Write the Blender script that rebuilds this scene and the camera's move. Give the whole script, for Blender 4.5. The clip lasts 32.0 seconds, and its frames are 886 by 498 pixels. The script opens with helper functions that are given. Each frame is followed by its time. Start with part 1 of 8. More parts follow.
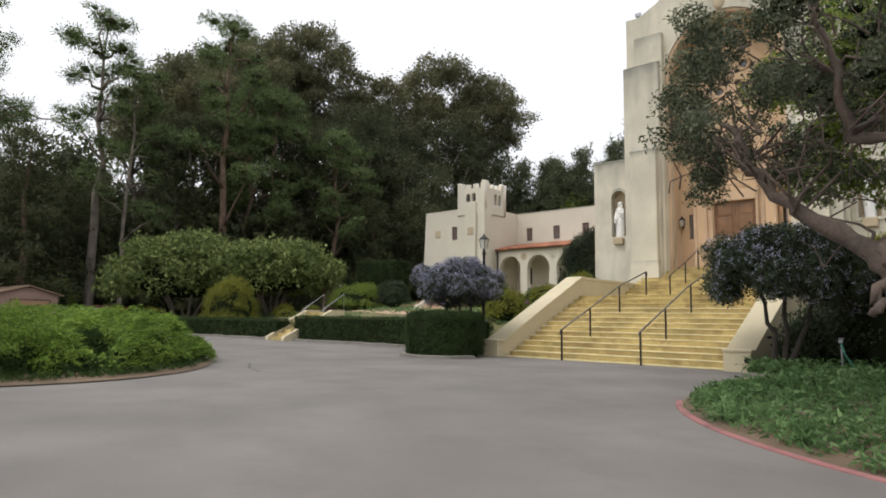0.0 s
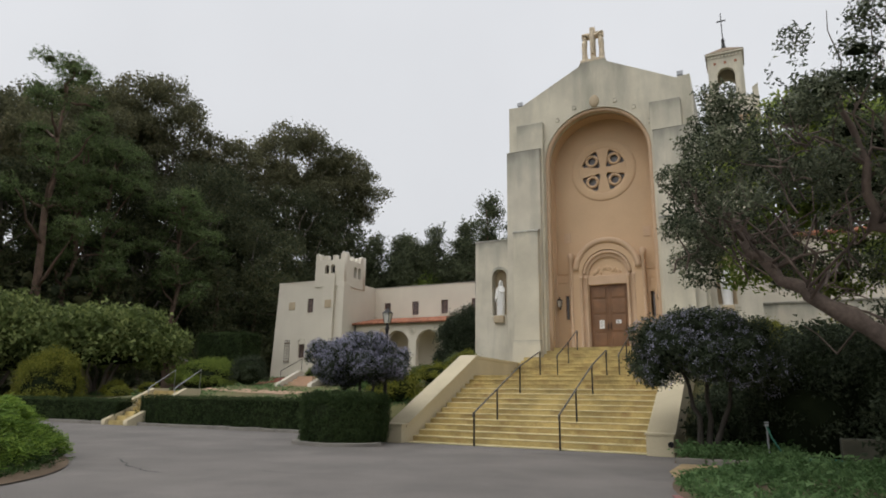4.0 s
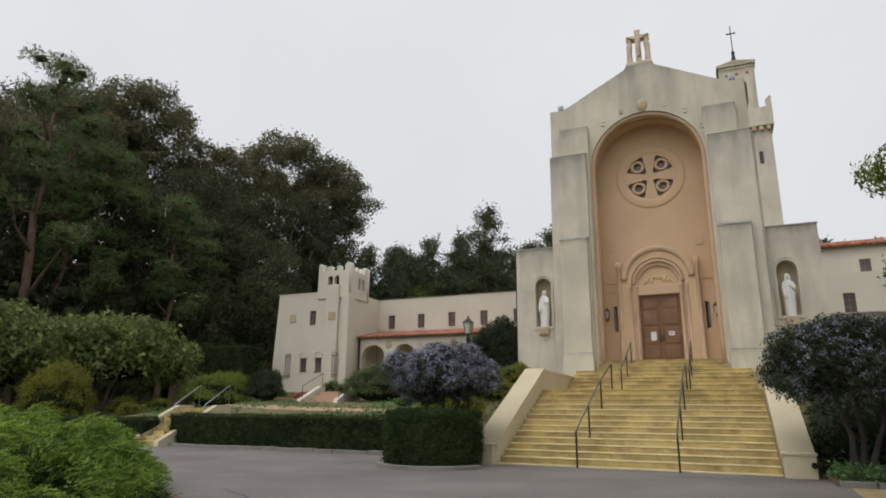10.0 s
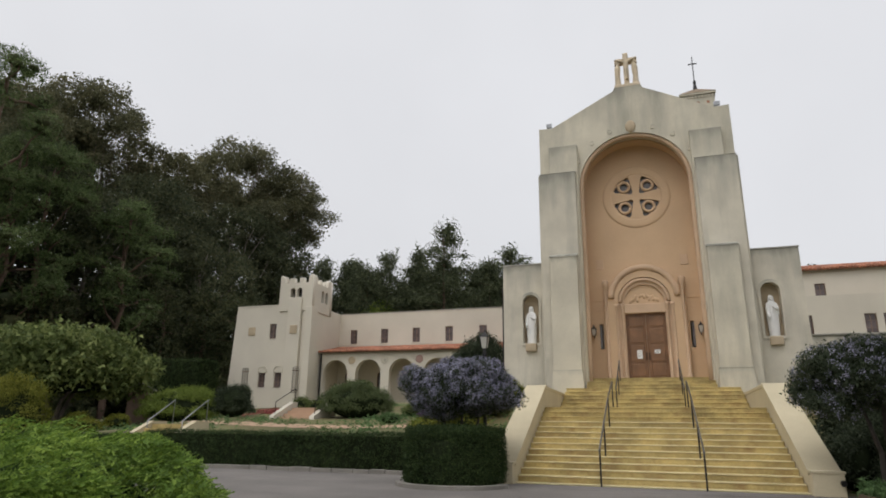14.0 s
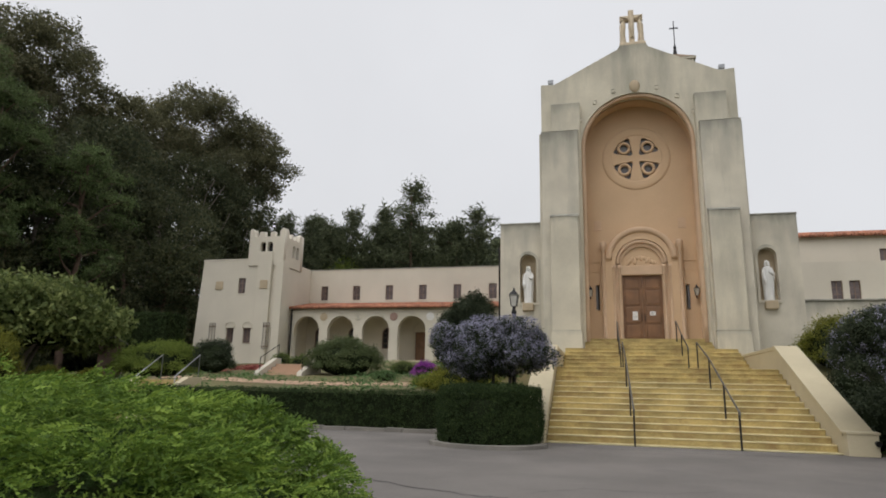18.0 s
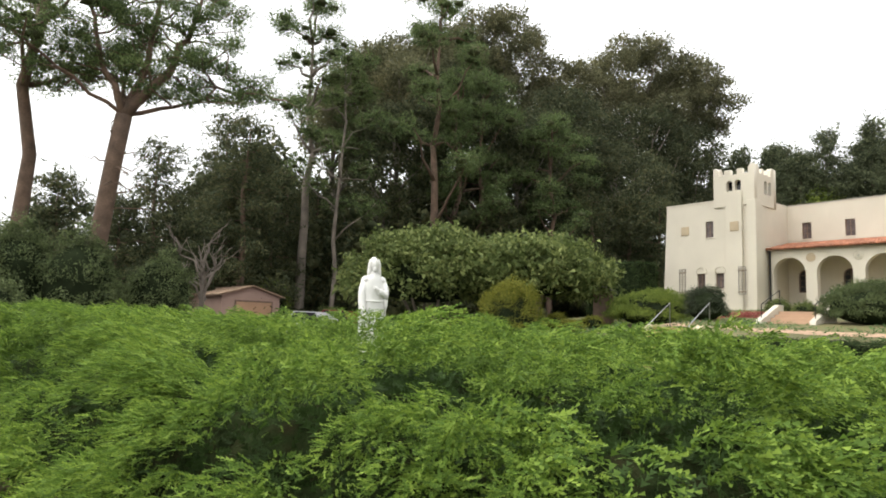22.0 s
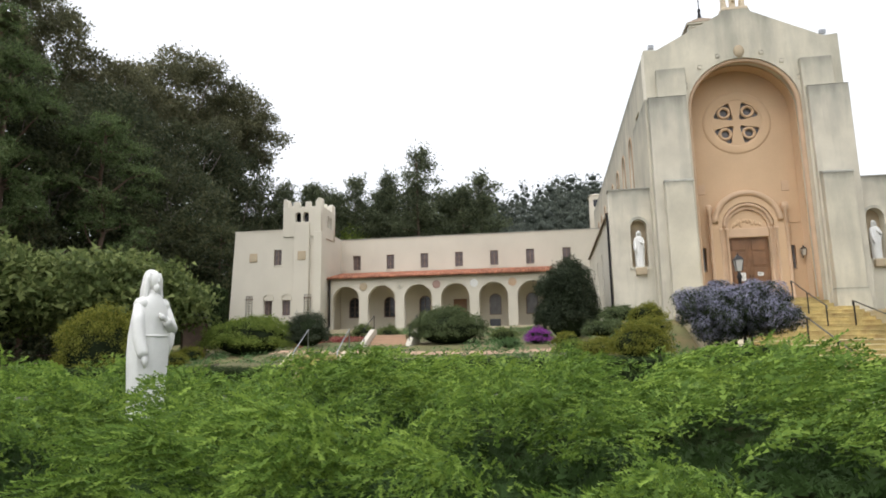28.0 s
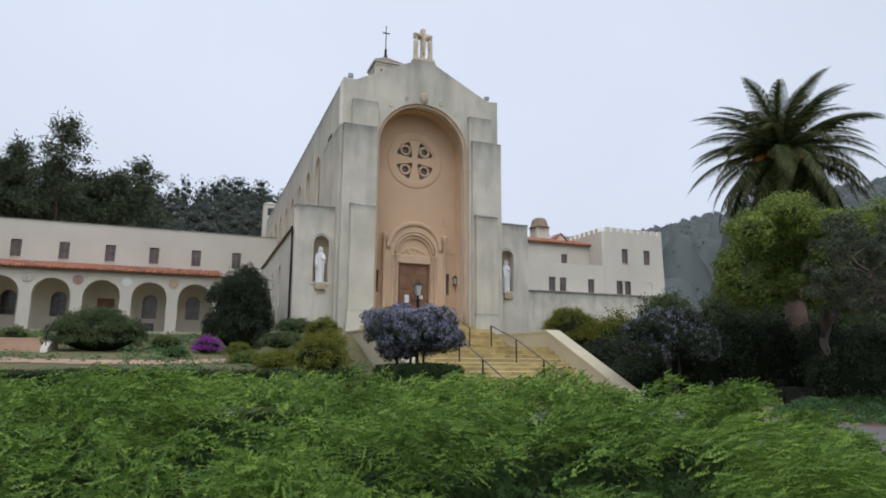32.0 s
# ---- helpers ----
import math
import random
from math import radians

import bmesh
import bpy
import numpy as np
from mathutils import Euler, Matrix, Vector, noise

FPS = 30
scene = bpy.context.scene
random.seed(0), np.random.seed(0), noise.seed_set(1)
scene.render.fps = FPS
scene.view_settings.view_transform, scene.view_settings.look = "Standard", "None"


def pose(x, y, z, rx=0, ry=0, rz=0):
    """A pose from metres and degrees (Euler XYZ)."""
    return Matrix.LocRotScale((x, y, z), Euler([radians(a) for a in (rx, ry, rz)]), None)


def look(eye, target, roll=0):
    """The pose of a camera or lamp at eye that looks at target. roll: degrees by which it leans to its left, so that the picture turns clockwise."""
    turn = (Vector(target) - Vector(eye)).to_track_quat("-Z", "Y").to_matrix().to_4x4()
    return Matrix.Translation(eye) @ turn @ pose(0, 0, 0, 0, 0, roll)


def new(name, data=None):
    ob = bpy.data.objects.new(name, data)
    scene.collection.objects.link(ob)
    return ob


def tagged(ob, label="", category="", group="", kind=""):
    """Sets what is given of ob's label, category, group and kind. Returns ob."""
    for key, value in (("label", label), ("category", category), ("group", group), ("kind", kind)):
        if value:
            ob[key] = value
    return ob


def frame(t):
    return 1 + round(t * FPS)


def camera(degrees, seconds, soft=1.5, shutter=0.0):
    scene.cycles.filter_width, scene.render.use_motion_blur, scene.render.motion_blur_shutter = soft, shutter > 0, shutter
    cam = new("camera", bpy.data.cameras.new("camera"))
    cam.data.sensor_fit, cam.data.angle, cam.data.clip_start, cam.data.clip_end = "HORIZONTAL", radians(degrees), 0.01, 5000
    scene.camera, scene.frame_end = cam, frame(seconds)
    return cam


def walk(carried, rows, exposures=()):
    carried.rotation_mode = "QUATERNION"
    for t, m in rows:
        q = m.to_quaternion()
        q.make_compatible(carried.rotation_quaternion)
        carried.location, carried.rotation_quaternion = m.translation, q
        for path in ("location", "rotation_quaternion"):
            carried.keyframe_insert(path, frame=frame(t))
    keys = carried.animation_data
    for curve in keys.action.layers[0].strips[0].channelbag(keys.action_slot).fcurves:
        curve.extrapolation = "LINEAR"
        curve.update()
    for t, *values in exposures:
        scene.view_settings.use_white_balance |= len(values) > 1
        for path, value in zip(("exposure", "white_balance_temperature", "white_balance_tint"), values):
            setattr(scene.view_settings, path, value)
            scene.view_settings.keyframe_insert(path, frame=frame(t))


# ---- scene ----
cam = camera(70.6, 32.0, soft=1.8)
PATH = [
    (0, (8.706, -30.38, 1.254), (7.392, -28.888, 1.471), 0.8),
    (0.5, (8.304, -30.324, 1.254), (7.07, -28.771, 1.507), 0.6),
    (1, (8.014, -30.273, 1.241), (6.818, -28.698, 1.543), 0.7),
    (1.5, (7.686, -30.293, 1.274), (6.556, -28.69, 1.661), 0.6),
    (2, (7.387, -30.378, 1.295), (6.352, -28.721, 1.72), 1.4),
    (2.5, (7.114, -30.462, 1.31), (6.153, -28.764, 1.751), -0.1),
    (3, (6.816, -30.533, 1.31), (5.882, -28.824, 1.765), 0.5),
    (3.5, (6.484, -30.579, 1.35), (5.573, -28.858, 1.806), 0.9),
    (5.5, (5.241, -30.608, 1.363), (4.51, -28.806, 1.831), 0.6),
    (6, (4.97, -30.63, 1.331), (4.241, -28.827, 1.797), 0.8),
    (6.5, (4.66, -30.603, 1.355), (3.919, -28.805, 1.822), 1.2),
    (7, (4.317, -30.613, 1.33), (3.595, -28.804, 1.782), 1.2),
    (7.5, (4.006, -30.639, 1.343), (3.305, -28.812, 1.757), 0.4),
    (8, (3.683, -30.634, 1.359), (2.966, -28.811, 1.762), 0.4),
    (8.5, (3.34, -30.653, 1.365), (2.609, -28.838, 1.778), 1.3),
    (9, (3.017, -30.683, 1.357), (2.292, -28.87, 1.789), 0.7),
    (9.5, (2.754, -30.634, 1.363), (1.985, -28.846, 1.821), 0.4),
    (10, (2.451, -30.607, 1.376), (1.665, -28.838, 1.88), 0.6),
    (10.5, (2.174, -30.619, 1.363), (1.382, -28.85, 1.858), 1.3),
    (11, (1.898, -30.624, 1.346), (1.111, -28.842, 1.799), 0.2),
    (11.5, (1.62, -30.669, 1.367), (0.83, -28.892, 1.835), 0.6),
    (12, (1.385, -30.728, 1.371), (0.601, -28.964, 1.897), 0.4),
    (12.5, (1.109, -30.821, 1.373), (0.392, -29.03, 1.9), 0.6),
    (13, (0.832, -30.893, 1.354), (0.128, -29.093, 1.869), -0.1),
    (13.5, (0.564, -30.872, 1.359), (-0.121, -29.07, 1.89), 0.3),
    (14, (0.283, -30.93, 1.334), (-0.333, -29.11, 1.891), 0.8),
    (14.5, (0.005, -30.998, 1.33), (-0.539, -29.155, 1.884), -0.2),
    (15, (-0.27, -30.984, 1.337), (-0.797, -29.135, 1.889), 0.3),
    (15.5, (-0.522, -30.975, 1.327), (-1.04, -29.119, 1.86), 1.8),
    (17.5, (-1.744, -30.868, 1.324), (-2.184, -28.968, 1.768), 2.2),
    (18, (-2.057, -30.805, 1.332), (-2.532, -28.912, 1.767), 1.3),
    (18.5, (-2.39, -30.799, 1.334), (-2.91, -28.917, 1.766), 1.4),
    (19, (-2.755, -30.864, 1.346), (-3.325, -28.995, 1.769), 1.8),
    (19.5, (-3.029, -30.967, 1.352), (-3.634, -29.104, 1.757), 1.2),
    (20, (-3.261, -31.003, 1.37), (-4.016, -29.194, 1.769), 0.3),
    (20.5, (-3.446, -31.051, 1.394), (-4.526, -29.413, 1.782), 2.5),
    (21, (-3.702, -31.123, 1.416), (-4.991, -29.628, 1.739), 0.9),
    (21.5, (-4.074, -31.227, 1.412), (-5.545, -29.897, 1.665), 1.6),
    (22, (-4.507, -31.381, 1.406), (-6.092, -30.181, 1.63), 2.2),
    (22.5, (-4.957, -31.574, 1.397), (-6.595, -30.441, 1.581), 1.3),
    (23, (-5.44, -31.749, 1.393), (-7.116, -30.672, 1.575), 0.5),
    (23.5, (-5.924, -31.905, 1.386), (-7.55, -30.758, 1.59), -0.3),
    (24, (-6.403, -32.049, 1.383), (-8.003, -30.866, 1.59), -1.3),
    (24.5, (-6.842, -32.144, 1.399), (-8.393, -30.908, 1.653), -1.3),
    (25, (-7.257, -32.243, 1.414), (-8.654, -30.84, 1.695), -2.5),
    (25.5, (-7.655, -32.298, 1.42), (-8.92, -30.779, 1.726), -2.8),
    (27.5, (-9.406, -32.307, 1.412), (-9.961, -30.412, 1.733), -2.1),
    (28, (-9.722, -32.392, 1.431), (-10.049, -30.447, 1.759), -0.9),
    (28.5, (-9.979, -32.392, 1.427), (-10.137, -30.439, 1.829), -2.5),
    (29, (-10.248, -32.447, 1.429), (-10.243, -30.502, 1.894), -1.5),
    (29.5, (-10.452, -32.502, 1.446), (-10.28, -30.562, 1.902), -0.7),
    (30, (-10.664, -32.461, 1.461), (-10.376, -30.534, 1.913), -1.0),
    (30.5, (-10.82, -32.445, 1.488), (-10.394, -30.538, 1.914), -0.4),
    (31, (-10.907, -32.431, 1.514), (-10.333, -30.553, 1.893), -0.5),
    (31.5, (-10.927, -32.405, 1.54), (-10.262, -30.552, 1.892), -0.5),
    (32, (-10.901, -32.377, 1.566), (-10.182, -30.544, 1.917), 0.4),
]
walk(cam, [(t, look(eye, target, roll)) for t, eye, target, roll in PATH],
     exposures=[(0, 0.94, 6500, 10), (1.5, 0.68, 6480, 10), (3, 0.42, 6450, 10), (6, 0.45, 6500, 10.5), (10, 0.45, 6500, 11), (19.8, 0.46, 6500, 10.5), (21.0, 0.85, 6550, 9.5), (22.0, 1.52, 6700, 8), (23.0, 2.05, 6950, 6.5), (24.2, 2.5, 6950, 6), (25.0, 2.2, 6900, 6), (26.0, 1.35, 6600, 8), (28.0, 1.1, 6350, 10), (29.5, 0.6, 5950, 11), (32, 0.48, 5750, 11.5)])

# ---- light ----
SUN_EL, SUN_AZ = 58.0, 205.0
world = bpy.data.worlds.new("overcast_sky")
scene.world = world
world.use_nodes = True
wn, wl = world.node_tree.nodes, world.node_tree.links
wn.clear()
sky = wn.new("ShaderNodeTexSky")
sky.sky_type, sky.sun_disc = "NISHITA", False
sky.sun_elevation, sky.sun_rotation = radians(SUN_EL), radians(SUN_AZ)
sky.air_density, sky.dust_density, sky.ozone_density = 1.0, 4.0, 1.0
hsv = wn.new("ShaderNodeHueSaturation")
hsv.inputs["Saturation"].default_value = 0.16
cloud_noise = wn.new("ShaderNodeTexNoise")
cloud_noise.inputs["Scale"].default_value, cloud_noise.inputs["Detail"].default_value = 1.6, 5.0
cloud_ramp = wn.new("ShaderNodeMapRange")
cloud_ramp.inputs["To Min"].default_value, cloud_ramp.inputs["To Max"].default_value = 0.86, 1.12
cloud_mul = wn.new("ShaderNodeMix")
cloud_mul.data_type, cloud_mul.blend_type = "RGBA", "MULTIPLY"
cloud_mul.inputs["Factor"].default_value = 1.0
wbg = wn.new("ShaderNodeBackground")
wbg.inputs["Strength"].default_value = 0.15
wout = wn.new("ShaderNodeOutputWorld")
veil = wn.new("ShaderNodeMix")          # even cloud cover over the clear-sky colours
veil.data_type = "RGBA"
veil.inputs["Factor"].default_value = 0.65
veil.inputs["B"].default_value = (3.75, 3.8, 3.9, 1)
wl.new(sky.outputs["Color"], hsv.inputs["Color"])
wl.new(cloud_noise.outputs["Fac"], cloud_ramp.inputs["Value"])
wl.new(hsv.outputs["Color"], veil.inputs["A"])
wl.new(veil.outputs["Result"], cloud_mul.inputs["A"])
sky_dir = wn.new("ShaderNodeTexCoord")      # an overcast sky is brighter overhead than at the horizon
sky_sep = wn.new("ShaderNodeSeparateXYZ")
sky_up = wn.new("ShaderNodeMapRange")
sky_up.inputs["To Min"].default_value, sky_up.inputs["To Max"].default_value = 0.86, 1.3
sky_mul = wn.new("ShaderNodeMath")
sky_mul.operation = "MULTIPLY"
wl.new(sky_dir.outputs["Generated"], sky_sep.inputs[0])
wl.new(sky_sep.outputs["Z"], sky_up.inputs["Value"])
wl.new(sky_up.outputs["Result"], sky_mul.inputs[0])
wl.new(cloud_ramp.outputs["Result"], sky_mul.inputs[1])
wl.new(sky_mul.outputs[0], cloud_mul.inputs["B"])
wl.new(cloud_mul.outputs["Result"], wbg.inputs["Color"])
wl.new(wbg.outputs["Background"], wout.inputs["Surface"])
sun = new("sun", bpy.data.lights.new("sun", "SUN"))
sun.data.energy, sun.data.angle, sun.data.color = 0.22, radians(40), (1.0, 0.97, 0.93)
az, el = radians(SUN_AZ), radians(SUN_EL)
sun.matrix_world = look((60 * math.sin(az) * math.cos(el), 60 * math.cos(az) * math.cos(el), 60 * math.sin(el)), (0, 0, 0))

# ---- materials ----
def material(name, base, rough=0.8, spread=0.25, scale=1.0, bump=0.2, stain=0.0, stain_color=(0.1, 0.1, 0.09), metallic=0.0, island=0.0, grain=30.0, streak=1.0, objvar=0.0, runoff=0.0):
    """Two scales of variation in colour, fine relief, and stains with a shape of their own."""
    m = bpy.data.materials.new(name)
    m.use_nodes = True
    n, l = m.node_tree.nodes, m.node_tree.links
    p = n["Principled BSDF"]
    p.inputs["Roughness"].default_value, p.inputs["Metallic"].default_value = rough, metallic
    if rough >= 1.0:
        p.inputs["Specular IOR Level"].default_value = 0.0
    co = n.new("ShaderNodeTexCoord")
    big = n.new("ShaderNodeTexNoise")
    big.inputs["Scale"].default_value, big.inputs["Detail"].default_value = scale, 6.0
    fine = n.new("ShaderNodeTexNoise")
    fine.inputs["Scale"].default_value, fine.inputs["Detail"].default_value = scale * grain, 4.0
    l.new(co.outputs["Object"], big.inputs["Vector"])
    l.new(co.outputs["Object"], fine.inputs["Vector"])
    add = n.new("ShaderNodeMath")
    add.operation = "MULTIPLY_ADD"
    add.inputs[1].default_value = 0.35
    l.new(fine.outputs["Fac"], add.inputs[0])
    l.new(big.outputs["Fac"], add.inputs[2])
    last = add.outputs[0]
    if island or objvar:
        src = n.new("ShaderNodeNewGeometry").outputs["Random Per Island"] if island else n.new("ShaderNodeObjectInfo").outputs["Random"]
        isl = n.new("ShaderNodeMath")
        isl.operation = "MULTIPLY_ADD"
        isl.inputs[1].default_value = island or objvar
        l.new(src, isl.inputs[0])
        l.new(last, isl.inputs[2])
        off = n.new("ShaderNodeMath")
        off.operation = "SUBTRACT"
        off.inputs[1].default_value = 0.5 * (island or objvar)
        l.new(isl.outputs[0], off.inputs[0])
        last = off.outputs[0]
    ramp = n.new("ShaderNodeValToRGB")
    lo = [max(0.0, c * (1 - spread)) for c in base]
    hi = [min(1.0, c * (1 + spread)) for c in base]
    ramp.color_ramp.elements[0].position, ramp.color_ramp.elements[1].position = 0.42, 0.95
    ramp.color_ramp.elements[0].color, ramp.color_ramp.elements[1].color = (*lo, 1), (*hi, 1)
    l.new(last, ramp.inputs["Fac"])
    color = ramp.outputs["Color"]
    if stain:
        mp = n.new("ShaderNodeMapping")
        mp.inputs["Scale"].default_value = (1, 1, 1 / streak)
        l.new(co.outputs["Object"], mp.inputs["Vector"])
        st = n.new("ShaderNodeTexNoise")
        st.inputs["Scale"].default_value, st.inputs["Detail"].default_value, st.inputs["Roughness"].default_value = scale * 1.3, 8.0, 0.62
        l.new(mp.outputs["Vector"], st.inputs["Vector"])
        sr = n.new("ShaderNodeMapRange")
        sr.inputs["From Min"].default_value, sr.inputs["From Max"].default_value = 0.5, 0.78
        sr.inputs["To Max"].default_value = stain
        l.new(st.outputs["Fac"], sr.inputs["Value"])
        mx = n.new("ShaderNodeMix")
        mx.data_type = "RGBA"
        l.new(sr.outputs["Result"], mx.inputs["Factor"])
        l.new(color, mx.inputs["A"])
        mx.inputs["B"].default_value = (*stain_color, 1)
        color = mx.outputs["Result"]
    if runoff:
        # grey water streaks running down from the coping, in uneven tongues
        sep = n.new("ShaderNodeSeparateXYZ")
        l.new(co.outputs["Generated"], sep.inputs[0])
        mp2 = n.new("ShaderNodeMapping")
        mp2.inputs["Scale"].default_value = (1.4, 1.4, 0.28)
        l.new(co.outputs["Object"], mp2.inputs["Vector"])
        tg = n.new("ShaderNodeTexNoise")
        tg.inputs["Scale"].default_value, tg.inputs["Detail"].default_value = 1.0, 5.0
        l.new(mp2.outputs["Vector"], tg.inputs["Vector"])
        ma = n.new("ShaderNodeMath")
        ma.operation = "MULTIPLY_ADD"
        ma.inputs[1].default_value = 0.55
        l.new(tg.outputs["Fac"], ma.inputs[0])
        l.new(sep.outputs["Z"], ma.inputs[2])
        rr = n.new("ShaderNodeMapRange")
        rr.inputs["From Min"].default_value, rr.inputs["From Max"].default_value = 1.10, 1.36
        rr.inputs["To Max"].default_value = runoff
        l.new(ma.outputs[0], rr.inputs["Value"])
        mx2 = n.new("ShaderNodeMix")
        mx2.data_type = "RGBA"
        l.new(rr.outputs["Result"], mx2.inputs["Factor"])
        l.new(color, mx2.inputs["A"])
        mx2.inputs["B"].default_value = (0.29, 0.285, 0.24, 1)
        color = mx2.outputs["Result"]
        # dark lichen in blotches along the very top
        mb = n.new("ShaderNodeMath")
        mb.operation = "MULTIPLY_ADD"
        mb.inputs[1].default_value = 0.16
        l.new(st.outputs["Fac"], mb.inputs[0])
        l.new(sep.outputs["Z"], mb.inputs[2])
        rb_ = n.new("ShaderNodeMapRange")
        rb_.inputs["From Min"].default_value, rb_.inputs["From Max"].default_value = 1.035, 1.105
        rb_.inputs["To Max"].default_value = 0.7
        l.new(mb.outputs[0], rb_.inputs["Value"])
        mx3 = n.new("ShaderNodeMix")
        mx3.data_type = "RGBA"
        l.new(rb_.outputs["Result"], mx3.inputs["Factor"])
        l.new(color, mx3.inputs["A"])
        mx3.inputs["B"].default_value = (0.15, 0.15, 0.125, 1)
        color = mx3.outputs["Result"]
    l.new(color, p.inputs["Base Color"])
    if bump:
        b = n.new("ShaderNodeBump")
        b.inputs["Strength"].default_value, b.inputs["Distance"].default_value = bump, 0.02
        l.new(fine.outputs["Fac"], b.inputs["Height"])
        l.new(b.outputs["Normal"], p.inputs["Normal"])
    return m


def foliage(name, base, spread=0.55, tip=None, rough=0.6, scale=0.5, leafy=0.55):
    """Leaves: each leaf its own tone, patches of lighter and darker growth."""
    m = bpy.data.materials.new(name)
    m.use_nodes = True
    n, l = m.node_tree.nodes, m.node_tree.links
    p = n["Principled BSDF"]
    p.inputs["Roughness"].default_value = rough
    p.inputs["Specular IOR Level"].default_value = 0.12
    co = n.new("ShaderNodeTexCoord")
    big = n.new("ShaderNodeTexNoise")
    big.inputs["Scale"].default_value, big.inputs["Detail"].default_value = scale, 3.0
    l.new(co.outputs["Object"], big.inputs["Vector"])
    geo = n.new("ShaderNodeNewGeometry")
    mix = n.new("ShaderNodeMath")
    mix.operation = "MULTIPLY_ADD"
    mix.inputs[1].default_value = leafy
    l.new(geo.outputs["Random Per Island"], mix.inputs[0])
    half = n.new("ShaderNodeMath")
    half.operation = "MULTIPLY"
    half.inputs[1].default_value = 1.15 - leafy
    l.new(big.outputs["Fac"], half.inputs[0])
    l.new(half.outputs[0], mix.inputs[2])
    ramp = n.new("ShaderNodeValToRGB")
    e = ramp.color_ramp.elements
    e[0].position, e[1].position = 0.1, 0.9
    e[0].color = (*[c * (1 - spread) for c in base], 1)
    e[1].color = (*(tip or [min(1, c * (1 + spread)) for c in base]), 1)
    mid = e.new(0.5)
    mid.color = (*base, 1)
    l.new(mix.outputs[0], ramp.inputs["Fac"])
    l.new(ramp.outputs["Color"], p.inputs["Base Color"])
    tr = n.new("ShaderNodeBsdfTranslucent")
    l.new(ramp.outputs["Color"], tr.inputs["Color"])
    ms = n.new("ShaderNodeMixShader")
    ms.inputs["Fac"].default_value = 0.38
    l.new(p.outputs["BSDF"], ms.inputs[1])
    l.new(tr.outputs["BSDF"], ms.inputs[2])
    l.new(ms.outputs["Shader"], n["Material Output"].inputs["Surface"])
    return m


STUCCO = material("cream_stucco", (0.58, 0.535, 0.425), 0.9, 0.17, 0.6, 0.3, 0.85, (0.29, 0.28, 0.22), streak=6.0, grain=45, runoff=0.6)
STUCCO_GREY = material("weathered_stucco", (0.58, 0.535, 0.435), 0.9, 0.18, 0.8, 0.3, 0.75, (0.31, 0.30, 0.24), streak=7.0, grain=50, runoff=1.0)
STAIN_CAP = material("lichened_coping", (0.31, 0.30, 0.255), 0.95, 0.35, 2.0, 0.4, 0.5, (0.16, 0.16, 0.14), grain=15)
PEACH = material("peach_stucco", (0.57, 0.40, 0.25), 0.9, 0.10, 0.4, 0.25, 0.35, (0.5, 0.35, 0.23), streak=3.0, grain=60)
PEACH_TRIM = material("peach_cast_stone", (0.55, 0.39, 0.26), 0.85, 0.12, 1.2, 0.3, 0.3, (0.42, 0.3, 0.2), grain=25)
TAN = material("tan_cast_stone", (0.46, 0.37, 0.25), 0.85, 0.15, 1.5, 0.3, 0.3, (0.3, 0.23, 0.15), grain=20)
WALL = material("pale_stucco", (0.61, 0.562, 0.465), 0.9, 0.08, 0.3, 0.22, 0.35, (0.48, 0.44, 0.36), streak=4.0, grain=70)
STEP = material("yellow_concrete", (0.46, 0.36, 0.15), 0.88, 0.42, 1.3, 0.3, 1.0, (0.25, 0.155, 0.065), grain=14, objvar=0.12)
NOSING = material("pale_step_edge", (0.68, 0.60, 0.36), 0.8, 0.25, 1.8, 0.2, 0.7, (0.34, 0.25, 0.11), grain=20)
CHEEK = material("cream_painted_concrete", (0.54, 0.47, 0.32), 0.85, 0.10, 0.7, 0.2, 0.35, (0.42, 0.36, 0.24), grain=30)
STONE_WHITE = material("white_marble", (0.74, 0.73, 0.70), 0.55, 0.08, 2.0, 0.12, 0.3, (0.48, 0.47, 0.44), grain=20)
STONE_CARVED = material("carved_limestone", (0.6, 0.5, 0.36), 0.85, 0.2, 3.0, 0.4, 0.4, (0.36, 0.3, 0.22), grain=12)
WOOD_DOOR = material("brown_door_wood", (0.20, 0.10, 0.045), 0.5, 0.3, 2.0, 0.25, 0.3, (0.1, 0.05, 0.025), streak=12.0, grain=20)
DARK_GLASS = material("dark_window_glass", (0.035, 0.035, 0.04), 0.12, 0.3, 1.0, 0.0)
CURTAINED = material("curtained_window_glass", (0.115, 0.09, 0.085), 0.2, 0.5, 1.5, 0.0)
GLASS_GREY = material("grey_leaded_glass", (0.16, 0.15, 0.15), 0.25, 0.3, 3.0, 0.1)
FRAME_BROWN = material("brown_window_wood", (0.16, 0.10, 0.07), 0.6, 0.3, 3.0, 0.2)
BLACK_IRON = material("black_iron", (0.025, 0.024, 0.024), 0.45, 0.3, 6.0, 0.2, metallic=0.6)
RAIL = material("worn_iron_rail", (0.17, 0.165, 0.155), 0.38, 0.4, 5.0, 0.15, 0.5, (0.03, 0.03, 0.03), metallic=0.8)
GREY_PIPE = material("galvanised_pipe", (0.32, 0.33, 0.34), 0.45, 0.25, 4.0, 0.15, metallic=0.7)
TILE = material("terracotta_tile", (0.40, 0.165, 0.095), 0.8, 0.35, 1.5, 0.35, 0.4, (0.26, 0.13, 0.08), grain=15, island=0.45)
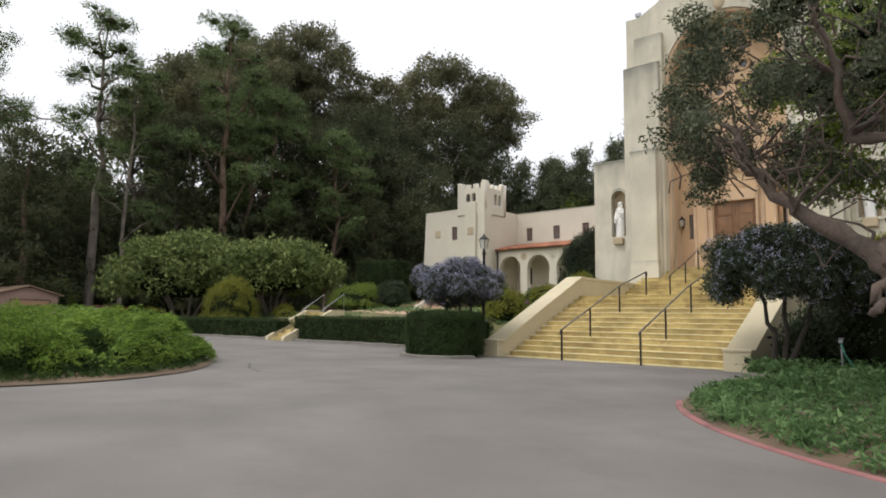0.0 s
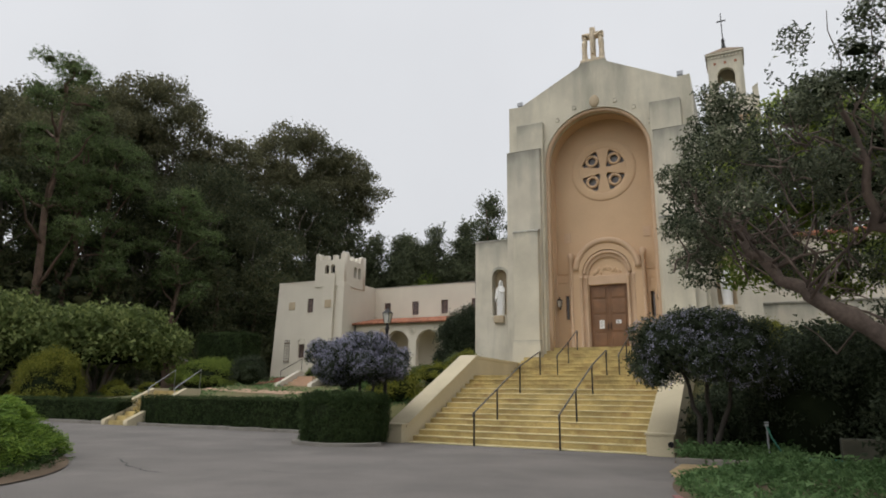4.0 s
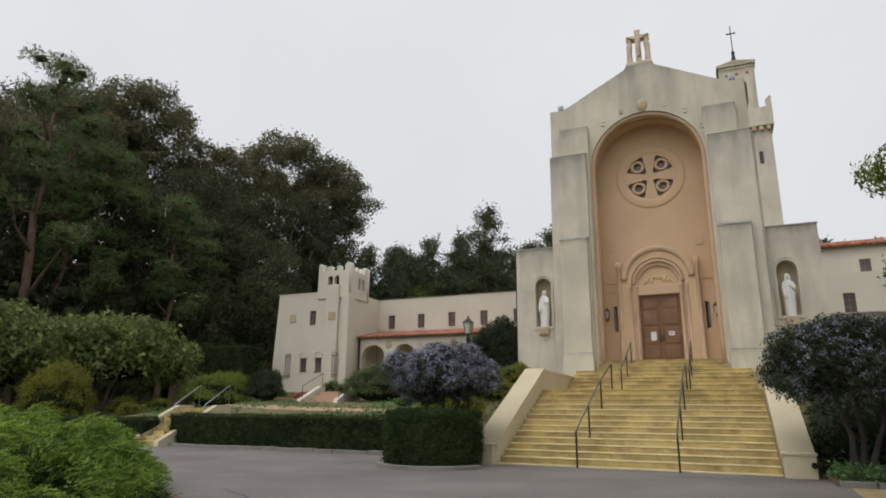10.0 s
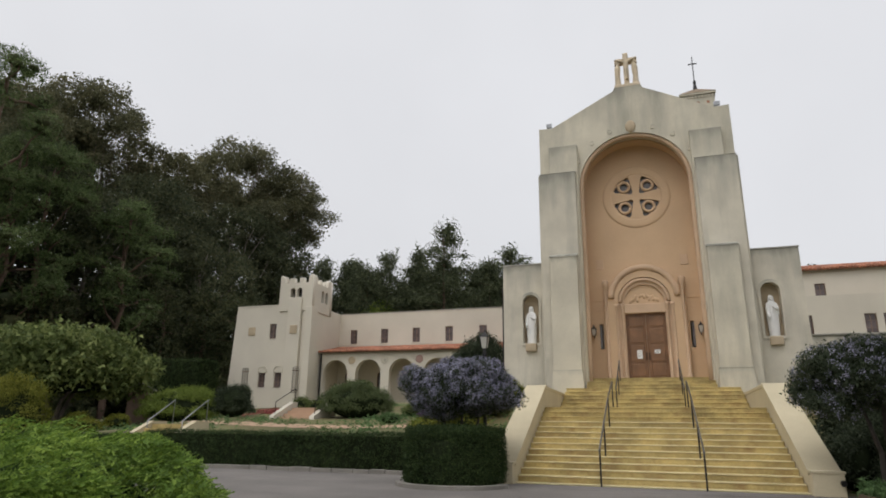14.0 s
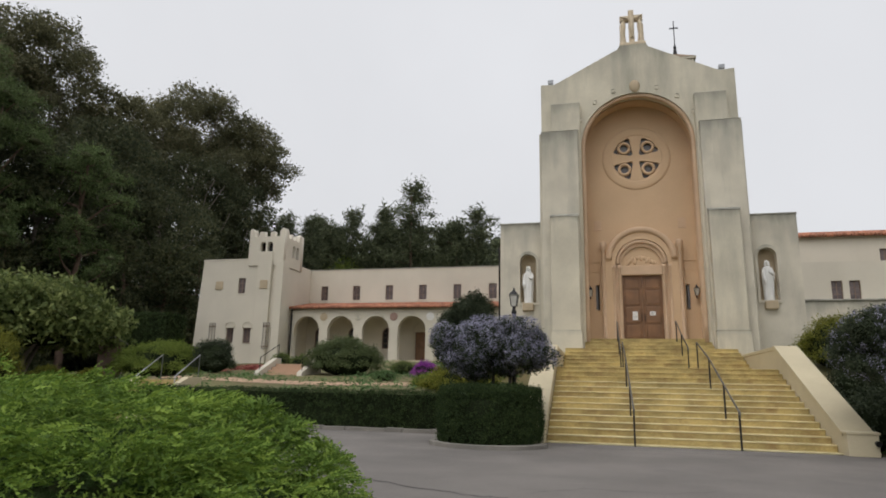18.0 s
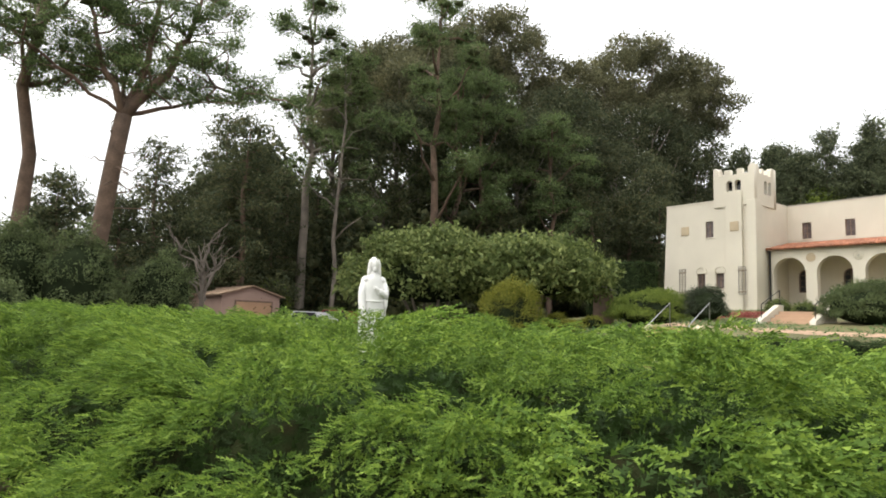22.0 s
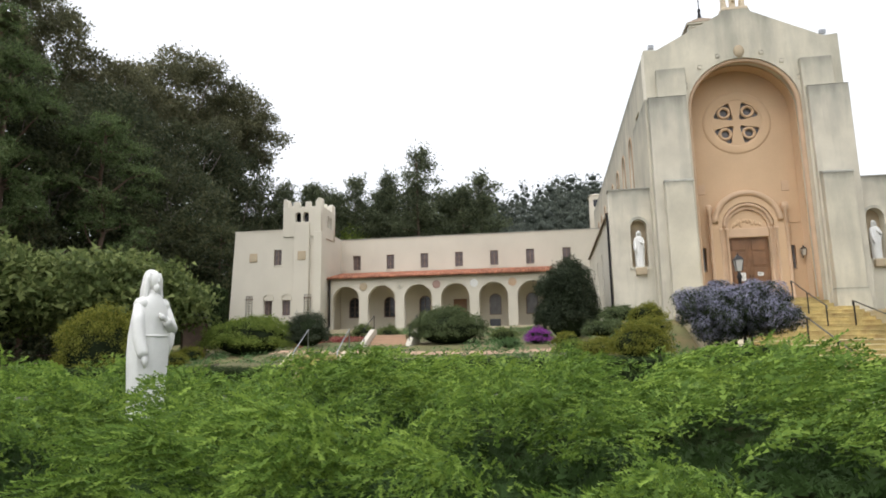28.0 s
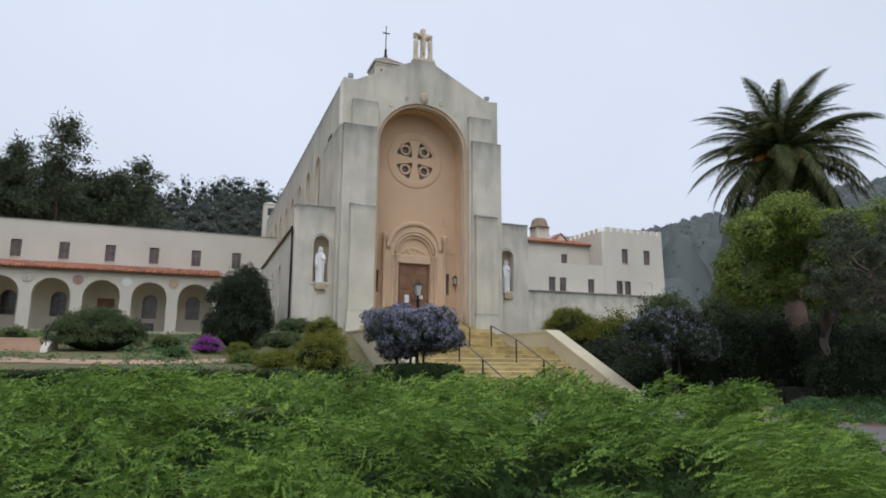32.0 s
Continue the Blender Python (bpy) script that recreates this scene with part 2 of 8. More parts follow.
ROOF_DARK = material("weathered_tile_roof", (0.24, 0.18, 0.12), 0.9, 0.3, 1.5, 0.4, 0.4, (0.12, 0.10, 0.08))
ASPHALT = material("worn_asphalt", (0.172, 0.157, 0.143), 0.9, 0.25, 0.45, 0.4, 0.7, (0.112, 0.103, 0.096), grain=160)
CRACK = material("asphalt_crack", (0.06, 0.058, 0.056), 0.95, 0.3, 3.0, 0.3)
KERB = material("concrete_kerb", (0.21, 0.195, 0.17), 0.9, 0.25, 1.5, 0.4, 0.5, (0.2, 0.18, 0.15), grain=20)
RED_KERB = material("red_painted_kerb", (0.40, 0.06, 0.065), 0.8, 0.3, 2.0, 0.3, 0.6, (0.24, 0.13, 0.12), grain=20)
DARK_STONE = material("dark_wall_masonry", (0.075, 0.072, 0.052), 0.95, 0.4, 2.0, 0.5, 0.5, (0.04, 0.05, 0.025), grain=15)
RED_WORN = material("worn_red_edge", (0.31, 0.13, 0.125), 0.85, 0.35, 2.5, 0.3, 0.75, (0.17, 0.14, 0.13), grain=20)
SOIL = material("garden_soil", (0.13, 0.09, 0.055), 0.95, 0.4, 0.8, 0.6, 0.5, (0.07, 0.05, 0.03), grain=25)
FOREST = material("forest_floor", (0.035, 0.042, 0.022), 1.0, 0.5, 0.1, 0.5, 0.5, (0.02, 0.022, 0.014), grain=40)
LAWN = material("rough_grass", (0.125, 0.12, 0.045), 0.95, 0.4, 0.35, 0.6, 0.75, (0.24, 0.135, 0.075), grain=40)
PATH_MAT = material("garden_path", (0.45, 0.30, 0.20), 0.95, 0.2, 0.8, 0.4, 0.4, (0.32, 0.22, 0.15), grain=30)
BARK_PINE = material("pine_bark", (0.13, 0.085, 0.06), 0.95, 0.45, 1.5, 0.9, 0.5, (0.05, 0.04, 0.035), streak=4.0, grain=8)
BARK_GREY = material("pale_bark", (0.18, 0.15, 0.125), 0.95, 0.4, 1.2, 0.7, 0.4, (0.10, 0.085, 0.075), streak=5.0, grain=10)
BARK_DARK = material("dark_bark", (0.055, 0.047, 0.04), 0.95, 0.4, 2.5, 0.8, 0.4, (0.03, 0.026, 0.022), streak=5.0, grain=8)
BARK_TWIST = material("twisted_bark", (0.14, 0.105, 0.085), 0.95, 0.45, 2.5, 0.9, 0.5, (0.05, 0.038, 0.03), streak=5.0, grain=8)
# Dark tints: the shade inside crowns and hedges is painted onto filler cores.
CORE_TREE = material("crown_fill_painted_shade", (0.075, 0.082, 0.045), 1.0, 0.5, 0.6, 0.6)
CORE = material("dark_fill_painted_shade", (0.018, 0.024, 0.012), 1.0, 0.4, 1.5, 0.5)
L_EUC = foliage("eucalyptus_leaves", (0.112, 0.117, 0.064), tip=(0.25, 0.225, 0.12), scale=0.22, leafy=0.3)
L_GROVE = foliage("dark_grove_leaves", (0.062, 0.075, 0.04), tip=(0.125, 0.13, 0.065), scale=0.15)
L_SLOPE = foliage("slope_pine_needles", (0.075, 0.092, 0.052), tip=(0.17, 0.19, 0.10), scale=0.15)
L_PINE = foliage("pine_needles", (0.085, 0.125, 0.048), tip=(0.19, 0.24, 0.095), scale=0.15)
L_CYP = foliage("cypress_sprays", (0.06, 0.075, 0.038), tip=(0.14, 0.14, 0.065), scale=0.2)
L_LIGHT = foliage("light_green_leaves", (0.105, 0.14, 0.045), tip=(0.27, 0.31, 0.11), scale=0.4)
L_TWIST = foliage("twisted_tree_leaves", (0.095, 0.11, 0.068), tip=(0.25, 0.27, 0.175), scale=0.6)
L_MID = foliage("mid_green_leaves", (0.095, 0.125, 0.055), tip=(0.21, 0.25, 0.11), scale=0.4)
L_OLIVE = foliage("dusky_green_leaves", (0.04, 0.054, 0.031), tip=(0.105, 0.125, 0.075), scale=0.5)
L_HEDGE = foliage("hedge_leaves", (0.032, 0.055, 0.02), tip=(0.085, 0.12, 0.04), scale=0.8)
L_JUN = foliage("juniper_sprays", (0.125, 0.21, 0.038), spread=0.66, tip=(0.30, 0.415, 0.075), scale=0.9)
# Near-black base paints the shade in the gaps; the stain is brown twigs.
JUN_CORE = material("juniper_twigs_and_shade", (0.022, 0.032, 0.012), 1.0, 0.6, 5.0, 1.0, 0.7, (0.034, 0.022, 0.014), grain=12)
# Darker copy of the juniper green, shade included in the colour.
L_JUN_DARK = foliage("juniper_painted_shade", (0.04, 0.07, 0.02), scale=0.8)
L_YELLOW = foliage("yellow_green_leaves", (0.155, 0.17, 0.03), tip=(0.34, 0.33, 0.06), scale=0.6)
L_BLUE = foliage("lilac_blue_blossom", (0.27, 0.265, 0.36), tip=(0.56, 0.55, 0.68), spread=0.5, scale=1.2)
L_PURPLE = foliage("magenta_blossom", (0.30, 0.06, 0.36), tip=(0.48, 0.14, 0.5), scale=1.5)
L_BED = foliage("bedding_leaves", (0.09, 0.165, 0.06), tip=(0.20, 0.31, 0.13), scale=1.0)
L_PALM = foliage("palm_fronds", (0.06, 0.075, 0.028), tip=(0.19, 0.19, 0.075), scale=0.6)
L_BRIGHT = foliage("fresh_green_leaves", (0.135, 0.19, 0.038), tip=(0.31, 0.37, 0.085), scale=0.5)
# Haze is painted into these far leaf colours: paler and greyer than near ones.
L_FAR = foliage("haze_tinted_woods", (0.085, 0.10, 0.08), tip=(0.14, 0.155, 0.12), scale=0.03)
L_MIST = foliage("haze_tinted_hill_woods", (0.15, 0.17, 0.16), tip=(0.19, 0.21, 0.195), spread=0.25, scale=0.02)
L_PINK = foliage("pink_groundcover", (0.40, 0.12, 0.11), tip=(0.5, 0.25, 0.2), scale=1.0)
RED_FLOWER = material("red_petals", (0.55, 0.02, 0.02), 0.6, 0.3, 8.0, 0.0)
ORANGE = material("orange_date_stalks", (0.55, 0.20, 0.03), 0.7, 0.3, 4.0, 0.2)
PINK_WALL = material("pink_brown_siding", (0.36, 0.24, 0.20), 0.85, 0.12, 1.0, 0.2, 0.3, (0.25, 0.17, 0.14))
SHINGLE = material("brown_shingles", (0.27, 0.18, 0.12), 0.9, 0.3, 1.5, 0.4, island=0.4)
GAR_DOOR = material("tan_garage_door", (0.42, 0.25, 0.15), 0.7, 0.1, 1.0, 0.1)
CAR_RED = material("dark_red_car_paint", (0.22, 0.02, 0.03), 0.25, 0.1, 1.0, 0.0)
CAR_WHITE = material("silver_car_paint", (0.5, 0.5, 0.52), 0.25, 0.1, 1.0, 0.0)
PAPER = material("white_paper", (0.8, 0.8, 0.78), 0.8, 0.03, 3.0, 0.0)
INK = material("printed_grey_lines", (0.2, 0.2, 0.2), 0.8, 0.1, 3.0, 0.0)
LAMP_GLASS = material("frosted_lamp_glass", (0.5, 0.48, 0.42), 0.3, 0.1, 3.0, 0.0)
HOSE = material("green_rubber_hose", (0.03, 0.16, 0.11), 0.5, 0.2, 5.0, 0.0)
MULCH = material("straw_mulch", (0.34, 0.25, 0.13), 0.95, 0.3, 1.5, 0.6, 0.4, (0.2, 0.15, 0.08), grain=40)


# ---- building blocks ----
def to_mesh(name, geo):
    if isinstance(geo, bmesh.types.BMesh):
        me = bpy.data.meshes.new(name)
        geo.normal_update()
        geo.to_mesh(me)
        geo.free()
        return me
    return geo


def part(name, geo, mat, parent=None, label="", smooth=False):
    me = to_mesh(name, geo)
    if not me.materials:
        me.materials.append(mat)
    if smooth:
        me.polygons.foreach_set("use_smooth", [True] * len(me.polygons))
    ob = new(name, me)
    if parent is not None:
        ob.parent = parent
    return tagged(ob, label)


def thing(name, label, category, group="", at=(0, 0, 0), rz=0.0, kind=""):
    e = new(name)
    e.empty_display_size = 0.2
    e.matrix_world = pose(*at, 0, 0, rz)
    return tagged(e, label, category, group, kind)


def box(bm, x0, x1, y0, y1, z0, z1, bevel=0.0):
    vs = [bm.verts.new((x, y, z)) for z in (z0, z1) for y in (y0, y1) for x in (x0, x1)]
    fs = [bm.faces.new([vs[i] for i in q]) for q in ((0, 2, 3, 1), (4, 5, 7, 6), (0, 1, 5, 4), (2, 6, 7, 3), (0, 4, 6, 2), (1, 3, 7, 5))]
    if bevel:
        es = list({e for f in fs for e in f.edges})
        bmesh.ops.bevel(bm, geom=es, offset=bevel, segments=2, profile=0.6, affect="EDGES")
    return bm


def boxes(*dims, bevel=0.0):
    bm = bmesh.new()
    for d in dims:
        box(bm, *d, bevel=bevel)
    return bm


def prism(bm, ring0, ring1):
    """Closed solid between two rings of equal count."""
    a, b = [bm.verts.new(v) for v in ring0], [bm.verts.new(v) for v in ring1]
    n = len(a)
    bm.faces.new(a[::-1])
    bm.faces.new(b)
    for i in range(n):
        bm.faces.new((a[i], a[(i + 1) % n], b[(i + 1) % n], b[i]))
    return bm


def tube(bm, pts, radii, n=8):
    rings, last = [], Vector((1, 0, 0))
    pts = [Vector(p) for p in pts]
    for i, p in enumerate(pts):
        d = (pts[min(i + 1, len(pts) - 1)] - pts[max(i - 1, 0)]).normalized()
        side = (last - d * last.dot(d))
        side = side.normalized() if side.length > 1e-4 else d.orthogonal().normalized()
        up = d.cross(side)
        last = side
        r = radii[i] if hasattr(radii, "__len__") else radii
        rings.append([bm.verts.new(p + (side * math.cos(2 * math.pi * k / n) + up * math.sin(2 * math.pi * k / n)) * r) for k in range(n)])
    for a, b in zip(rings, rings[1:]):
        for k in range(n):
            bm.faces.new((a[k], a[(k + 1) % n], b[(k + 1) % n], b[k]))
    bm.faces.new(rings[0][::-1])
    bm.faces.new(rings[-1])
    return bm


def lathe(profile, n=16, bm=None, center=(0, 0, 0)):
    bm = bm or bmesh.new()
    rings = [[bm.verts.new((center[0] + r * math.cos(2 * math.pi * k / n), center[1] + r * math.sin(2 * math.pi * k / n), center[2] + z)) for k in range(n)] for r, z in profile]
    for a, b in zip(rings, rings[1:]):
        for k in range(n):
            bm.faces.new((a[k], a[(k + 1) % n], b[(k + 1) % n], b[k]))
    bm.faces.new(rings[0][::-1])
    bm.faces.new(rings[-1])
    return bm


def arc(cx, cz, r, a0, a1, n):
    return [(cx + r * math.cos(radians(a0 + (a1 - a0) * i / n)), cz + r * math.sin(radians(a0 + (a1 - a0) * i / n))) for i in range(n + 1)]


def arched(cx, half, z0, spring, n=20):
    """Outline of a round-headed opening."""
    return [(cx - half, z0), (cx + half, z0)] + arc(cx, spring, half, 0, 180, n)


def rect(x0, x1, z0, z1):
    return [(x0, z0), (x1, z0), (x1, z1), (x0, z1)]


def plate(outline, holes, y0, y1, axis="x"):
    """A slab from y0 to y1 standing in the x-z plane (or, axis 'y', a slab from x=y0 to x=y1 in the y-z plane), with holes through it."""
    cu = bpy.data.curves.new("plate", "CURVE")
    cu.dimensions, cu.fill_mode, cu.extrude = "2D", "BOTH", abs(y1 - y0) / 2
    for ring in (outline, *holes):
        sp = cu.splines.new("POLY")
        sp.points.add(len(ring) - 1)
        for p, (u, v) in zip(sp.points, ring):
            p.co = (u, v, 0, 1)
        sp.use_cyclic_u = True
    ob = bpy.data.objects.new("plate", cu)
    me = bpy.data.meshes.new_from_object(ob)
    bpy.data.objects.remove(ob)
    bpy.data.curves.remove(cu)
    mid = (y0 + y1) / 2
    me.transform(Matrix(((1, 0, 0, 0), (0, 0, -1, mid), (0, 1, 0, 0), (0, 0, 0, 1))))
    if axis == "y":
        me.transform(Matrix(((0, 1, 0, 0), (1, 0, 0, 0), (0, 0, 1, 0), (0, 0, 0, 1))))
        me.flip_normals()
    me.materials.clear()
    bm = bmesh.new()
    bm.from_mesh(me)
    bpy.data.meshes.remove(me)
    return bm


# ---- foliage geometry ----
RNG = np.random.default_rng(7)


def raw_mesh(name, verts, faces, per):
    """A mesh from arrays: faces all with per corners."""
    me = bpy.data.meshes.new(name)
    nf = len(faces)
    me.vertices.add(len(verts))
    me.vertices.foreach_set("co", np.asarray(verts, np.float32).ravel())
    me.loops.add(nf * per)
    me.loops.foreach_set("vertex_index", np.asarray(faces, np.int32).ravel())
    me.polygons.add(nf)
    me.polygons.foreach_set("loop_start", np.arange(0, nf * per, per, dtype=np.int32))
    me.update(calc_edges=True)
    return me


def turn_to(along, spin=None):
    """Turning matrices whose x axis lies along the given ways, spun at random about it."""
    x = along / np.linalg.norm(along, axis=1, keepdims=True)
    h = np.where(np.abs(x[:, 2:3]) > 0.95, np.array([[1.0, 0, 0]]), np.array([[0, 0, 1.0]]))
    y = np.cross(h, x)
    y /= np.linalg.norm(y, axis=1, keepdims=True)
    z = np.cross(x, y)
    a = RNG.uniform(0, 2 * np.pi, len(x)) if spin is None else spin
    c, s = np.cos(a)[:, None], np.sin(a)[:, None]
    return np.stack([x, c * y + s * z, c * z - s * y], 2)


def scatter(name, tv, tf, P, R, S):
    """Copies of a small template, turned, sized and joined into one mesh."""
    n, k = len(P), len(tv)
    V = np.einsum("nij,kj->nki", R, tv) * np.asarray(S)[:, None, None] + P[:, None]
    F = (tf[None] + (np.arange(n) * k)[:, None, None]).reshape(-1, tf.shape[1])
    return raw_mesh(name, V.reshape(-1, 3), F, tf.shape[1])


def unit(n):
    v = RNG.normal(size=(n, 3))
    return v / np.linalg.norm(v, axis=1, keepdims=True)


def leaf_clump(count, size, seed, length=1.6, flat=0.4):
    """A loose clump of small pointed leaves that mostly face along x."""
    r = np.random.default_rng(seed)
    V, F = [], []
    for i in range(count):
        c = r.normal(size=3) * (0.2, 0.5, 0.5)
        d = r.normal(size=3) * (flat, 1, 1)
        d /= np.linalg.norm(d)
        s = np.cross(d, np.array((1, 0, 0)) + r.normal(size=3) * flat)
        s /= np.linalg.norm(s)
        b = len(V)
        V += [c - s * size * 0.5, c + s * size * 0.5, c + d * size * length]
        F.append((b, b + 1, b + 2))
    return np.array(V), np.array(F)


def spray(pairs=7, width=0.34):
    """A flat feathery spray along x, tip drooping."""
    V, F = [], []
    for i in range(pairs):
        t = i / pairs
        w = width * (1 - t * 0.7)
        z = -0.14 * t * t
        for s in (-1, 1):
            b = len(V)
            V += [(t, 0, z), (t + 0.12, s * 0.03, z), (t + 0.27, s * w, z - 0.04 + 0.05 * (i % 2))]
            F.append((b, b + 1, b + 2))
    b = len(V)
    V += [(0.7, -0.05, -0.08), (0.7, 0.05, -0.08), (1.15, 0.01, -0.2)]
    F.append((b, b + 1, b + 2))
    return np.array(V), np.array(F)


def blob_points(blobs, per_area, shell=0.35):
    """Points in the outer shells of ellipsoids (x, y, z, rx, ry, rz)."""
    out, way = [], []
    for x, y, z, rx, ry, rz in blobs:
        n = max(6, int(per_area * 4 * ((rx * ry) ** 1.6 + (rx * rz) ** 1.6 + (ry * rz) ** 1.6) ** (1 / 1.6)))
        u = unit(n)
        r = 1 - shell * RNG.random(n) ** 1.5
        out.append(u * r[:, None] * (rx, ry, rz) + (x, y, z))
        way.append(u)
    return np.concatenate(out), np.concatenate(way)


CLUMPS = [leaf_clump(14, 0.24, s, 1.7) for s in range(5)]
FINE = [leaf_clump(16, 0.15, 20 + s, 3.4, 0.8) for s in range(3)]


def crown(name, blobs, per_area, size, mat, parent, label="", fine=False, shell=0.4):
    P, W = blob_points(blobs, per_area, shell)
    buried = np.zeros(len(P), bool)
    for x, y, z, rx, ry, rz in blobs:
        buried |= (((P - (x, y, z)) / (rx, ry, rz)) ** 2).sum(1) < 0.3
    P, W = P[~buried], W[~buried]
    tv, tf = (FINE if fine else CLUMPS)[int(RNG.integers(0, 3))]
    S = size * RNG.uniform(0.65, 1.35, len(P))
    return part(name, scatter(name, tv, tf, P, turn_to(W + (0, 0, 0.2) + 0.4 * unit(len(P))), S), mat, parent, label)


_b = bmesh.new()
bmesh.ops.create_icosphere(_b, subdivisions=1, radius=1)
BALL_V = np.array([v.co[:] for v in _b.verts])
BALL_F = np.array([[v.index for v in f.verts] for f in _b.faces])
_b.free()
_b = bmesh.new()
bmesh.ops.create_icosphere(_b, subdivisions=2, radius=1)
BALL2_V = np.array([v.co[:] for v in _b.verts])
BALL2_F = np.array([[v.index for v in f.verts] for f in _b.faces])
_b.free()
_b = bmesh.new()
bmesh.ops.create_icosphere(_b, subdivisions=3, radius=1)
BALL3_V = np.array([v.co[:] for v in _b.verts])
BALL3_F = np.array([[v.index for v in f.verts] for f in _b.faces])
_b.free()


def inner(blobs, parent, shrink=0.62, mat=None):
    """Opaque filler inside each mass of a crown; its default colour is painted shade."""
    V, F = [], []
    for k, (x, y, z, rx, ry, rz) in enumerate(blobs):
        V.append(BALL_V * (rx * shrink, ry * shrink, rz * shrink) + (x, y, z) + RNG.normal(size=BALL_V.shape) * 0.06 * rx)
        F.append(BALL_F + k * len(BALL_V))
    return tagged(part("inner_fill", raw_mesh("inner_fill", np.concatenate(V), np.concatenate(F), 3), mat or CORE, parent), kind="stuff")


def wobble(p, q, n, amount, rng):
    p, q = np.array(p, float), np.array(q, float)
    pts = []
    for i in range(n + 1):
        t = i / n
        pts.append(tuple(p + (q - p) * t + rng.normal(size=3) * amount * math.sin(math.pi * t) * (0.4 + t)))
    return pts


def ground_z(x, y):
    """Level drive, a garden that rises to the buildings, hills behind."""
    x, y = np.asarray(x, float), np.asarray(y, float)
    ss = lambda v: np.clip(v, 0, 1) ** 2 * (3 - 2 * np.clip(v, 0, 1))
    edge = np.where(x < -23, -8.0 + (-23 - x) * 0.25, -11.2)
    z = 1.0 * ss((y - edge) / 1.6) + 2.2 * np.clip((y - edge - 1) / 25.0, 0, 1)
    z = z * np.clip((60 + x) / 22.0, 0.12, 1)
    church = ss((8.2 - np.abs(x)) / 1.5) * ss((y + 9.5) / 6.5)
    z = z + np.clip(2.75 - z, 0, 3) * church
    z = np.where((np.abs(x) < 3.9) & (y < -1.2) & (y > -13), -0.05, z)
    hill = np.clip((y - 45) / 220.0, 0, 1) ** 1.25 * 66 * (0.8 + 0.2 * np.sin(x / 60.0 + 1.0)) * np.clip(1.0 - (x - 10) / 160.0, 0.3, 1.0)
    east = np.clip((x - 45) / 260.0, 0, 1) * 70 * np.clip((y + 90) / 130.0, 0, 1)
    return z + hill + east

# ---- ground ----
def sheet(name, xs, ys, dz, mat, label, inside=None):
    X, Y = np.meshgrid(xs, ys)
    V = np.stack([X, Y, ground_z(X, Y) + dz], 2).reshape(-1, 3)
    i = np.arange(len(xs) * len(ys)).reshape(len(ys), len(xs))
    F = np.stack([i[:-1, :-1], i[:-1, 1:], i[1:, 1:], i[1:, :-1]], 2).reshape(-1, 4)
    if inside is not None:
        c = V[F].mean(1)
        F = F[inside(c[:, 0], c[:, 1])]
    me = raw_mesh(name, V, F, 4)
    me.polygons.foreach_set("use_smooth", [True] * len(me.polygons))
    return part(name, me, mat, None, label)


gx = np.concatenate([np.linspace(-900, -70, 40), np.linspace(-69, 30, 200), np.linspace(31, 900, 50)])
gy = np.concatenate([np.linspace(-600, -41, 20), np.linspace(-40, 30, 150), np.linspace(31, 900, 70)])
ground = (sheet("ground", gx, gy, 0.0, LAWN, "sloping garden ground of dry grass and earth"))
tagged(ground, category="ground", kind="structure")
ground.data.materials.append(FOREST)
for poly in ground.data.polygons:
    c = poly.center
    poly.material_index = int(c.y > 38 or c.x > 42 or (c.x < -40 and c.y > 6) or c.x < -63)

ISL = (-12.75, -26.2, 9.25, 5.65)          # juniper island: centre and half sizes
BED = (11.9, -18.6, 7.2, 6.6)            # planted bed under the big tree; its northern half is shallow


def loop_points(e, grow=0.0, n=96):
    return [(e[0] + (e[2] + grow) * math.cos(2 * math.pi * k / n), e[1] + (e[3] + grow) * math.sin(2 * math.pi * k / n)) for k in range(n)]


def disc(name, e, z, mat, parent=None, label="", dome=0.0, rings=10, n=72, north=1.0):
    V, F = [(e[0], e[1], z + dome)], []
    for r in range(1, rings + 1):
        t = r / rings
        V += [(e[0] + e[2] * t * math.cos(2 * math.pi * k / n), e[1] + e[3] * t * math.sin(2 * math.pi * k / n) * (north if 2 * k < n else 1.0), z + dome * (1 - t ** 2.2)) for k in range(n)]
    me = bpy.data.meshes.new(name)
    F += [(0, 1 + k, 1 + (k + 1) % n) for k in range(n)]
    for r in range(rings - 1):
        a = 1 + r * n
        F += [(a + k, a + n + k, a + n + (k + 1) % n, a + (k + 1) % n) for k in range(n)]
    me.from_pydata(V, [], F)
    me.polygons.foreach_set("use_smooth", [True] * len(me.polygons))
    return part(name, me, mat, parent, label)


def road_inside(x, y):
    front = np.where(x < -5.6, -12.05, -13.45)
    return (y < np.where(x < -23, -8.6 + (-23 - x) * 0.25, front)) & (y > -39.5) & (x > -62) & (x < 29)


tagged(sheet("road", np.linspace(-62, 29, 183), np.linspace(-40, 8, 97), 0.006, ASPHALT, "grey worn asphalt forecourt and drive", road_inside), category="road", kind="structure")


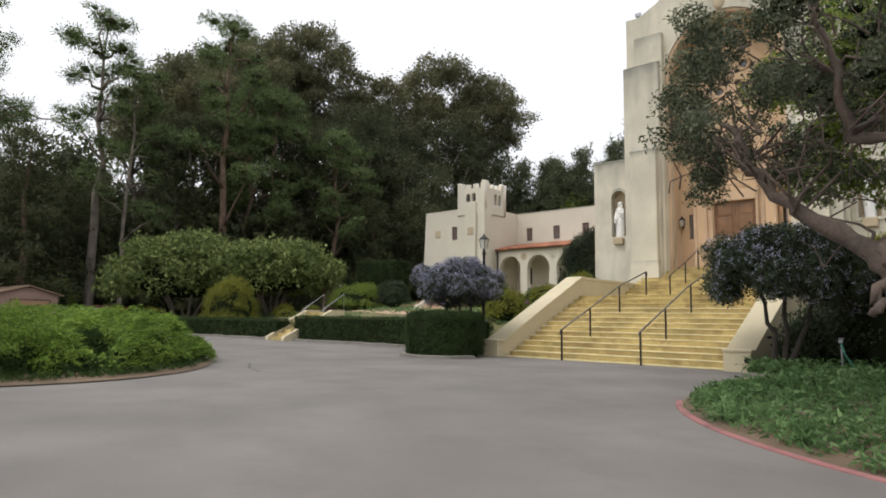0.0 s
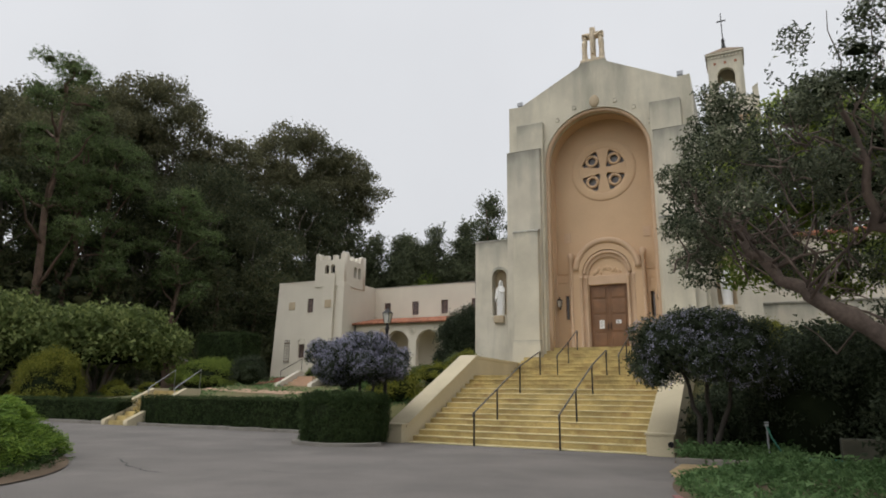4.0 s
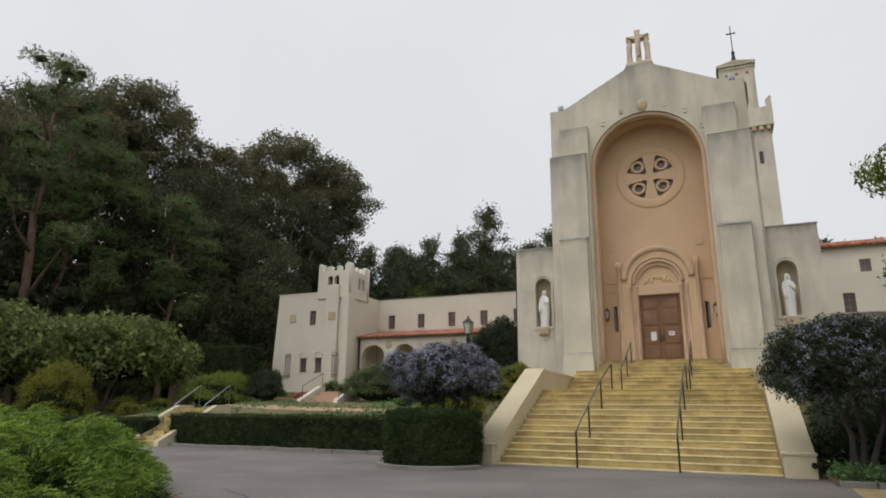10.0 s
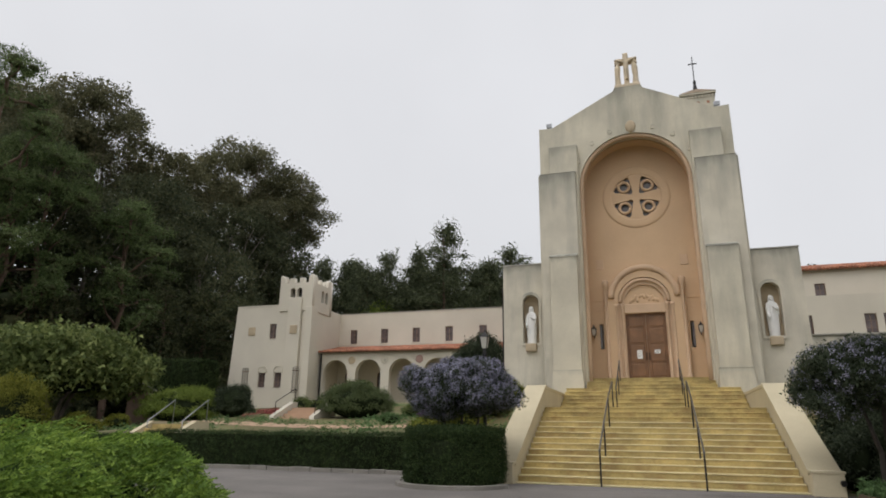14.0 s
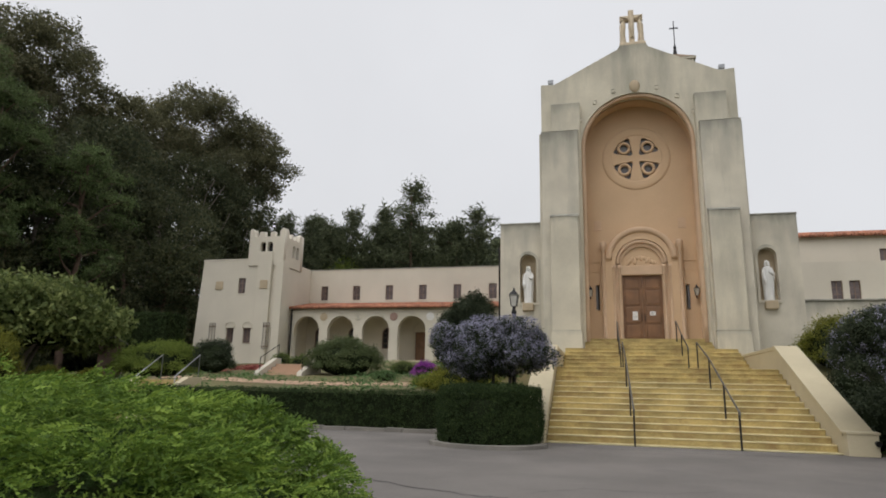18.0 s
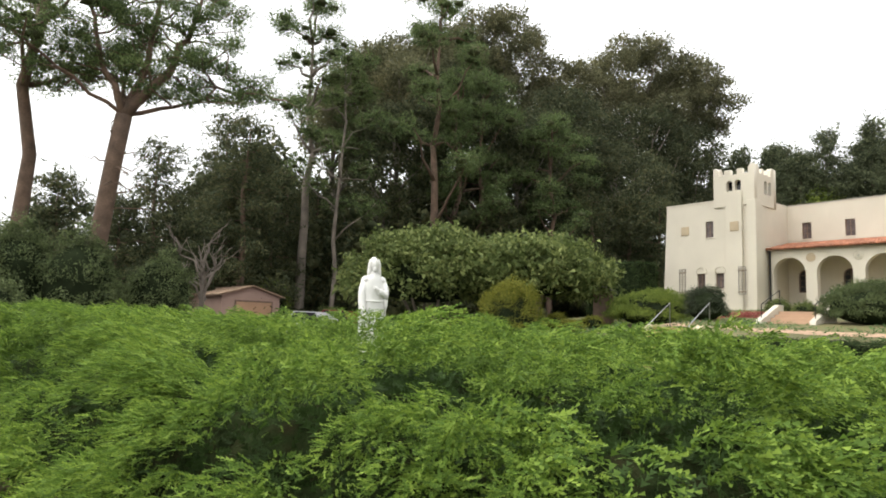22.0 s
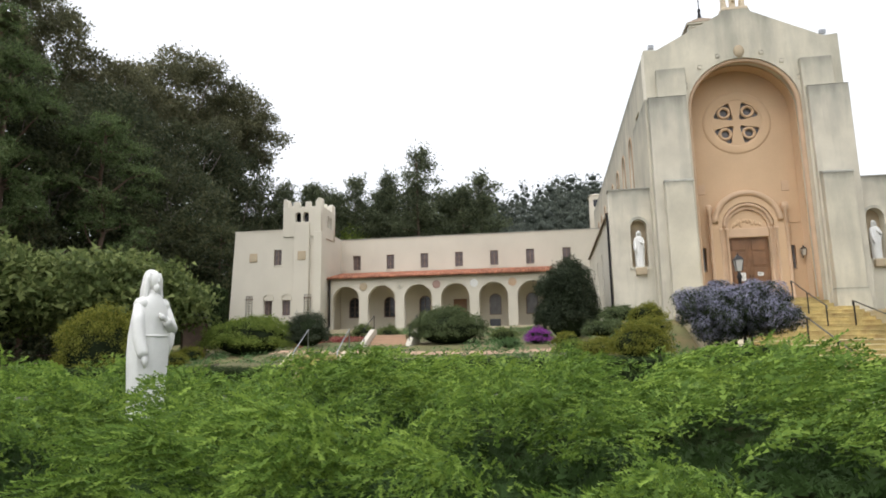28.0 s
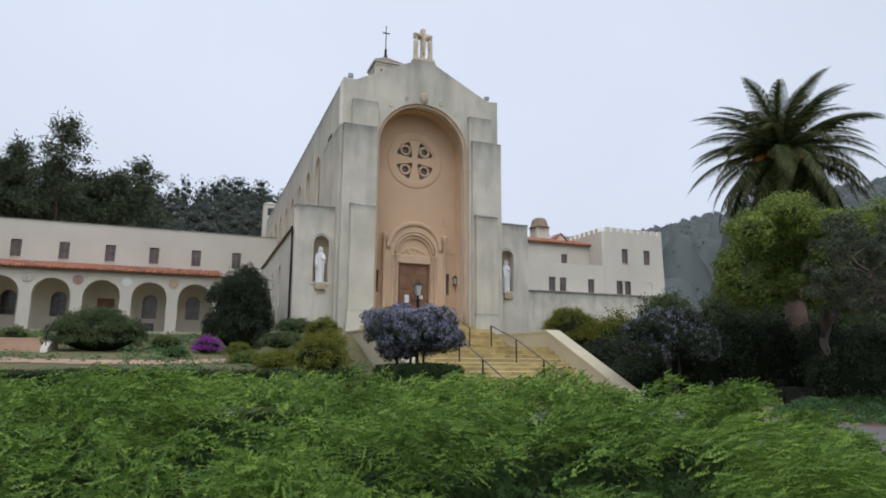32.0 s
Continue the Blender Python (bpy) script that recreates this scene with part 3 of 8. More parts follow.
def kerb_ring(name, e, mat, width, height, label, a0=0.0, a1=360.0, pieces=60):
    """A low kerb of separate lengths round an ellipse."""
    top = thing(name, label, "kerb", kind="structure")
    for k in range(pieces):
        b0, b1 = radians(a0 + (a1 - a0) * k / pieces), radians(a0 + (a1 - a0) * (k + 0.985) / pieces)
        r0, r1 = [], []
        for b, ring in ((b0, r0), (b1, r1)):
            for g, z in ((0, 0.0), (width, 0.0), (width, height * 0.9), (width * 0.85, height), (0, height)):
                ring.append((e[0] + (e[2] + g) * math.cos(b), e[1] + (e[3] + g) * math.sin(b), z))
        part("kerb_stone", prism(bmesh.new(), r0, r1), mat, top)
    return top


kerb_ring("island_kerb", ISL, RED_KERB, 0.16, 0.12, "faded red painted kerb round the juniper island", 268, 300, 10)
disc("island_soil", ISL, 0.03, SOIL, None, "bare earth of the juniper island", dome=0.35)
tagged(bpy.data.objects["island_soil"], category="soil", kind="structure")
kerb_ring("bed_kerb", BED, RED_WORN, 0.11, 0.02, "worn red painted edge of the planted bed", 196, 300, 40)
tagged(disc("bed_soil", BED, 0.02, SOIL, None, "dark earth of the planted bed", dome=0.3, north=0.22), category="soil", kind="structure")


# ---- church ----
church = thing("church", "tall cream stucco church with a peach arched portal and stepped buttresses", "church")
FRONT, BACK = -1.54, -0.1
outline = [(-4.51, 2.4), (4.51, 2.4), (4.51, 16.35), (3.87, 16.30), (0.72, 17.92), (0.62, 18.12), (-0.62, 18.12), (-0.72, 17.92), (-3.87, 16.30), (-4.51, 16.35)]
part("facade", plate(outline, [arched(0, 2.60, 2.9, 12.92, 32)], FRONT, -0.62), STUCCO, church, "cream stucco gable front with a great arch")
# stepped reveal of the great arch
part("arch_reveal", plate(arched(0, 2.64, 2.95, 12.92, 32), [arched(0, 2.53, 3.0, 12.92, 32)], -0.75, BACK), PEACH, church, "peach inner reveal of the great arch")
roll = bmesh.new()
tube(roll, [(-2.53, -1.36, 3.3 + 9.6 * k / 8) for k in range(9)] + [(x, -1.36, z) for x, z in arc(0, 12.92, 2.53, 180, 0, 28)] + [(2.53, -1.36, 12.9 - 9.6 * k / 8) for k in range(9)], 0.11, 10)
part("arch_roll", roll, PEACH_TRIM, church, "rounded peach moulding", smooth=True)
ROSE_Z = 12.69
quads = []
for sx in (-1, 1):
    for sz in (-1, 1):
        cx, cz = sx * 0.56, ROSE_Z + sz * 0.56
        outw = math.atan2(sz, sx)
        ways = [outw - 1.2, outw + 1.2, outw + math.pi]
        ring = []
        for k in range(48):
            a = 2 * math.pi * k / 48
            rr = 0.355 * (1 + max(0.52 * max(0.0, math.cos(a - w)) ** 14 for w in ways))
            ring.append((cx + rr * math.cos(a), cz + rr * math.sin(a)))
        quads.append(ring)
part("recess_wall", plate(arched(0, 2.60, 2.9, 12.92, 32), [rect(-1.0, 1.0, 3.4, 6.9), arc(0, ROSE_Z, 1.25, 0, 350, 35), rect(-2.13, -1.95, 5.15, 6.35), rect(1.95, 2.13, 5.15, 6.35)], BACK, 0.35), PEACH, church, "peach stucco wall inside the great arch")
rose = part("rose_window", plate(arc(0, ROSE_Z, 1.60, 0, 355, 71), quads, -0.125, 0.02), PEACH, church, "round four-lobed stone window")
rose_rim = lathe([(1.19, 0.0), (1.21, 0.02), (1.28, 0.03), (1.52, 0.03), (1.60, 0.015), (1.63, -0.02)], 64)
rose_rim.transform(Matrix.Translation((0, -0.123, ROSE_Z)) @ Matrix.Rotation(radians(90), 4, "X"))
bmesh.ops.delete(rose_rim, geom=[f for f in rose_rim.faces if len(f.verts) > 4], context="FACES_ONLY")
part("ring_moulding", rose_rim, PEACH, rose, "broad low stone ring", smooth=True)
for sx in (-1, 1):
    for sz in (-1, 1):
        bm = bmesh.new()
        tube(bm, [(sx * 0.56 + 0.26 * math.cos(2 * math.pi * i / 24), -0.08, ROSE_Z + sz * 0.56 + 0.26 * math.sin(2 * math.pi * i / 24)) for i in range(25)], 0.075, 8)
        part("lobe_ring", bm, PEACH, rose, smooth=True)
part("rose_glass", boxes((-1.3, 1.3, 0.06, 0.1, ROSE_Z - 1.3, ROSE_Z + 1.3)), GLASS_GREY, rose, "dark glass")
for s in (-1, 1):
    part("slit_window", boxes((s * 2.12 - 0.085, s * 2.12 + 0.085, 0.05, 0.1, 5.22, 6.34)), GLASS_GREY, church, "dark slit window")
# carved shield at the arch's crown and small bosses round it
bm = bmesh.new()
bmesh.ops.create_uvsphere(bm, u_segments=16, v_segments=10, radius=1, matrix=Matrix.Translation((0, FRONT, 15.86)) @ Matrix.Diagonal((0.25, 0.10, 0.33, 1)))
part("carved_shield", bm, TAN, church, "weathered carved oval shield", smooth=True)
for a in (28, 50, 70, 110, 130, 152):
    cx, cz = 2.95 * math.cos(radians(a)), 12.92 + 2.95 * math.sin(radians(a))
    part("carved_boss", boxes((cx - 0.10, cx + 0.10, FRONT - 0.025, FRONT + 0.02, cz - 0.10, cz + 0.10), bevel=0.05), STUCCO_GREY, church)
for s in (-1, 1):
    part("relief_panel", boxes((s * 1.95 - 0.17, s * 1.95 + 0.17, BACK - 0.035, BACK + 0.01, 9.05, 9.55), bevel=0.012), PEACH_TRIM, church)
    part("string_course", boxes((min(s * 1.75, s * 2.42), max(s * 1.75, s * 2.42), BACK - 0.04, BACK + 0.01, 7.45, 7.55)), PEACH, church)
    part("string_course", boxes((min(s * 1.75, s * 2.42), max(s * 1.75, s * 2.42), BACK - 0.025, BACK + 0.01, 7.0, 7.05)), PEACH, church)
# buttresses: three heights, each with a stained cap
for s in (-1, 1):
    def bx(x0, x1, *r):
        return (min(s * x0, s * x1), max(s * x0, s * x1), *r)
    part("side_pier", boxes(bx(4.40, 4.62, FRONT - 0.03, 3.0, 2.4, 13.72), bevel=0.03), STUCCO, church)
    part("upper_buttress", boxes(bx(2.62, 4.02, -1.80, FRONT + 0.05, 2.4, 15.15), bevel=0.04), STUCCO, church)
    mid = part("middle_buttress", boxes(bx(2.73, 4.50, -2.02, FRONT + 0.05, 2.4, 13.62), bevel=0.05), STUCCO_GREY, church, "weathered stucco buttress")
    part("sloped_cap", prism(bmesh.new(), [(s * 2.72, -2.03, 13.62), (s * 4.51, -2.03, 13.62), (s * 4.51, -1.6, 13.62), (s * 2.72, -1.6, 13.62)][:: s], [(s * 2.76, -1.95, 13.66), (s * 4.46, -1.95, 13.66), (s * 4.46, -1.6, 13.78), (s * 2.76, -1.6, 13.78)][:: s]), STAIN_CAP, mid, "dark lichened sloping cap")
    low = part("lower_buttress", boxes(bx(2.80, 4.08, -2.36, FRONT + 0.05, 2.4, 9.26), bevel=0.05), STUCCO, church, "stucco lower buttress")
    part("sloped_cap", prism(bmesh.new(), [(s * 2.78, -2.38, 9.24), (s * 4.10, -2.38, 9.24), (s * 4.10, -1.9, 9.24), (s * 2.78, -1.9, 9.24)][:: s], [(s * 2.80, -2.34, 9.32), (s * 4.07, -2.34, 9.32), (s * 4.07, -1.95, 9.46), (s * 2.80, -1.95, 9.46)][:: s]), STAIN_CAP, low, "dark lichened sloping cap")
    part("plinth", prism(bmesh.new(), [(s * 2.70, -2.46, 2.4), (s * 4.20, -2.46, 2.4), (s * 4.20, -1.4, 2.4), (s * 2.70, -1.4, 2.4)][:: s], [(s * 2.79, -2.37, 4.0), (s * 4.09, -2.37, 4.0), (s * 4.09, -1.4, 4.0), (s * 2.79, -1.4, 4.0)][:: s]), STUCCO, low)
    # niche walls beside the front
    part("niche_wall", plate(rect(*sorted((s * 4.48, s * 6.60)), 2.0, 9.25), [arched(s * 5.26, 0.40, 5.35, 7.36, 18)], -1.13, -0.55), STUCCO_GREY, church, "stucco wall with a round-headed niche")
    part("niche_coping", boxes(bx(4.50, 6.63, -1.16, -0.5, 9.25, 9.33), bevel=0.02), STAIN_CAP, church, "dark lichened coping")
    part("niche_back", plate(arched(s * 5.26, 0.45, 5.2, 7.36, 18), [], -0.70, -0.55), TAN, church, "tan niche back")
    frame_bm = plate(arched(s * 5.26, 0.50, 5.28, 7.38, 18), [arched(s * 5.26, 0.39, 5.40, 7.36, 18)], -1.18, -1.0)
    part("niche_frame", frame_bm, STUCCO_GREY, church, "thin stucco niche surround")
    part("niche_sill", boxes(bx(5.26 - 0.26, 5.26 + 0.26, -1.32, -0.9, 5.0, 5.36), bevel=0.04), TAN, church, "tan stone corbel")
    # aisle
    part("aisle_wall", plate([(-0.6, 1.8), (15.0, 1.8), (15.0, 8.12), (-0.6, 8.22)], [arched(4.5, 0.35, 4.6, 6.6), arched(8.0, 0.35, 4.6, 6.6), arched(11.5, 0.35, 4.6, 6.6)], *sorted((s * 6.3, s * 6.60)), axis="y"), WALL, church, "pale stucco aisle wall")
    part("aisle_end", boxes(bx(4.5, 6.6, 14.8, 15.0, 1.8, 8.1)), WALL, church)
    for wy in (4.5, 8.0, 11.5):
        part("aisle_window", boxes(bx(6.30, 6.36, wy - 0.4, wy + 0.4, 4.6, 7.0)), DARK_GLASS, church, "dark aisle window")
    part("aisle_roof", prism(bmesh.new(), [(s * 6.72, -0.55, 8.16), (s * 6.72, 15.1, 8.10), (s * 4.4, 15.1, 9.0), (s * 4.4, -0.55, 9.0)][:: s], [(s * 6.72, -0.55, 8.26), (s * 6.72, 15.1, 8.20), (s * 4.4, 15.1, 9.1), (s * 4.4, -0.55, 9.1)][:: s]), ROOF_DARK, church, "dark aisle roof with a projecting eave")
    if s < 0:
        bm = bmesh.new()
        tube(bm, [(s * 6.72, -0.85, 8.2), (s * 6.68, -0.85, 7.9), (s * 6.68, -0.85, 2.4)], 0.055, 8)
        part("downpipe", bm, BLACK_IRON, church, "dark rainwater downpipe")
    # nave
    wins = [arched(y, 0.55, 10.4, 13.4, 14) for y in (5.2, 8.8, 12.4, 16.0, 19.6, 23.2, 26.8, 30.4)]
    part("nave_wall", plate([(-0.7, 2.0), (36.0, 2.0), (36.0, 16.30), (-0.7, 16.33)], wins + [rect(1.2, 2.4, 9.6, 14.2)], *sorted((s * 4.1, s * 4.50)), axis="y"), STUCCO, church, "stucco nave wall with arched windows")
    for wy in (5.2, 8.8, 12.4, 16.0, 19.6, 23.2, 26.8, 30.4):
        part("nave_window", boxes(bx(4.14, 4.2, wy - 0.6, wy + 0.6, 10.3, 14.0)), GLASS_GREY, church, "grey arched nave window")
        wf = plate(arched(wy, 0.68, 10.28, 13.4, 14), [arched(wy, 0.56, 10.40, 13.4, 14)], *sorted((s * 4.44, s * 4.55)), axis="y")
        part("window_surround", wf, PEACH_TRIM, church)
    part("tall_panel", boxes(bx(4.25, 4.32, 1.1, 2.5, 9.5, 14.3)), PEACH, church, "tall recessed panel with red tile work")
    for k in range(3):
        part("red_tile_grille", boxes(bx(4.30, 4.40, 1.28 + k * 0.36, 1.56 + k * 0.36, 12.9, 13.9), bevel=0.03), TILE, church)
part("nave_back", boxes((-4.3, 4.3, 35.7, 36.0, 2.0, 16.3)), STUCCO, church)
part("nave_roof", prism(bmesh.new(), [(-4.2, -0.7, 15.6), (4.2, -0.7, 15.6), (4.2, 35.9, 15.6), (-4.2, 35.9, 15.6)], [(-0.1, -0.7, 17.3), (0.1, -0.7, 17.3), (0.1, 35.9, 17.3), (-0.1, 35.9, 17.3)]), ROOF_DARK, church, "low nave roof behind the gable")
turret = part("turret", boxes((-4.9, -3.5, 36.0, 37.4, 2.0, 18.2), bevel=0.05), WALL, church, "small pale turret at the far end")
part("turret_cap", prism(bmesh.new(), [(-5.0, 35.9, 18.2), (-3.4, 35.9, 18.2), (-3.4, 37.5, 18.2), (-5.0, 37.5, 18.2)], [(-4.3, 36.6, 18.5), (-4.1, 36.6, 18.5), (-4.1, 36.8, 18.5), (-4.3, 36.8, 18.5)]), WALL, turret)
part("turret_opening", boxes((-4.5, -3.9, 35.95, 36.05, 16.9, 17.7)), DARK_GLASS, turret)

# portal round the door
portal = part("portal", plate([(-1.66, 3.4), (1.66, 3.4), (1.66, 7.45)] + arc(0, 7.47, 1.66, 2, 178, 30) + [(-1.66, 7.45)], [arched(0, 1.20, 3.2, 7.30, 26)], -0.40, BACK + 0.05), PEACH, church, "peach stone portal with a broad round arch")
part("inner_order", plate(arched(0, 1.22, 3.4, 7.30, 26), [rect(-0.90, 0.90, 3.3, 6.77), arc(0, 7.24, 0.92, 0, 180, 24)], -0.30, BACK + 0.05), PEACH_TRIM, portal)
bm = bmesh.new()
tube(bm, [(x, -0.33, z) for x, z in arc(0, 7.30, 1.08, 0, 180, 28)], 0.085, 8)
part("archivolt", bm, PEACH_TRIM, portal, smooth=True)
bm = bmesh.new()
tube(bm, [(x, -0.37, z) for x, z in arc(0, 7.47, 1.50, 2, 178, 32)], 0.15, 12)
part("hood_mould", bm, PEACH_TRIM, portal, smooth=True)
part("tympanum", plate(arc(0, 7.24, 0.95, 0, 180, 24), [], -0.20, -0.1), PEACH, portal, "carved half-round panel")
rr = random.Random(5)
for k in range(9):
    cx, cz = -0.6 + 0.15 * k, 7.36 + 0.34 * math.sin(math.pi * (k + 0.5) / 9) * rr.uniform(0.4, 1)
    bm = bmesh.new()
    bmesh.ops.create_icosphere(bm, subdivisions=2, radius=1, matrix=Matrix.Translation((cx, -0.205, cz)) @ Matrix.Rotation(rr.uniform(-0.8, 0.8), 4, "Y") @ Matrix.Diagonal((0.08, 0.04, rr.uniform(0.1, 0.2), 1)))
    part("relief_carving", bm, PEACH, portal, smooth=True)
part("lintel", boxes((-1.0, 1.0, -0.34, -0.15, 6.78, 7.22), bevel=0.03), PEACH_TRIM, portal)
for s in (-1, 1):
    for x, r in ((1.0, 0.07), (1.27, 0.075)):
        bm = lathe([(r * 1.4, 3.62), (r * 1.4, 3.82), (r, 3.86), (r, 7.05), (r * 1.3, 7.1), (r * 1.4, 7.24)], 12, None, (s * x, -0.36, 0))
        part("colonette", bm, PEACH_TRIM, portal, smooth=True)
    bm = lathe([(0.13, 3.62), (0.13, 3.85), (0.085, 3.9), (0.085, 8.0), (0.14, 8.1), (0.16, 8.34), (0.12, 8.42)], 12, None, (s * 1.74, -0.4, 0))
    part("outer_column", bm, PEACH_TRIM, portal, smooth=True)

# the double door
door = thing("double_door", "closed brown panelled double door with two paper notices", "door", kind="structure")
door.name = "door_1"
for s in (-1, 1):
    leaf = part("door_leaf", boxes((min(0.006 * s, 0.9 * s), max(0.006 * s, 0.9 * s), -0.14, -0.06, 3.69, 6.77)), WOOD_DOOR, door)
    for z0, z1 in ((3.86, 4.42), (4.54, 5.28), (5.40, 6.05), (6.17, 6.62)):
        part("door_panel", boxes((min(0.14 * s, 0.78 * s), max(0.14 * s, 0.78 * s), -0.175, -0.13, z0, z1), bevel=0.03), WOOD_DOOR, leaf)
        part("panel_moulding", plate(rect(min(0.09 * s, 0.83 * s), max(0.09 * s, 0.83 * s), z0 - 0.04, z1 + 0.04), [rect(min(0.13 * s, 0.79 * s), max(0.13 * s, 0.79 * s), z0, z1)], -0.165, -0.13), WOOD_DOOR, leaf)
    bm = bmesh.new()
    tube(bm, [(s * 0.07, -0.15, 4.62), (s * 0.07, -0.22, 4.66), (s * 0.07, -0.22, 4.9), (s * 0.07, -0.15, 4.94)], 0.018, 6)
    part("door_handle", bm, BLACK_IRON, leaf, "dark iron pull handle")
for x0, x1, z0, z1 in ((-0.48, -0.25, 4.66, 5.06), (0.30, 0.55, 4.88, 5.06)):
    note = thing("notice", "white printed paper notice taped to the door", "notice", "notices on the door")
    part("sheet", boxes((x0, x1, -0.184, -0.180, z0, z1)), PAPER, note)
    for k in range(4):
        zz = z1 - (z1 - z0) * (k + 1) / 5.2
        part("print_line", boxes((x0 + 0.03, x1 - 0.03 - 0.04 * (k % 2), -0.187, -0.183, zz - 0.008, zz + 0.008)), INK, note)


# ---- steps up to the church ----
stairs = thing("entrance_steps", "broad flight of worn yellow concrete steps", "steps", kind="structure")
R1, T1, N1, Y1, Z1 = 0.163, 0.386, 14, -13.45, 0.04
for k in range(N1):
    y0 = Y1 + k * T1
    y1 = y0 + T1 if k < N1 - 1 else -4.75
    st = part("step", boxes((-3.50, 3.50, y0, y1 + 0.02, -0.1, Z1 + k * R1 - 0.02), bevel=0.0), STEP, stairs)
    part("step_edge", boxes((-3.49, 3.49, y0 - 0.02, y0 + 0.05, Z1 + k * R1 - 0.03, Z1 + k * R1 + 0.002), bevel=0.008), NOSING if k < 11 else STEP, st)
    part("tread", boxes((-3.49, 3.49, y0 + 0.052, y1, Z1 + k * R1 - 0.04, Z1 + k * R1), bevel=0.0), STEP, st)
TOP1 = Z1 + (N1 - 1) * R1
N2 = 9
R2 = (3.69 - TOP1) / N2
T2 = 0.42
for k in range(N2):
    y0 = -4.75 + k * T2
    y1 = y0 + T2 if k < N2 - 1 else -0.11
    half = 3.50 if y0 < -2.6 else 2.66
    st = part("step", boxes((-half, half, y0, y1 + 0.02, TOP1 + k * R2 - 0.4, TOP1 + (k + 1) * R2 - 0.02)), STEP, stairs)
    part("step_edge", boxes((-half + 0.01, half - 0.01, y0 - 0.02, y0 + 0.1, TOP1 + (k + 1) * R2 - 0.04, TOP1 + (k + 1) * R2 + 0.002), bevel=0.008), STEP, st)
    part("tread", boxes((-half + 0.01, half - 0.01, y0 + 0.102, y1, TOP1 + (k + 1) * R2 - 0.03, TOP1 + (k + 1) * R2)), STEP, st)
for s in (-1, 1):
    cheek = thing("stair_parapet", "cream painted sloping stair parapet with a square end pier", "parapet", "parapets of the church steps", kind="structure")
    xi, xo = 3.50 * s, 4.16 * s
    prof = [(-13.42, -0.1), (-13.42, 0.46), (-8.22, 2.80), (-6.2, 2.80), (-2.4, 2.9), (-2.4, -0.1)]
    part("parapet_wall", plate(prof, [], *sorted((xi + 0.02 * s, xo - 0.05 * s)), axis="y"), CHEEK, cheek)
    cap = [(-13.5, 0.44), (-13.5, 0.53), (-8.22, 2.91), (-8.0, 2.95), (-8.0, 2.80), (-8.22, 2.80)]
    part("coping", plate(cap, [], *sorted((xi - 0.02 * s, xo + 0.02 * s)), axis="y"), CHEEK, cheek, "broad smooth sloping coping")
    part("end_pier", boxes((min(xi, xo) - 0.0, max(xi, xo) + 0.0, -13.78, -13.40, -0.05, 0.50), bevel=0.02), CHEEK, cheek)
    part("pier_cap", boxes((min(xi, xo) - 0.03, max(xi, xo) + 0.03, -13.81, -13.38, 0.50, 0.56), bevel=0.015), CHEEK, cheek)
    part("upper_coping", boxes((min(xi, xo), max(xi, xo), -8.0, -2.42, 2.8, 2.92), bevel=0.02), CHEEK, cheek)
fix = thing("wall_spotlight", "small dark spotlight fixed to the parapet pier", "lamp")
bm = bmesh.new()
tube(bm, [(4.1, -13.9, 0.30), (4.1, -13.78, 0.32)], [0.07, 0.05], 10)
part("spot_head", bm, BLACK_IRON, fix)


def handrail(pts, posts, group):
    """Iron handrail: a bar over the posts, ends curled down."""
    rail = thing("handrail", "slim black iron handrail on thin posts standing on the steps", "handrail", group)
    bm = bmesh.new()
    first, last = Vector(pts[0]), Vector(pts[-1])
    curl = [first + Vector((0, -0.02, -0.16)), first + Vector((0, -0.07, -0.10)), first + Vector((0, -0.06, -0.01))]
    curl2 = [last + Vector((0, 0.07, -0.02)), last + Vector((0, 0.08, -0.12)), last + Vector((0, 0.02, -0.17))]
    tube(bm, curl + [Vector(p) for p in pts] + curl2, 0.026, 8)
    part("bar", bm, RAIL, rail, "worn grey iron bar", smooth=True)
    for (x, y, z0, z1) in posts:
        part("post", boxes((x - 0.022, x + 0.022, y - 0.022, y + 0.022, z0 - 0.04, z1)), BLACK_IRON, rail)


def step_z(y):
    if y < Y1:
        return 0.0
    if y < Y1 + N1 * T1:
        return Z1 + R1 * int((y - Y1) / T1)
    if y < -4.75:
        return TOP1
    return min(3.69, TOP1 + R2 * (int((y + 4.75) / T2) + 1))


for s in (-1, 1):
    x = 1.25 * s
    ys = [-13.56, -11.75, -9.6, -7.3]
    tops = [step_z(y) + 0.93 for y in ys]
    handrail([(x, y, z) for y, z in zip(ys, tops)], [(x, y, step_z(y), z) for y, z in zip(ys, tops)], "handrails of the church steps")
    ys = [-4.95, -3.2, -1.6]
    tops = [step_z(y) + 0.93 for y in ys]
    handrail([(x, y, z) for y, z in zip(ys, tops)], [(x, y, step_z(y), z) for y, z in zip(ys, tops)], "handrails of the church steps")


# ---- bell tower behind the church ----
bell = thing("bell_tower", "slender cream bell tower with battlements, open arch and iron cross", "tower")
bx0, by0 = 6.1, 26.0
part("shaft", boxes((4.3, 8.1, by0, by0 + 3.8, 2.0, 25.4), bevel=0.06), STUCCO, bell)
part("shaft_window", boxes((6.3, 6.6, by0 - 0.04, by0 + 0.02, 22.2, 23.3), (6.95, 7.25, by0 - 0.04, by0 + 0.02, 22.2, 23.3)), DARK_GLASS, bell)
for k in range(7):
    part("corbel", boxes((4.35 + k * 0.57, 4.65 + k * 0.57, by0 - 0.25, by0 + 0.1, 25.2, 25.75), bevel=0.06), PEACH_TRIM, bell)
par = []
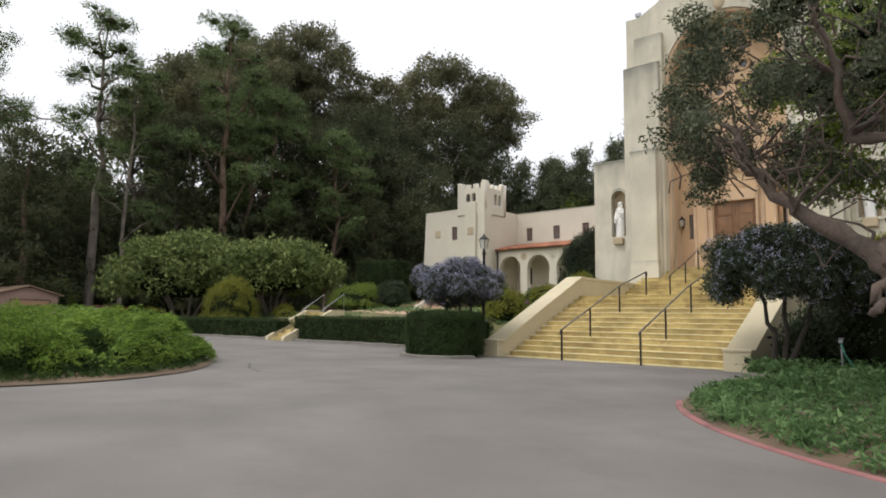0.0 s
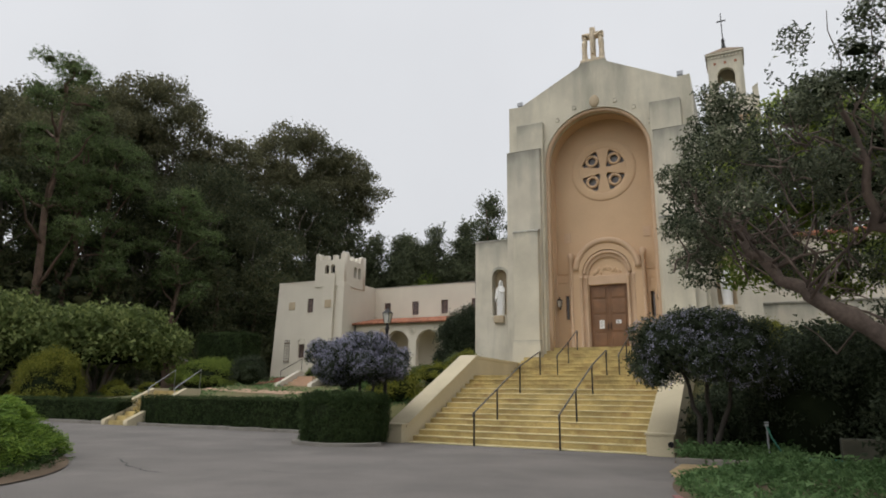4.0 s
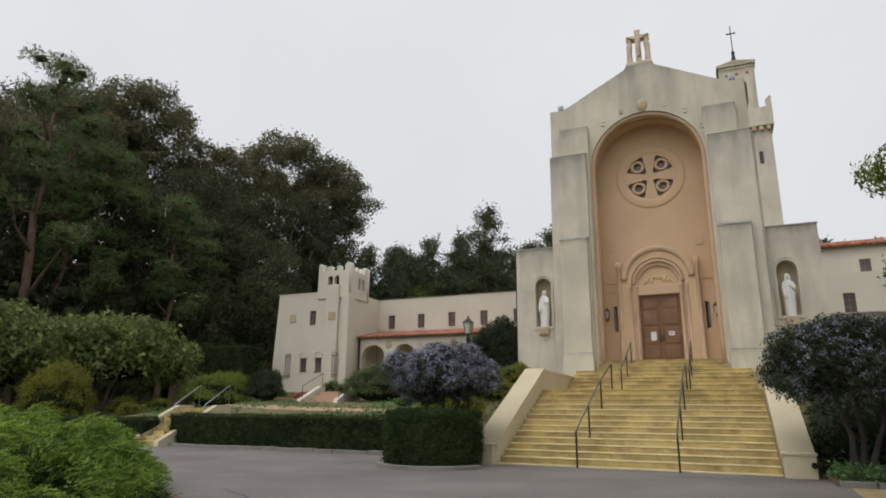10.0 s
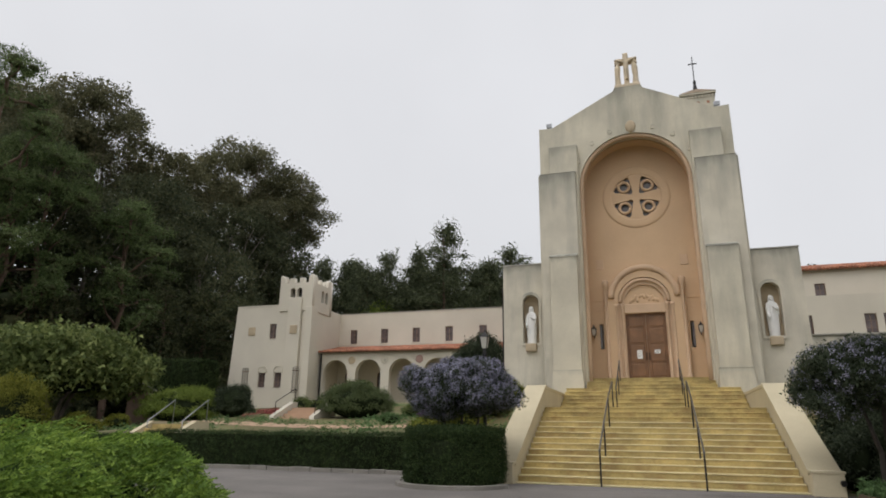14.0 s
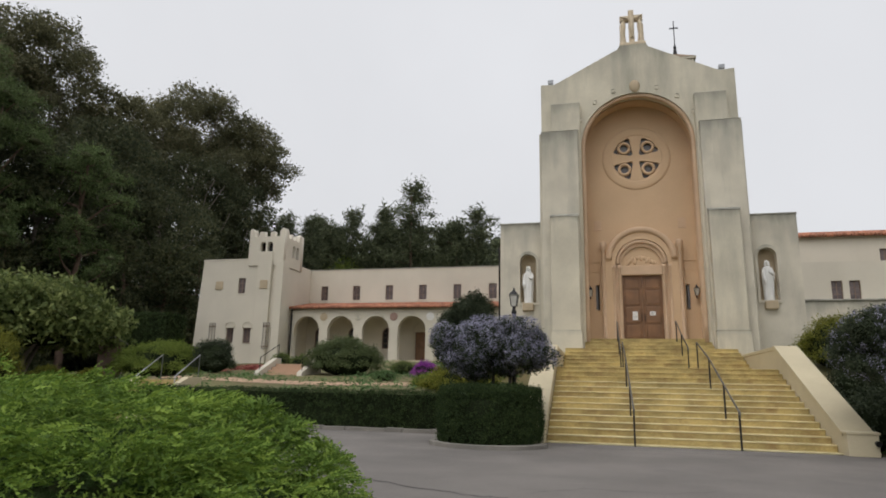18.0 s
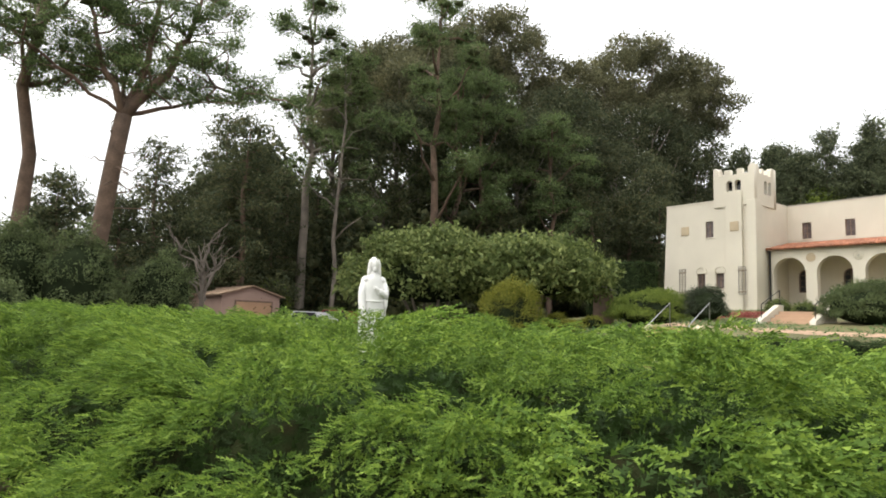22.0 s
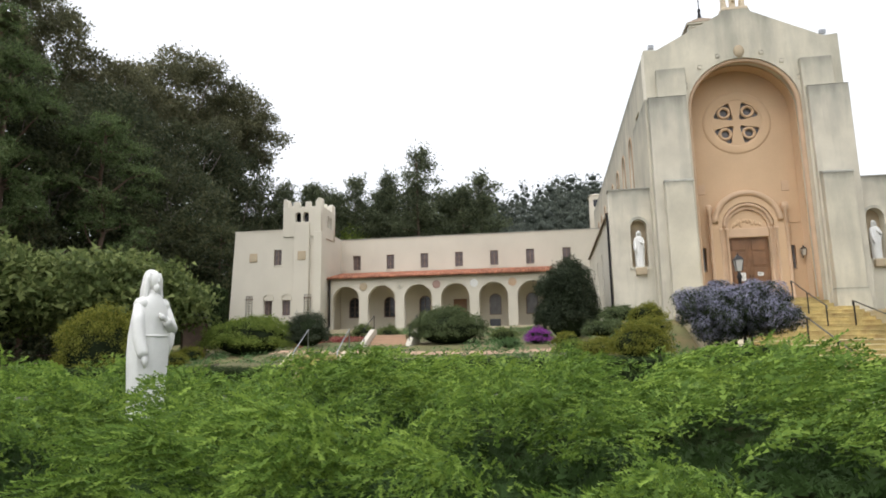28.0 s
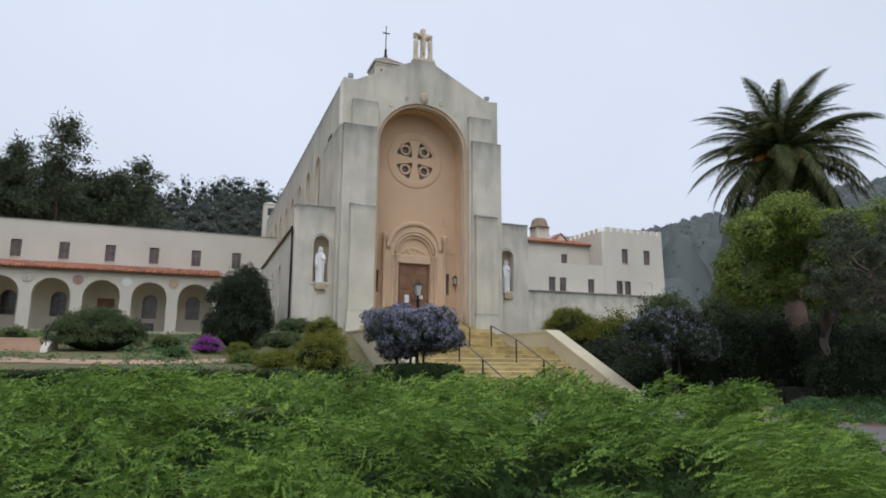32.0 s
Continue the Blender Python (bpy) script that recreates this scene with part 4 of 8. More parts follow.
for x, z in ((4.05, 25.6), (8.35, 25.6), (8.35, 28.3), (7.9, 28.0), (7.9, 27.3), (6.9, 27.3), (6.9, 27.8), (6.5, 27.8), (6.5, 27.3), (5.6, 27.3), (5.6, 27.8), (5.2, 27.8), (5.2, 27.3), (4.5, 27.3), (4.5, 28.0), (4.05, 28.3)):
    par.append((x, z))
part("parapet", plate(par, [], by0 - 0.3, by0 + 0.05), STUCCO, bell)
part("parapet", plate(par, [], by0 + 3.7, by0 + 4.05), STUCCO, bell)
for x in (4.05, 8.05):
    part("parapet", boxes((x, x + 0.3, by0, by0 + 3.7, 25.6, 27.4)), STUCCO, bell)
part("parapet_floor", boxes((4.3, 8.1, by0, by0 + 3.7, 25.4, 25.7)), STUCCO, bell)
part("lantern", plate(rect(4.5, 7.4, 25.6, 32.0), [arched(5.95, 0.72, 27.2, 29.9, 16)], by0 + 0.3, by0 + 0.75), STUCCO, bell)
part("lantern", plate(rect(4.5, 7.4, 25.6, 32.0), [arched(5.95, 0.72, 27.2, 29.9, 16)], by0 + 2.75, by0 + 3.2), STUCCO, bell)
for x in (4.5, 6.95):
    part("lantern_side", plate([(by0 + 0.75, 25.6), (by0 + 2.75, 25.6), (by0 + 2.75, 32.0), (by0 + 0.75, 32.0)], [arched(by0 + 1.75, 0.6, 27.2, 29.9, 16)], x, x + 0.45, axis="y"), STUCCO, bell)
for k in range(3):
    part("tile_inset", boxes((5.0 + k * 0.85, 5.22 + k * 0.85, by0 + 0.26, by0 + 0.32, 31.0, 31.22)), TILE, bell)
    part("tile_inset", boxes((4.44, 4.52, by0 + 0.7 + k * 0.85, by0 + 0.92 + k * 0.85, 31.0, 31.22)), TILE, bell)
for k in range(10):
    part("dentil", boxes((4.55 + k * 0.29, 4.70 + k * 0.29, by0 + 0.2, by0 + 0.32, 31.65, 31.85)), STUCCO, bell)
part("cornice", boxes((4.35, 7.55, by0 + 0.15, by0 + 3.35, 31.95, 32.15), bevel=0.03), STUCCO, bell)
part("roof", prism(bmesh.new(), [(4.33, by0 + 0.13, 32.15), (7.57, by0 + 0.13, 32.15), (7.57, by0 + 3.37, 32.15), (4.33, by0 + 3.37, 32.15)], [(5.8, by0 + 1.6, 33.3), (6.1, by0 + 1.6, 33.3), (6.1, by0 + 1.9, 33.3), (5.8, by0 + 1.9, 33.3)]), ROOF_DARK, bell, "low tiled pyramid roof")
part("finial", lathe([(0.28, 33.0), (0.2, 33.4), (0.12, 33.9), (0.16, 34.1), (0.05, 34.4)], 10, None, (5.95, by0 + 1.75, 0)), BLACK_IRON, bell)
bm = boxes((5.91, 5.99, by0 + 1.71, by0 + 1.79, 34.3, 36.95), (5.55, 6.35, by0 + 1.71, by0 + 1.79, 36.1, 36.2))
part("cross", bm, BLACK_IRON, bell, "thin iron cross")


# ---- left wing ----
def small_window(owner, x, y, z0, w, h, name="window", bars=2):
    """Casement: frame, mullion and bars, panes and a sill, set in an opening of a wall facing -y."""
    win = part(name, plate(rect(x - w / 2, x + w / 2, z0, z0 + h), [rect(x - w / 2 + 0.06, x - 0.03, z0 + 0.06, z0 + h - 0.06), rect(x + 0.03, x + w / 2 - 0.06, z0 + 0.06, z0 + h - 0.06)], y + 0.10, y + 0.18), FRAME_BROWN, owner)
    for s in (-1, 1):
        part("pane", boxes((x + s * w / 4 - w / 4 + 0.03, x + s * w / 4 + w / 4 - 0.03, y + 0.13, y + 0.15, z0 + 0.05, z0 + h - 0.05)), CURTAINED, win)
    for b in range(bars):
        zz = z0 + h * (b + 1) / (bars + 1)
        part("glazing_bar", boxes((x - w / 2 + 0.05, x + w / 2 - 0.05, y + 0.105, y + 0.13, zz - 0.015, zz + 0.015)), FRAME_BROWN, win)
    part("sill", boxes((x - w / 2 - 0.05, x + w / 2 + 0.05, y - 0.05, y + 0.12, z0 - 0.08, z0), bevel=0.01), WALL, win)
    return win


wing = thing("monastery_wing", "long pale stucco two-storey wing with arcade and corner tower", "building")
WY, AY = 24.7, 21.0
wx = [-27.69 + 3.287 * k for k in range(7)]
part("upper_wall", plate(rect(-29.3, -4.6, 2.5, 12.30), [rect(x - 0.37, x + 0.37, 9.36, 10.74) for x in wx] + [rect(-18.42, -17.16, 3.62, 6.34)] + [arched(x, 0.55, 4.8, 6.2, 14) for x in (-27.9, -24.5, -21.1, -14.55, -11.23)], WY, WY + 0.45), WALL, wing, "long upper wall")
part("coping", boxes((-29.3, -4.6, WY - 0.04, WY + 0.5, 12.30, 12.38)), STAIN_CAP, wing)
part("wing_back", boxes((-29.3, -4.6, 33.0, 33.4, 2.5, 12.3)), WALL, wing)
part("wing_roof", boxes((-29.3, -4.6, WY + 0.4, 33.1, 11.7, 11.9)), ROOF_DARK, wing)
for x in wx:
    small_window(wing, x, WY, 9.36, 0.74, 1.38)
for x in (-27.9, -24.5, -21.1):
    w = part("arched_window", plate(arched(x, 0.55, 4.8, 6.2, 14), [arched(x, 0.46, 4.9, 6.2, 14)], WY + 0.12, WY + 0.2), FRAME_BROWN, wing, "brown arched window frame")
    part("pane", plate(arched(x, 0.5, 4.85, 6.2, 14), [], WY + 0.17, WY + 0.19), DARK_GLASS, w)
    for zz in (5.3, 5.8, 6.25):
        part("glazing_bar", boxes((x - 0.48, x + 0.48, WY + 0.11, WY + 0.15, zz, zz + 0.03)), FRAME_BROWN, w)
    part("mullion", boxes((x - 0.03, x + 0.03, WY + 0.11, WY + 0.15, 4.85, 6.68)), FRAME_BROWN, w)
for x in (-14.55, -11.23):
    w = part("arched_panel", plate(arched(x, 0.55, 4.8, 6.2, 14), [arched(x, 0.48, 4.88, 6.2, 14)], WY + 0.08, WY + 0.16), FRAME_BROWN, wing, "arched opening closed by a grey panel")
    part("panel", plate(arched(x, 0.52, 4.84, 6.2, 14), [], WY + 0.13, WY + 0.17), GLASS_GREY, w, "grey panel")
wdoor = part("wing_door", boxes((-18.42, -17.16, WY + 0.15, WY + 0.25, 3.62, 6.34)), WOOD_DOOR, wing, "brown wooden door under the arcade")
for s_ in (-1, 1):
    part("door_panel", boxes((-17.79 + s_ * 0.3 - 0.22, -17.79 + s_ * 0.3 + 0.22, WY + 0.12, WY + 0.16, 3.9, 4.8), (-17.79 + s_ * 0.3 - 0.22, -17.79 + s_ * 0.3 + 0.22, WY + 0.12, WY + 0.16, 5.0, 6.1), bevel=0.015), WOOD_DOOR, wdoor)
part("door_surround", plate(arched(-17.79, 0.95, 3.62, 6.5, 16), [arched(-17.79, 0.80, 3.60, 6.5, 16)], WY - 0.06, WY + 0.02), WALL, wing, "raised round-headed surround")
part("vent_window", boxes((-15.1, -14.1, WY - 0.03, WY + 0.05, 3.72, 4.42), bevel=0.02), DARK_GLASS, wing)
ax = [-27.55 + 3.29 * k for k in range(6)]
arches = [arched(x, 1.24, 3.45, 6.18, 22) for x in ax]
part("arcade_wall", plate(rect(-29.05, -9.3, 2.6, 8.02), arches, AY, AY + 0.55), WALL, wing, "arcade of six round arches on square piers")
part("arcade_end", boxes((-9.5, -9.3, AY + 0.5, WY, 2.6, 8.0)), WALL, wing)
part("arcade_floor", boxes((-29.0, -9.3, AY - 0.1, WY + 0.02, 2.6, 3.62)), CHEEK, wing)
part("arcade_ceiling", boxes((-29.0, -9.4, AY + 0.5, WY, 8.0, 8.1)), WALL, wing)
for k, x in enumerate(ax):
    if k:
        xx = x - 1.645
        md = part("medallion", lathe([(0.34, 0.0), (0.36, 0.03), (0.30, 0.05), (0.28, 0.02), (0.2, 0.045), (0.01, 0.06)], 18), (TAN, STUCCO_GREY, PINK_WALL, STONE_WHITE, PEACH_TRIM)[k - 1], wing, "round ceramic medallion")
        md.matrix_world = Matrix.Translation((xx, AY - 0.005, 7.35)) @ Matrix.Rotation(radians(90), 4, "X")
bm = bmesh.new()
n_t = 84
part("tile_bed", prism(bmesh.new(), [(-29.2, AY - 0.35, 8.02), (-9.1, AY - 0.35, 8.02), (-9.1, WY + 0.02, 8.85), (-29.2, WY + 0.02, 8.85)], [(-29.2, AY - 0.35, 8.1), (-9.1, AY - 0.35, 8.1), (-9.1, WY + 0.02, 8.95), (-29.2, WY + 0.02, 8.95)]), ROOF_DARK, wing)
tiles = bmesh.new()
for k in range(n_t):
    x = -29.08 + k * (19.9 / n_t)
    for j in range(5):
        y0, y1 = AY - 0.42 + j * 0.83, AY - 0.42 + (j + 1) * 0.83 + 0.08
        z0, z1 = 8.12 + (y0 - AY + 0.42) * 0.213 + 0.03, 8.12 + (y1 - AY + 0.42) * 0.213
        tube(tiles, [(x, y0, z0), (x, min(y1, WY), z1)], [0.115, 0.095], 7)
part("roof_tiles", tiles, TILE, wing, "rows of terracotta barrel tiles", smooth=True)["kind"] = "stuff"
bm = bmesh.new()
tube(bm, [(-29.0, AY - 0.12, 8.0), (-29.0, AY - 0.1, 3.9), (-29.6, AY - 1.0, 3.4)], 0.07, 8)
part("downpipe", bm, BLACK_IRON, wing, "dark rainwater pipe")
# corner block and tower
BY = 18.9
bl_open = [rect(-33.46, -32.76, 9.26, 10.66), arched(-33.9, 0.37, 4.87, 6.2, 10), arched(-32.22, 0.37, 4.87, 6.2, 10)]
part("block_front", plate([(-37.6, 2.3), (-29.25, 2.3), (-29.25, 12.35), (-37.2, 12.35)], bl_open, BY, BY + 0.45), WALL, wing, "pale stucco corner block")
part("block_side", boxes((-29.7, -29.25, BY + 0.45, WY + 0.1, 2.3, 12.35)), WALL, wing)
part("block_side", boxes((-37.4, -37.0, BY + 0.45, 33.4, 2.3, 12.35)), WALL, wing)
part("block_back", boxes((-37.0, -29.25, 33.0, 33.4, 2.3, 12.35)), WALL, wing)
part("block_roof", boxes((-37.1, -29.4, BY + 0.4, 33.1, 11.8, 12.0)), ROOF_DARK, wing)
part("coping", boxes((-37.25, -29.2, BY - 0.04, BY + 0.5, 12.35, 12.43)), WALL, wing)
small_window(wing, -33.11, BY, 9.26, 0.70, 1.40)
for x in (-33.9, -32.22):
    small_window(wing, x, BY + 0.05, 4.87, 0.74, 1.30)
    part("window_head", plate(arched(x, 0.40, 6.2, 6.25, 12), [], BY - 0.005, BY + 0.2), WALL, wing)
    part("hood_mould", plate(arched(x, 0.50, 6.18, 6.3, 14), [arched(x, 0.41, 6.17, 6.3, 14)], BY - 0.07, BY + 0.02), WALL, wing, "raised round hood over the window")
for x, dy in ((-35.40, 0.0), (-30.78, 0.28)):
    part("relief_plaque", boxes((x - 0.38, x + 0.38, BY - dy - 0.06, BY - dy + 0.05, 9.6, 10.4), bevel=0.06), TAN, wing, "tan carved stone plaque")
for x, dy in ((-35.65, 0.0), (-30.16, 0.28)):
    yy = BY - dy
    sh_ = part("wall_trellis", plate(rect(x - 0.30, x + 0.30, 4.35, 6.62), [rect(x - 0.26, x - 0.015, 4.39, 6.58), rect(x + 0.015, x + 0.26, 4.39, 6.58)], yy - 0.06, yy - 0.03), KERB, wing, "narrow iron wall trellis with dark end bars")
    for k in range(9):
        part("rung", boxes((x - 0.28, x + 0.28, yy - 0.055, yy - 0.035, 4.56 + 0.235 * k, 4.585 + 0.235 * k)), KERB, sh_)
    for zz in (4.52, 6.28):
        part("end_bar", boxes((x - 0.36, x + 0.36, yy - 0.08, yy - 0.02, zz, zz + 0.06)), FRAME_BROWN, sh_)
TX0, TX1, TY0, TY1, TZ = -32.64, -29.15, BY - 0.12, 22.5, 14.75
merl = lambda a, b: [(a, TZ - 3.0), (b, TZ - 3.0), (b, TZ + 0.35), (b - 0.25, TZ + 0.42), (b - 0.5, TZ + 0.1), (b - 0.5, TZ - 0.35), (b - 1.0, TZ - 0.35), (b - 1.0, TZ + 0.1), (a + (b - a) / 2 + 0.3, TZ + 0.1), (a + (b - a) / 2 + 0.3, TZ - 0.35), (a + (b - a) / 2 - 0.25, TZ - 0.35), (a + (b - a) / 2 - 0.25, TZ + 0.1), (a + 0.95, TZ + 0.1), (a + 0.95, TZ - 0.35), (a + 0.45, TZ - 0.35), (a + 0.45, TZ + 0.1), (a + 0.2, TZ + 0.42), (a, TZ + 0.35)]
tw_open = [arched(-31.25 + d, 0.27, 12.75, 13.65, 12) for d in (0, 0.72)]
tower = part("tower_front", plate(merl(TX0, TX1), tw_open, TY0, TY0 + 0.4), WALL, wing, "battlemented tower with paired arched openings")
part("tower_back", plate(merl(TX0, TX1), [], TY1 - 0.4, TY1), WALL, wing)
sd_open = [arched(20.7 + d, 0.25, 12.75, 13.65, 12) for d in (0, 0.7)]
for x in (TX0, TX1 - 0.4):
    part("tower_side", plate(merl(TY0 + 0.4, TY1 - 0.4), sd_open, x, x + 0.4, axis="y"), WALL, wing)
part("tower_floor", boxes((TX0 + 0.3, TX1 - 0.3, TY0 + 0.3, TY1 - 0.3, 12.1, 12.3), (TX0 + 0.35, TX1 - 0.35, TY0 + 0.35, TY1 - 0.35, 14.1, 14.2)), ROOF_DARK, wing)
# added solid box, coloured dark as the shade behind the arched openings
part("tower_shadow_core", boxes((TX0 + 0.9, TX1 - 0.9, TY0 + 0.95, TY1 - 0.95, 12.3, 14.0)), DARK_GLASS, wing)
part("tower_pier", boxes((-31.55, -30.15, BY - 0.28, BY + 0.02, 2.4, 13.0), bevel=0.04), WALL, wing)
part("tower_pier", boxes((-29.75, -29.0, BY - 0.25, BY + 0.9, 2.4, 12.1), bevel=0.05), WALL, wing)
small_window(wing, -28.95, WY - 0.02, 9.36, 0.45, 1.38)

# ---- right wing ----
rw = thing("east_wing", "pale stucco wing with tiled upper storey and battlemented end block", "building")
RY = 18.9
part("lower_wall", plate(rect(6.6, 33.6, 2.0, 10.9), [rect(x - 0.36, x + 0.36, 8.05, 9.5) for x in (10.7, 14.6, 15.75, 20.4, 21.6, 24.8, 28.1, 29.1)], RY, RY + 0.45), WALL, rw)
for x in (10.7, 14.6, 15.75, 20.4, 21.6, 24.8, 28.1, 29.1, 31.7):
    small_window(rw, x, RY, 8.05, 0.72, 1.45)
part("terrace_wall", boxes((6.6, 33.8, RY - 0.5, RY - 0.05, 1.5, 8.0), bevel=0.05), STUCCO_GREY, rw, "stained terrace wall")
part("terrace_coping", boxes((6.6, 33.9, RY - 0.6, RY, 8.0, 8.1)), STAIN_CAP, rw)
part("upper_wall", plate(rect(6.6, 26.6, 10.5, 13.3), [rect(x - 0.35, x + 0.35, 11.3, 12.3) for x in (12.4, 18.9, 23.4)], RY + 2.5, RY + 2.9), WALL, rw)
for x in (12.4, 18.9, 23.4):
    small_window(rw, x, RY + 2.5, 11.3, 0.7, 1.0, bars=1)
part("flat_roof", boxes((6.6, 33.6, RY + 0.3, RY + 12, 10.5, 10.7)), ROOF_DARK, rw)
tiles = bmesh.new()
for k in range(70):
    x = 6.7 + k * 0.29
    for j in range(4):
        y0, y1 = RY + 2.1 + j * 0.8, RY + 2.1 + (j + 1) * 0.8 + 0.08
        tube(tiles, [(x, y0, 13.35 + (y0 - RY - 2.1) * 0.3), (x, y1, 13.32 + (y1 - RY - 2.1) * 0.3)], [0.13, 0.11], 7)
part("roof_tiles", tiles, TILE, rw, "terracotta barrel tile roof", smooth=True)["kind"] = "stuff"
part("tile_bed", prism(bmesh.new(), [(6.6, RY + 2.2, 13.2), (26.8, RY + 2.2, 13.2), (26.8, RY + 5.4, 14.15), (6.6, RY + 5.4, 14.15)], [(6.6, RY + 2.2, 13.3), (26.8, RY + 2.2, 13.3), (26.8, RY + 5.4, 14.28), (6.6, RY + 5.4, 14.28)]), ROOF_DARK, rw)
ch = part("roof_cupola", boxes((21.65, 23.15, RY + 4.85, RY + 6.35, 12.0, 15.45), bevel=0.04), WALL, rw, "square pale cupola with a brown bell-shaped cap")
part("cupola_cap", lathe([(1.08, 15.42), (1.10, 15.52), (0.95, 15.62), (0.86, 16.0), (0.74, 16.35), (0.52, 16.52), (0.1, 16.58)], 14, None, (22.4, RY + 5.6, 0)), ROOF_DARK, ch, "brown bell-shaped cap", smooth=True)
part("dormer_gable", prism(bmesh.new(), [(22.9, RY + 4.0, 13.6), (25.1, RY + 4.0, 13.6), (24.02, RY + 4.0, 14.6), (23.98, RY + 4.0, 14.6)], [(22.9, RY + 5.5, 13.6), (25.1, RY + 5.5, 13.6), (24.02, RY + 5.5, 14.6), (23.98, RY + 5.5, 14.6)]), WALL, rw)
for s_ in (-1, 1):
    part("dormer_slope", prism(bmesh.new(), [(24.0 + s_ * 1.25, RY + 3.9, 13.55), (24.0, RY + 3.9, 14.68), (24.0, RY + 5.5, 14.68), (24.0 + s_ * 1.25, RY + 5.5, 13.55)][:: s_], [(24.0 + s_ * 1.25, RY + 3.9, 13.67), (24.0, RY + 3.9, 14.80), (24.0, RY + 5.5, 14.80), (24.0 + s_ * 1.25, RY + 5.5, 13.67)][:: s_]), TILE, rw, "small tiled gable slope")
cren = [(26.4, 2.0), (33.9, 2.0), (33.6, 14.2)]
for k in range(9):
    a = 33.6 - k * 0.8
    cren += [(a, 14.9), (a - 0.42, 14.9), (a - 0.42, 14.45), (a - 0.8, 14.45)]
cren = [p for p in cren if p[0] >= 26.4] + [(26.4, 14.45)]
part("end_block", plate(cren, [rect(x - 0.36, x + 0.36, 8.05, 9.5) for x in (28.1, 29.1, 31.7)] + [rect(x - 0.38, x + 0.38, 11.3, 12.8) for x in (28.9, 31.6)], RY - 0.06, RY - 0.005 + 0.35), WALL, rw, "battlemented pale end block")
for x in (28.9, 31.6):
    small_window(rw, x, RY - 0.06, 11.3, 0.76, 1.5)
side = [(RY + 0.3, 2.0), (RY + 9.0, 2.0), (RY + 9.0, 14.45)]
for k in range(10):
    a = RY + 9.0 - k * 0.85
    side += [(a, 14.9), (a - 0.42, 14.9), (a - 0.42, 14.45), (a - 0.85, 14.45)]
side += [(RY + 0.3, 14.45)]
part("end_block_side", plate(side, [], 26.4, 26.8, axis="y"), WALL, rw)
part("end_block_side", plate(side, [], 33.3, 33.62, axis="y"), WALL, rw)
part("end_block_roof", boxes((26.6, 33.4, RY + 0.3, RY + 8.8, 13.9, 14.1)), ROOF_DARK, rw)

# ---- juniper island ----
def hollow(x, y):
    """Dark gaps where neighbouring junipers do not meet."""
    v = np.sin(1.5 * x + 1.1 * np.sin(1.9 * y)) * np.sin(1.9 * y - 0.7 * x)
    return np.clip((v - 0.42) / 0.35, 0, 1)


def island_height(x, y):
    u = np.sqrt(((x - ISL[0]) / ISL[2]) ** 2 + ((y - ISL[1]) / ISL[3]) ** 2)
    bump = 0.05 * np.sin(x * 1.3 + 0.6 * y) + 0.05 * np.sin(y * 1.9 - x * 0.7 + 1.0) + 0.05 * np.sin(x * 2.9 + 1.7 * y) - 0.13 * hollow(x, y)
    dip = 0.22 * np.exp(-((x + 13.6) ** 2 + (y + 26.6) ** 2) / 3.2)
    dip = dip + 0.28 * np.exp(-((x + 6.1) ** 2 + (y + 25.2) ** 2) / 0.9)
    east = 0.04 * np.clip((x + 10.5) / 2.5, 0, 1) - 0.14 * np.clip((x + 5.5) / 2.0, 0, 1)
    core = np.clip(1 - u ** 9.0, 0, 1)
    return (0.95 + east) * core + bump * core + 0.14 - dip


junipers = thing("juniper_bed", "spreading bright green juniper shrubs filling the island", "juniper", kind="stuff")
LOBE = (-18.4, -29.4, 6.6, 4.0)          # the island's south-western bulge


def lobe_height(x, y):
    u = np.sqrt(((x - LOBE[0]) / LOBE[2]) ** 2 + ((y - LOBE[1]) / LOBE[3]) ** 2)
    core = np.clip(1 - u ** 8, 0, 1) ** 0.8
    return (0.90 + 0.08 * np.sin(x * 1.7 + y) + 0.06 * np.sin(2.3 * y - x) - 0.13 * hollow(x, y)) * core + 0.14


def bed_u(x, y, e):
    return np.sqrt(((x - e[0]) / e[2]) ** 2 + ((y - e[1]) / e[3]) ** 2)


def bed_height(x, y):
    """Height of the junipers' tops over the whole bed; nothing outside it."""
    a = np.where(bed_u(x, y, ISL) < 1, island_height(x, y), 0.0)
    b = np.where(bed_u(x, y, LOBE) < 1, lobe_height(x, y), 0.0)
    return np.maximum(a, b)


def spread_points(rng, tries, gap, box_):
    """Points at least a gap apart within the bed."""
    keep, cells = [], {}
    for x, y in zip(rng.uniform(box_[0], box_[1], tries), rng.uniform(box_[2], box_[3], tries)):
        if min(bed_u(x, y, ISL), bed_u(x, y, LOBE)) > 1.02:
            continue
        k = (int(x // gap), int(y // gap))
        near_ = [q for i in (-1, 0, 1) for j in (-1, 0, 1) for q in cells.get((k[0] + i, k[1] + j), ())]
        if all((x - q[0]) ** 2 + (y - q[1]) ** 2 > gap * gap for q in near_):
            cells.setdefault(k, []).append((x, y))
            keep.append((x, y))
    return np.array(keep)


BEDBOX = (-25.2, -2.0, -33.6, -20.0)
jr = np.random.default_rng(11)
PLUMES = spread_points(jr, 9000, 1.0, BEDBOX)
PLUME_AZ = np.arctan2((PLUMES[:, 1] - ISL[1]) / ISL[3], (PLUMES[:, 0] - ISL[0]) / ISL[2]) + jr.normal(size=len(PLUMES)) * 0.55
PLUME_UP = jr.normal(size=len(PLUMES)) * 0.07


